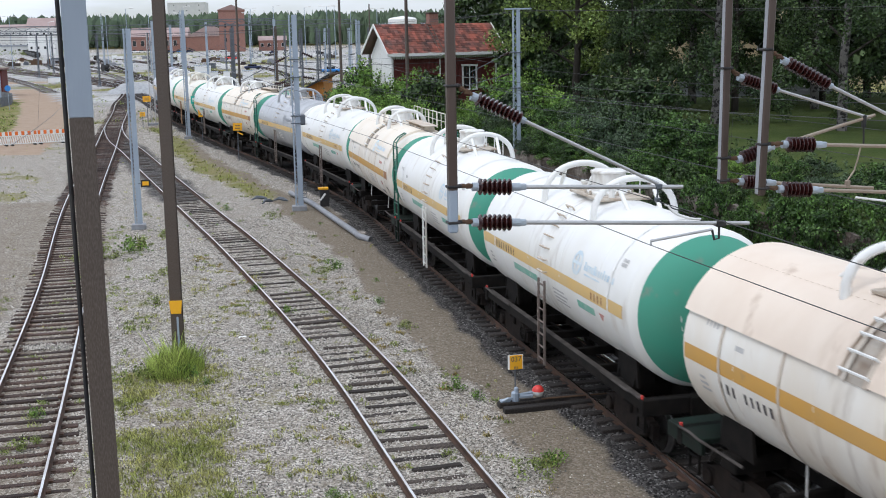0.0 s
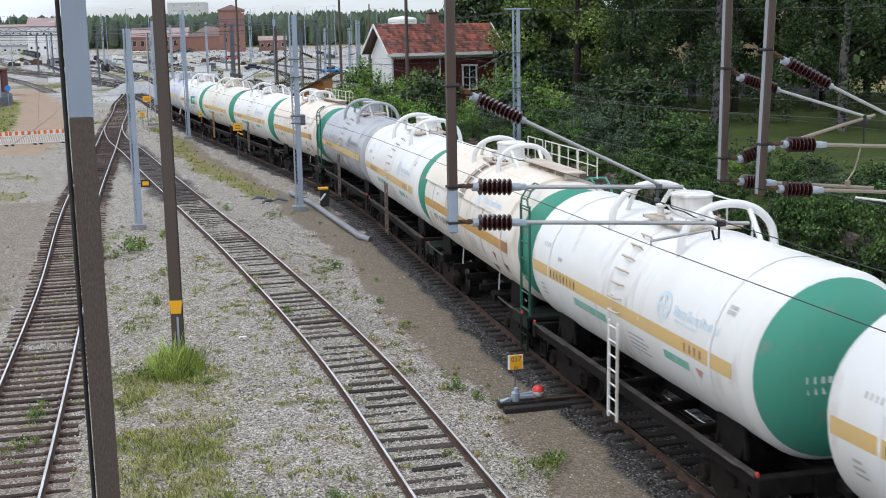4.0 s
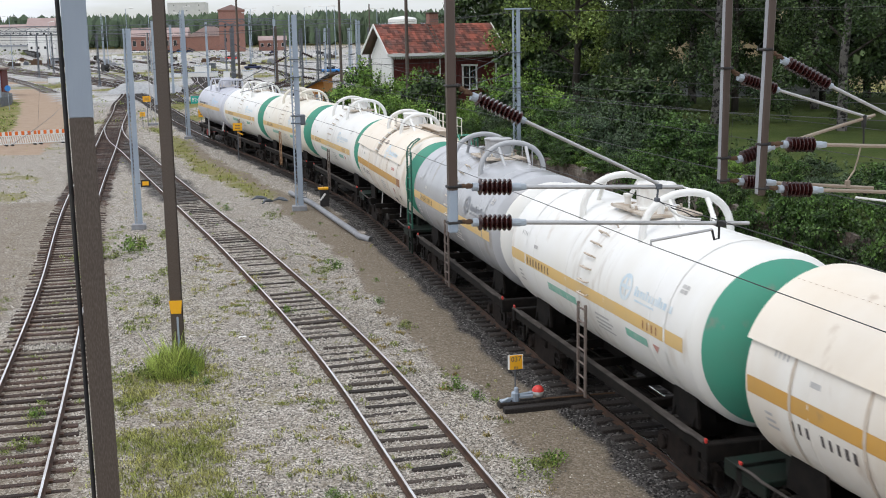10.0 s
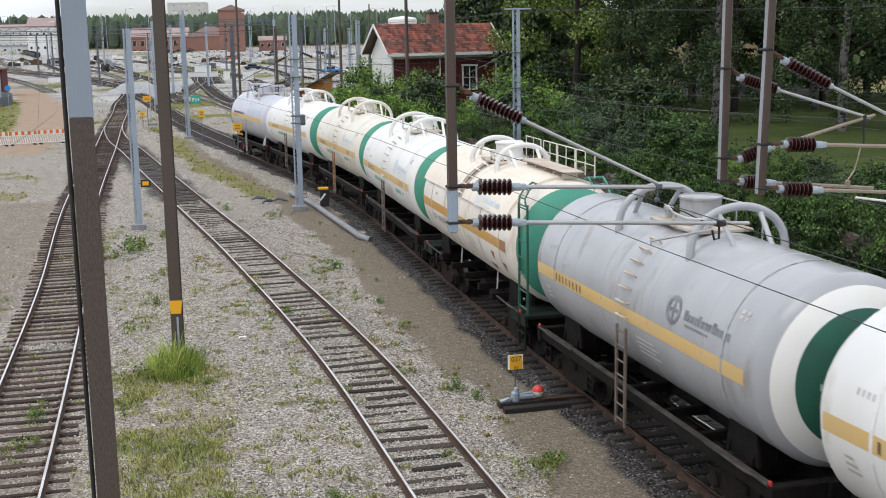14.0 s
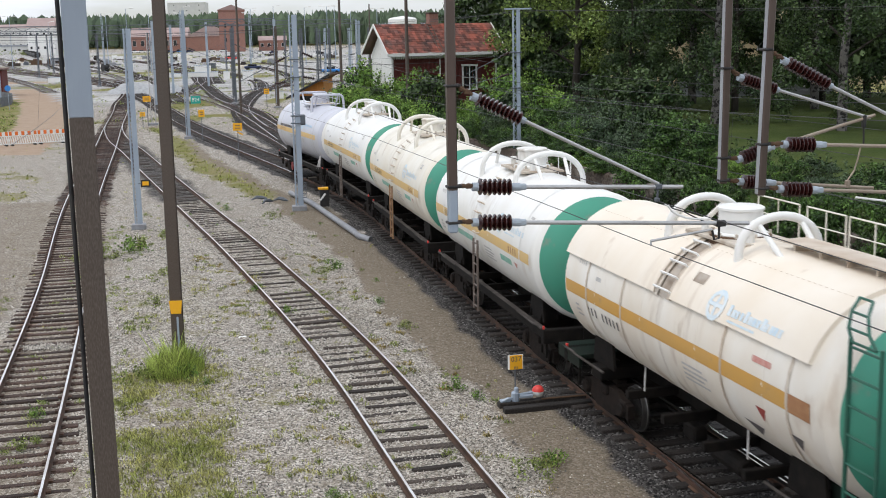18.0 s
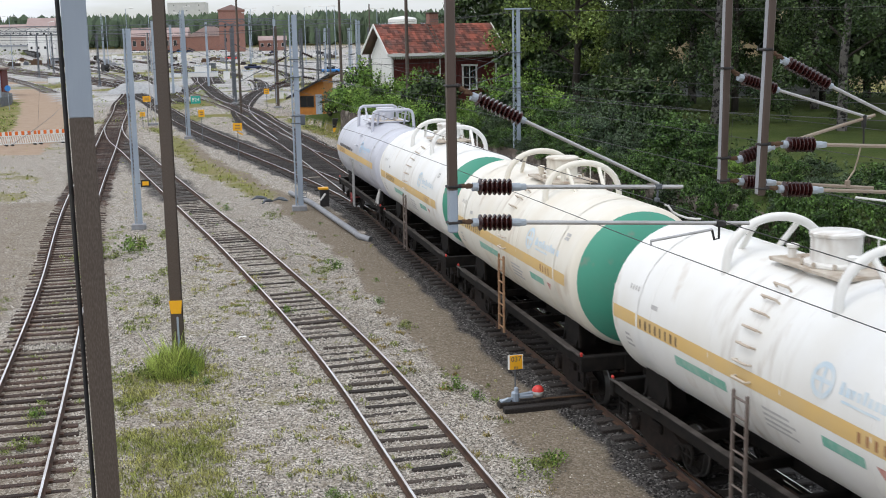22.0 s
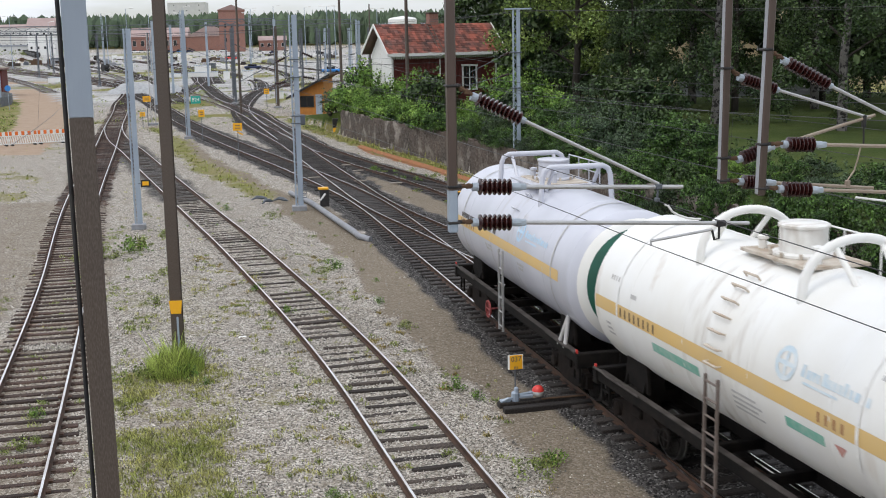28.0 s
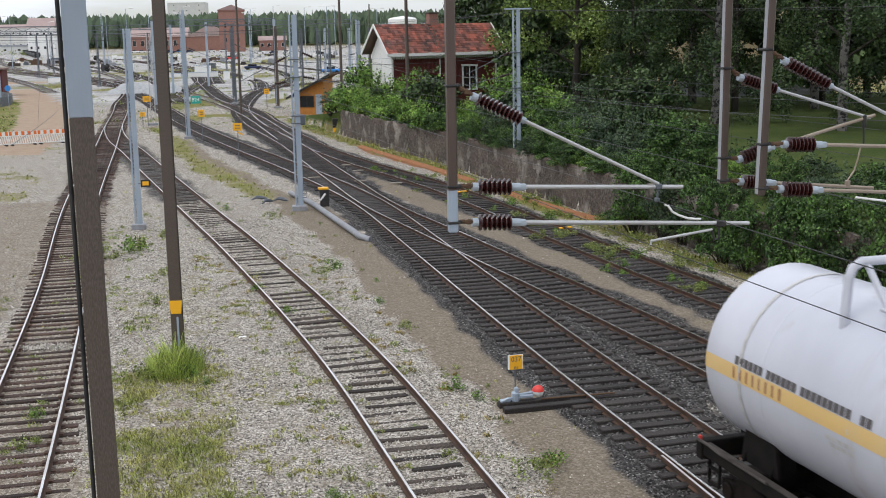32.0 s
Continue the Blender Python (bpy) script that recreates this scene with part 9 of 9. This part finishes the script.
def beside_left(r):
    sm = r.uniform(near_s(LEFT, 20), near_s(LEFT, 52))
    pm, dm = LEFT.at(sm)
    off = r.choice((1.6, 1.9, 2.3, 2.8, 0.2)) + r.gauss(0, 0.2)
    return pm[0] + dm[1] * off, pm[1] - dm[0] * off


cushions("clover", "grass", 51, 100, between_tracks, "low yellow-green cushions of clover in the gravel")
cushions("moss", "moss_gold", 52, 75, beside_siding, "golden brown moss cushions along the siding rails")
cushions("stonecrop", "leaf_weed", 53, 80, beside_siding, "small green rosettes along the siding rails")
cushions("chickweed", "leaf_weed", 54, 90, beside_left, "low green growth beside the rusty track")


def stones():
    rng = np.random.RandomState(6)
    base = np.array([(1, 0.1, -0.4), (-1, -0.1, -0.4), (0.1, 1, -0.4), (-0.1, -1, -0.4), (0.2, 0.1, 0.9)])
    tri = np.array([(0, 2, 4), (2, 1, 4), (1, 3, 4), (3, 0, 4)])
    n = 300000
    x, y = rng.uniform(-16, 13, n), 17 + 38 * rng.rand(n) ** 1.5
    inside = np.abs(x) < y * 0.42 + 1
    x, y = x[inside], y[inside]
    dark, sand, grass, soil, lane = ground_zones(x, y)
    u = rng.rand(len(x))
    is_dark = dark > 0.5
    keep_dark = is_dark & (u < 0.42)
    keep_pale = ~is_dark & (u < 0.58 * (1 - np.clip(sand * 1.35, 0, 0.97)) * (1 - 0.5 * grass))
    # pale spill on the sleepers of the left track
    spill = rng.normal(0, 1, (1300, 2)) * (0.5, 0.16) + (-11.05, 31.9)

    def heap(px, py, lo, hi, z, big):
        k = len(px)
        size = rng.uniform(lo, hi, k) * np.where(rng.rand(k) < big, 1.8, 1.0)
        a = rng.uniform(0, 6.28, k)
        f = size[:, None] * rng.uniform(0.65, 1.35, (k, 5))
        c, sn = np.cos(a)[:, None], np.sin(a)[:, None]
        v = np.stack([px[:, None] + (base[:, 0] * c - base[:, 1] * sn) * f, py[:, None] + (base[:, 0] * sn + base[:, 1] * c) * f, z + base[:, 2] * f * 0.7], -1).reshape(-1, 3)
        return v, (tri[None] + 5 * np.arange(k)[:, None, None]).reshape(-1, 3)

    v1, f1 = heap(x[keep_pale], y[keep_pale], 0.012, 0.034, -0.005, 0.05)
    v2, f2 = heap(spill[:, 0], spill[:, 1], 0.012, 0.03, 0.035, 0.0)
    for nm, v, f, mt, lb in (("gravel", np.vstack([v1, v2]), np.vstack([f1, f2 + len(v1)]), "stone_loose", "loose pale gravel stones between the tracks"),
                             ("ballast", *heap(x[keep_dark], y[keep_dark], 0.022, 0.045, 0.0, 0.03), "stone_dark", "loose dark ballast stones round the main tracks")):
        me = bpy.data.meshes.new(nm)
        me.from_pydata(v.tolist(), [], f.tolist())
        me.materials.append(MAT[mt])
        tagged(new(nm, me), lb, "gravel", kind="stuff")


stones()


def yard_weeds():
    """Leafy tufts along the far tracks."""
    r, rng = random.Random(77), np.random.RandomState(77)
    g = Geo()
    y = 105 + 420 * rng.rand(5000) ** 1.7
    x = y * rng.uniform(-0.40, -0.07, 5000)
    dark, sand, grass, soil, lane = ground_zones(x, y)
    keep = (dark < 0.35) & (lane < 0.3) & (rng.rand(5000) < 0.06 + 0.5 * grass)
    for px, py in zip(x[keep], y[keep]):
        size = r.uniform(0.2, 0.55) * (1 + py / 500)
        leaves(g, r, (px, py, size * 0.2), (size, size, size * 0.4), 18, 0.10 + py / 1700, 0.2)
    # scrub before the far depots
    for _ in range(90):
        py = r.uniform(640, 760)
        px, size = py * r.uniform(-0.385, -0.30), r.uniform(1.2, 2.6)
        leaves(g, r, (px, py, size * 0.5), (size * 1.3, size, size * 0.7), 40, 0.7, 0.3)
    tagged(part("yard_weeds", g, MAT["leaf_weed"]), "leafy green tufts along the far yard tracks", "weeds", kind="stuff")


yard_weeds()


motions()
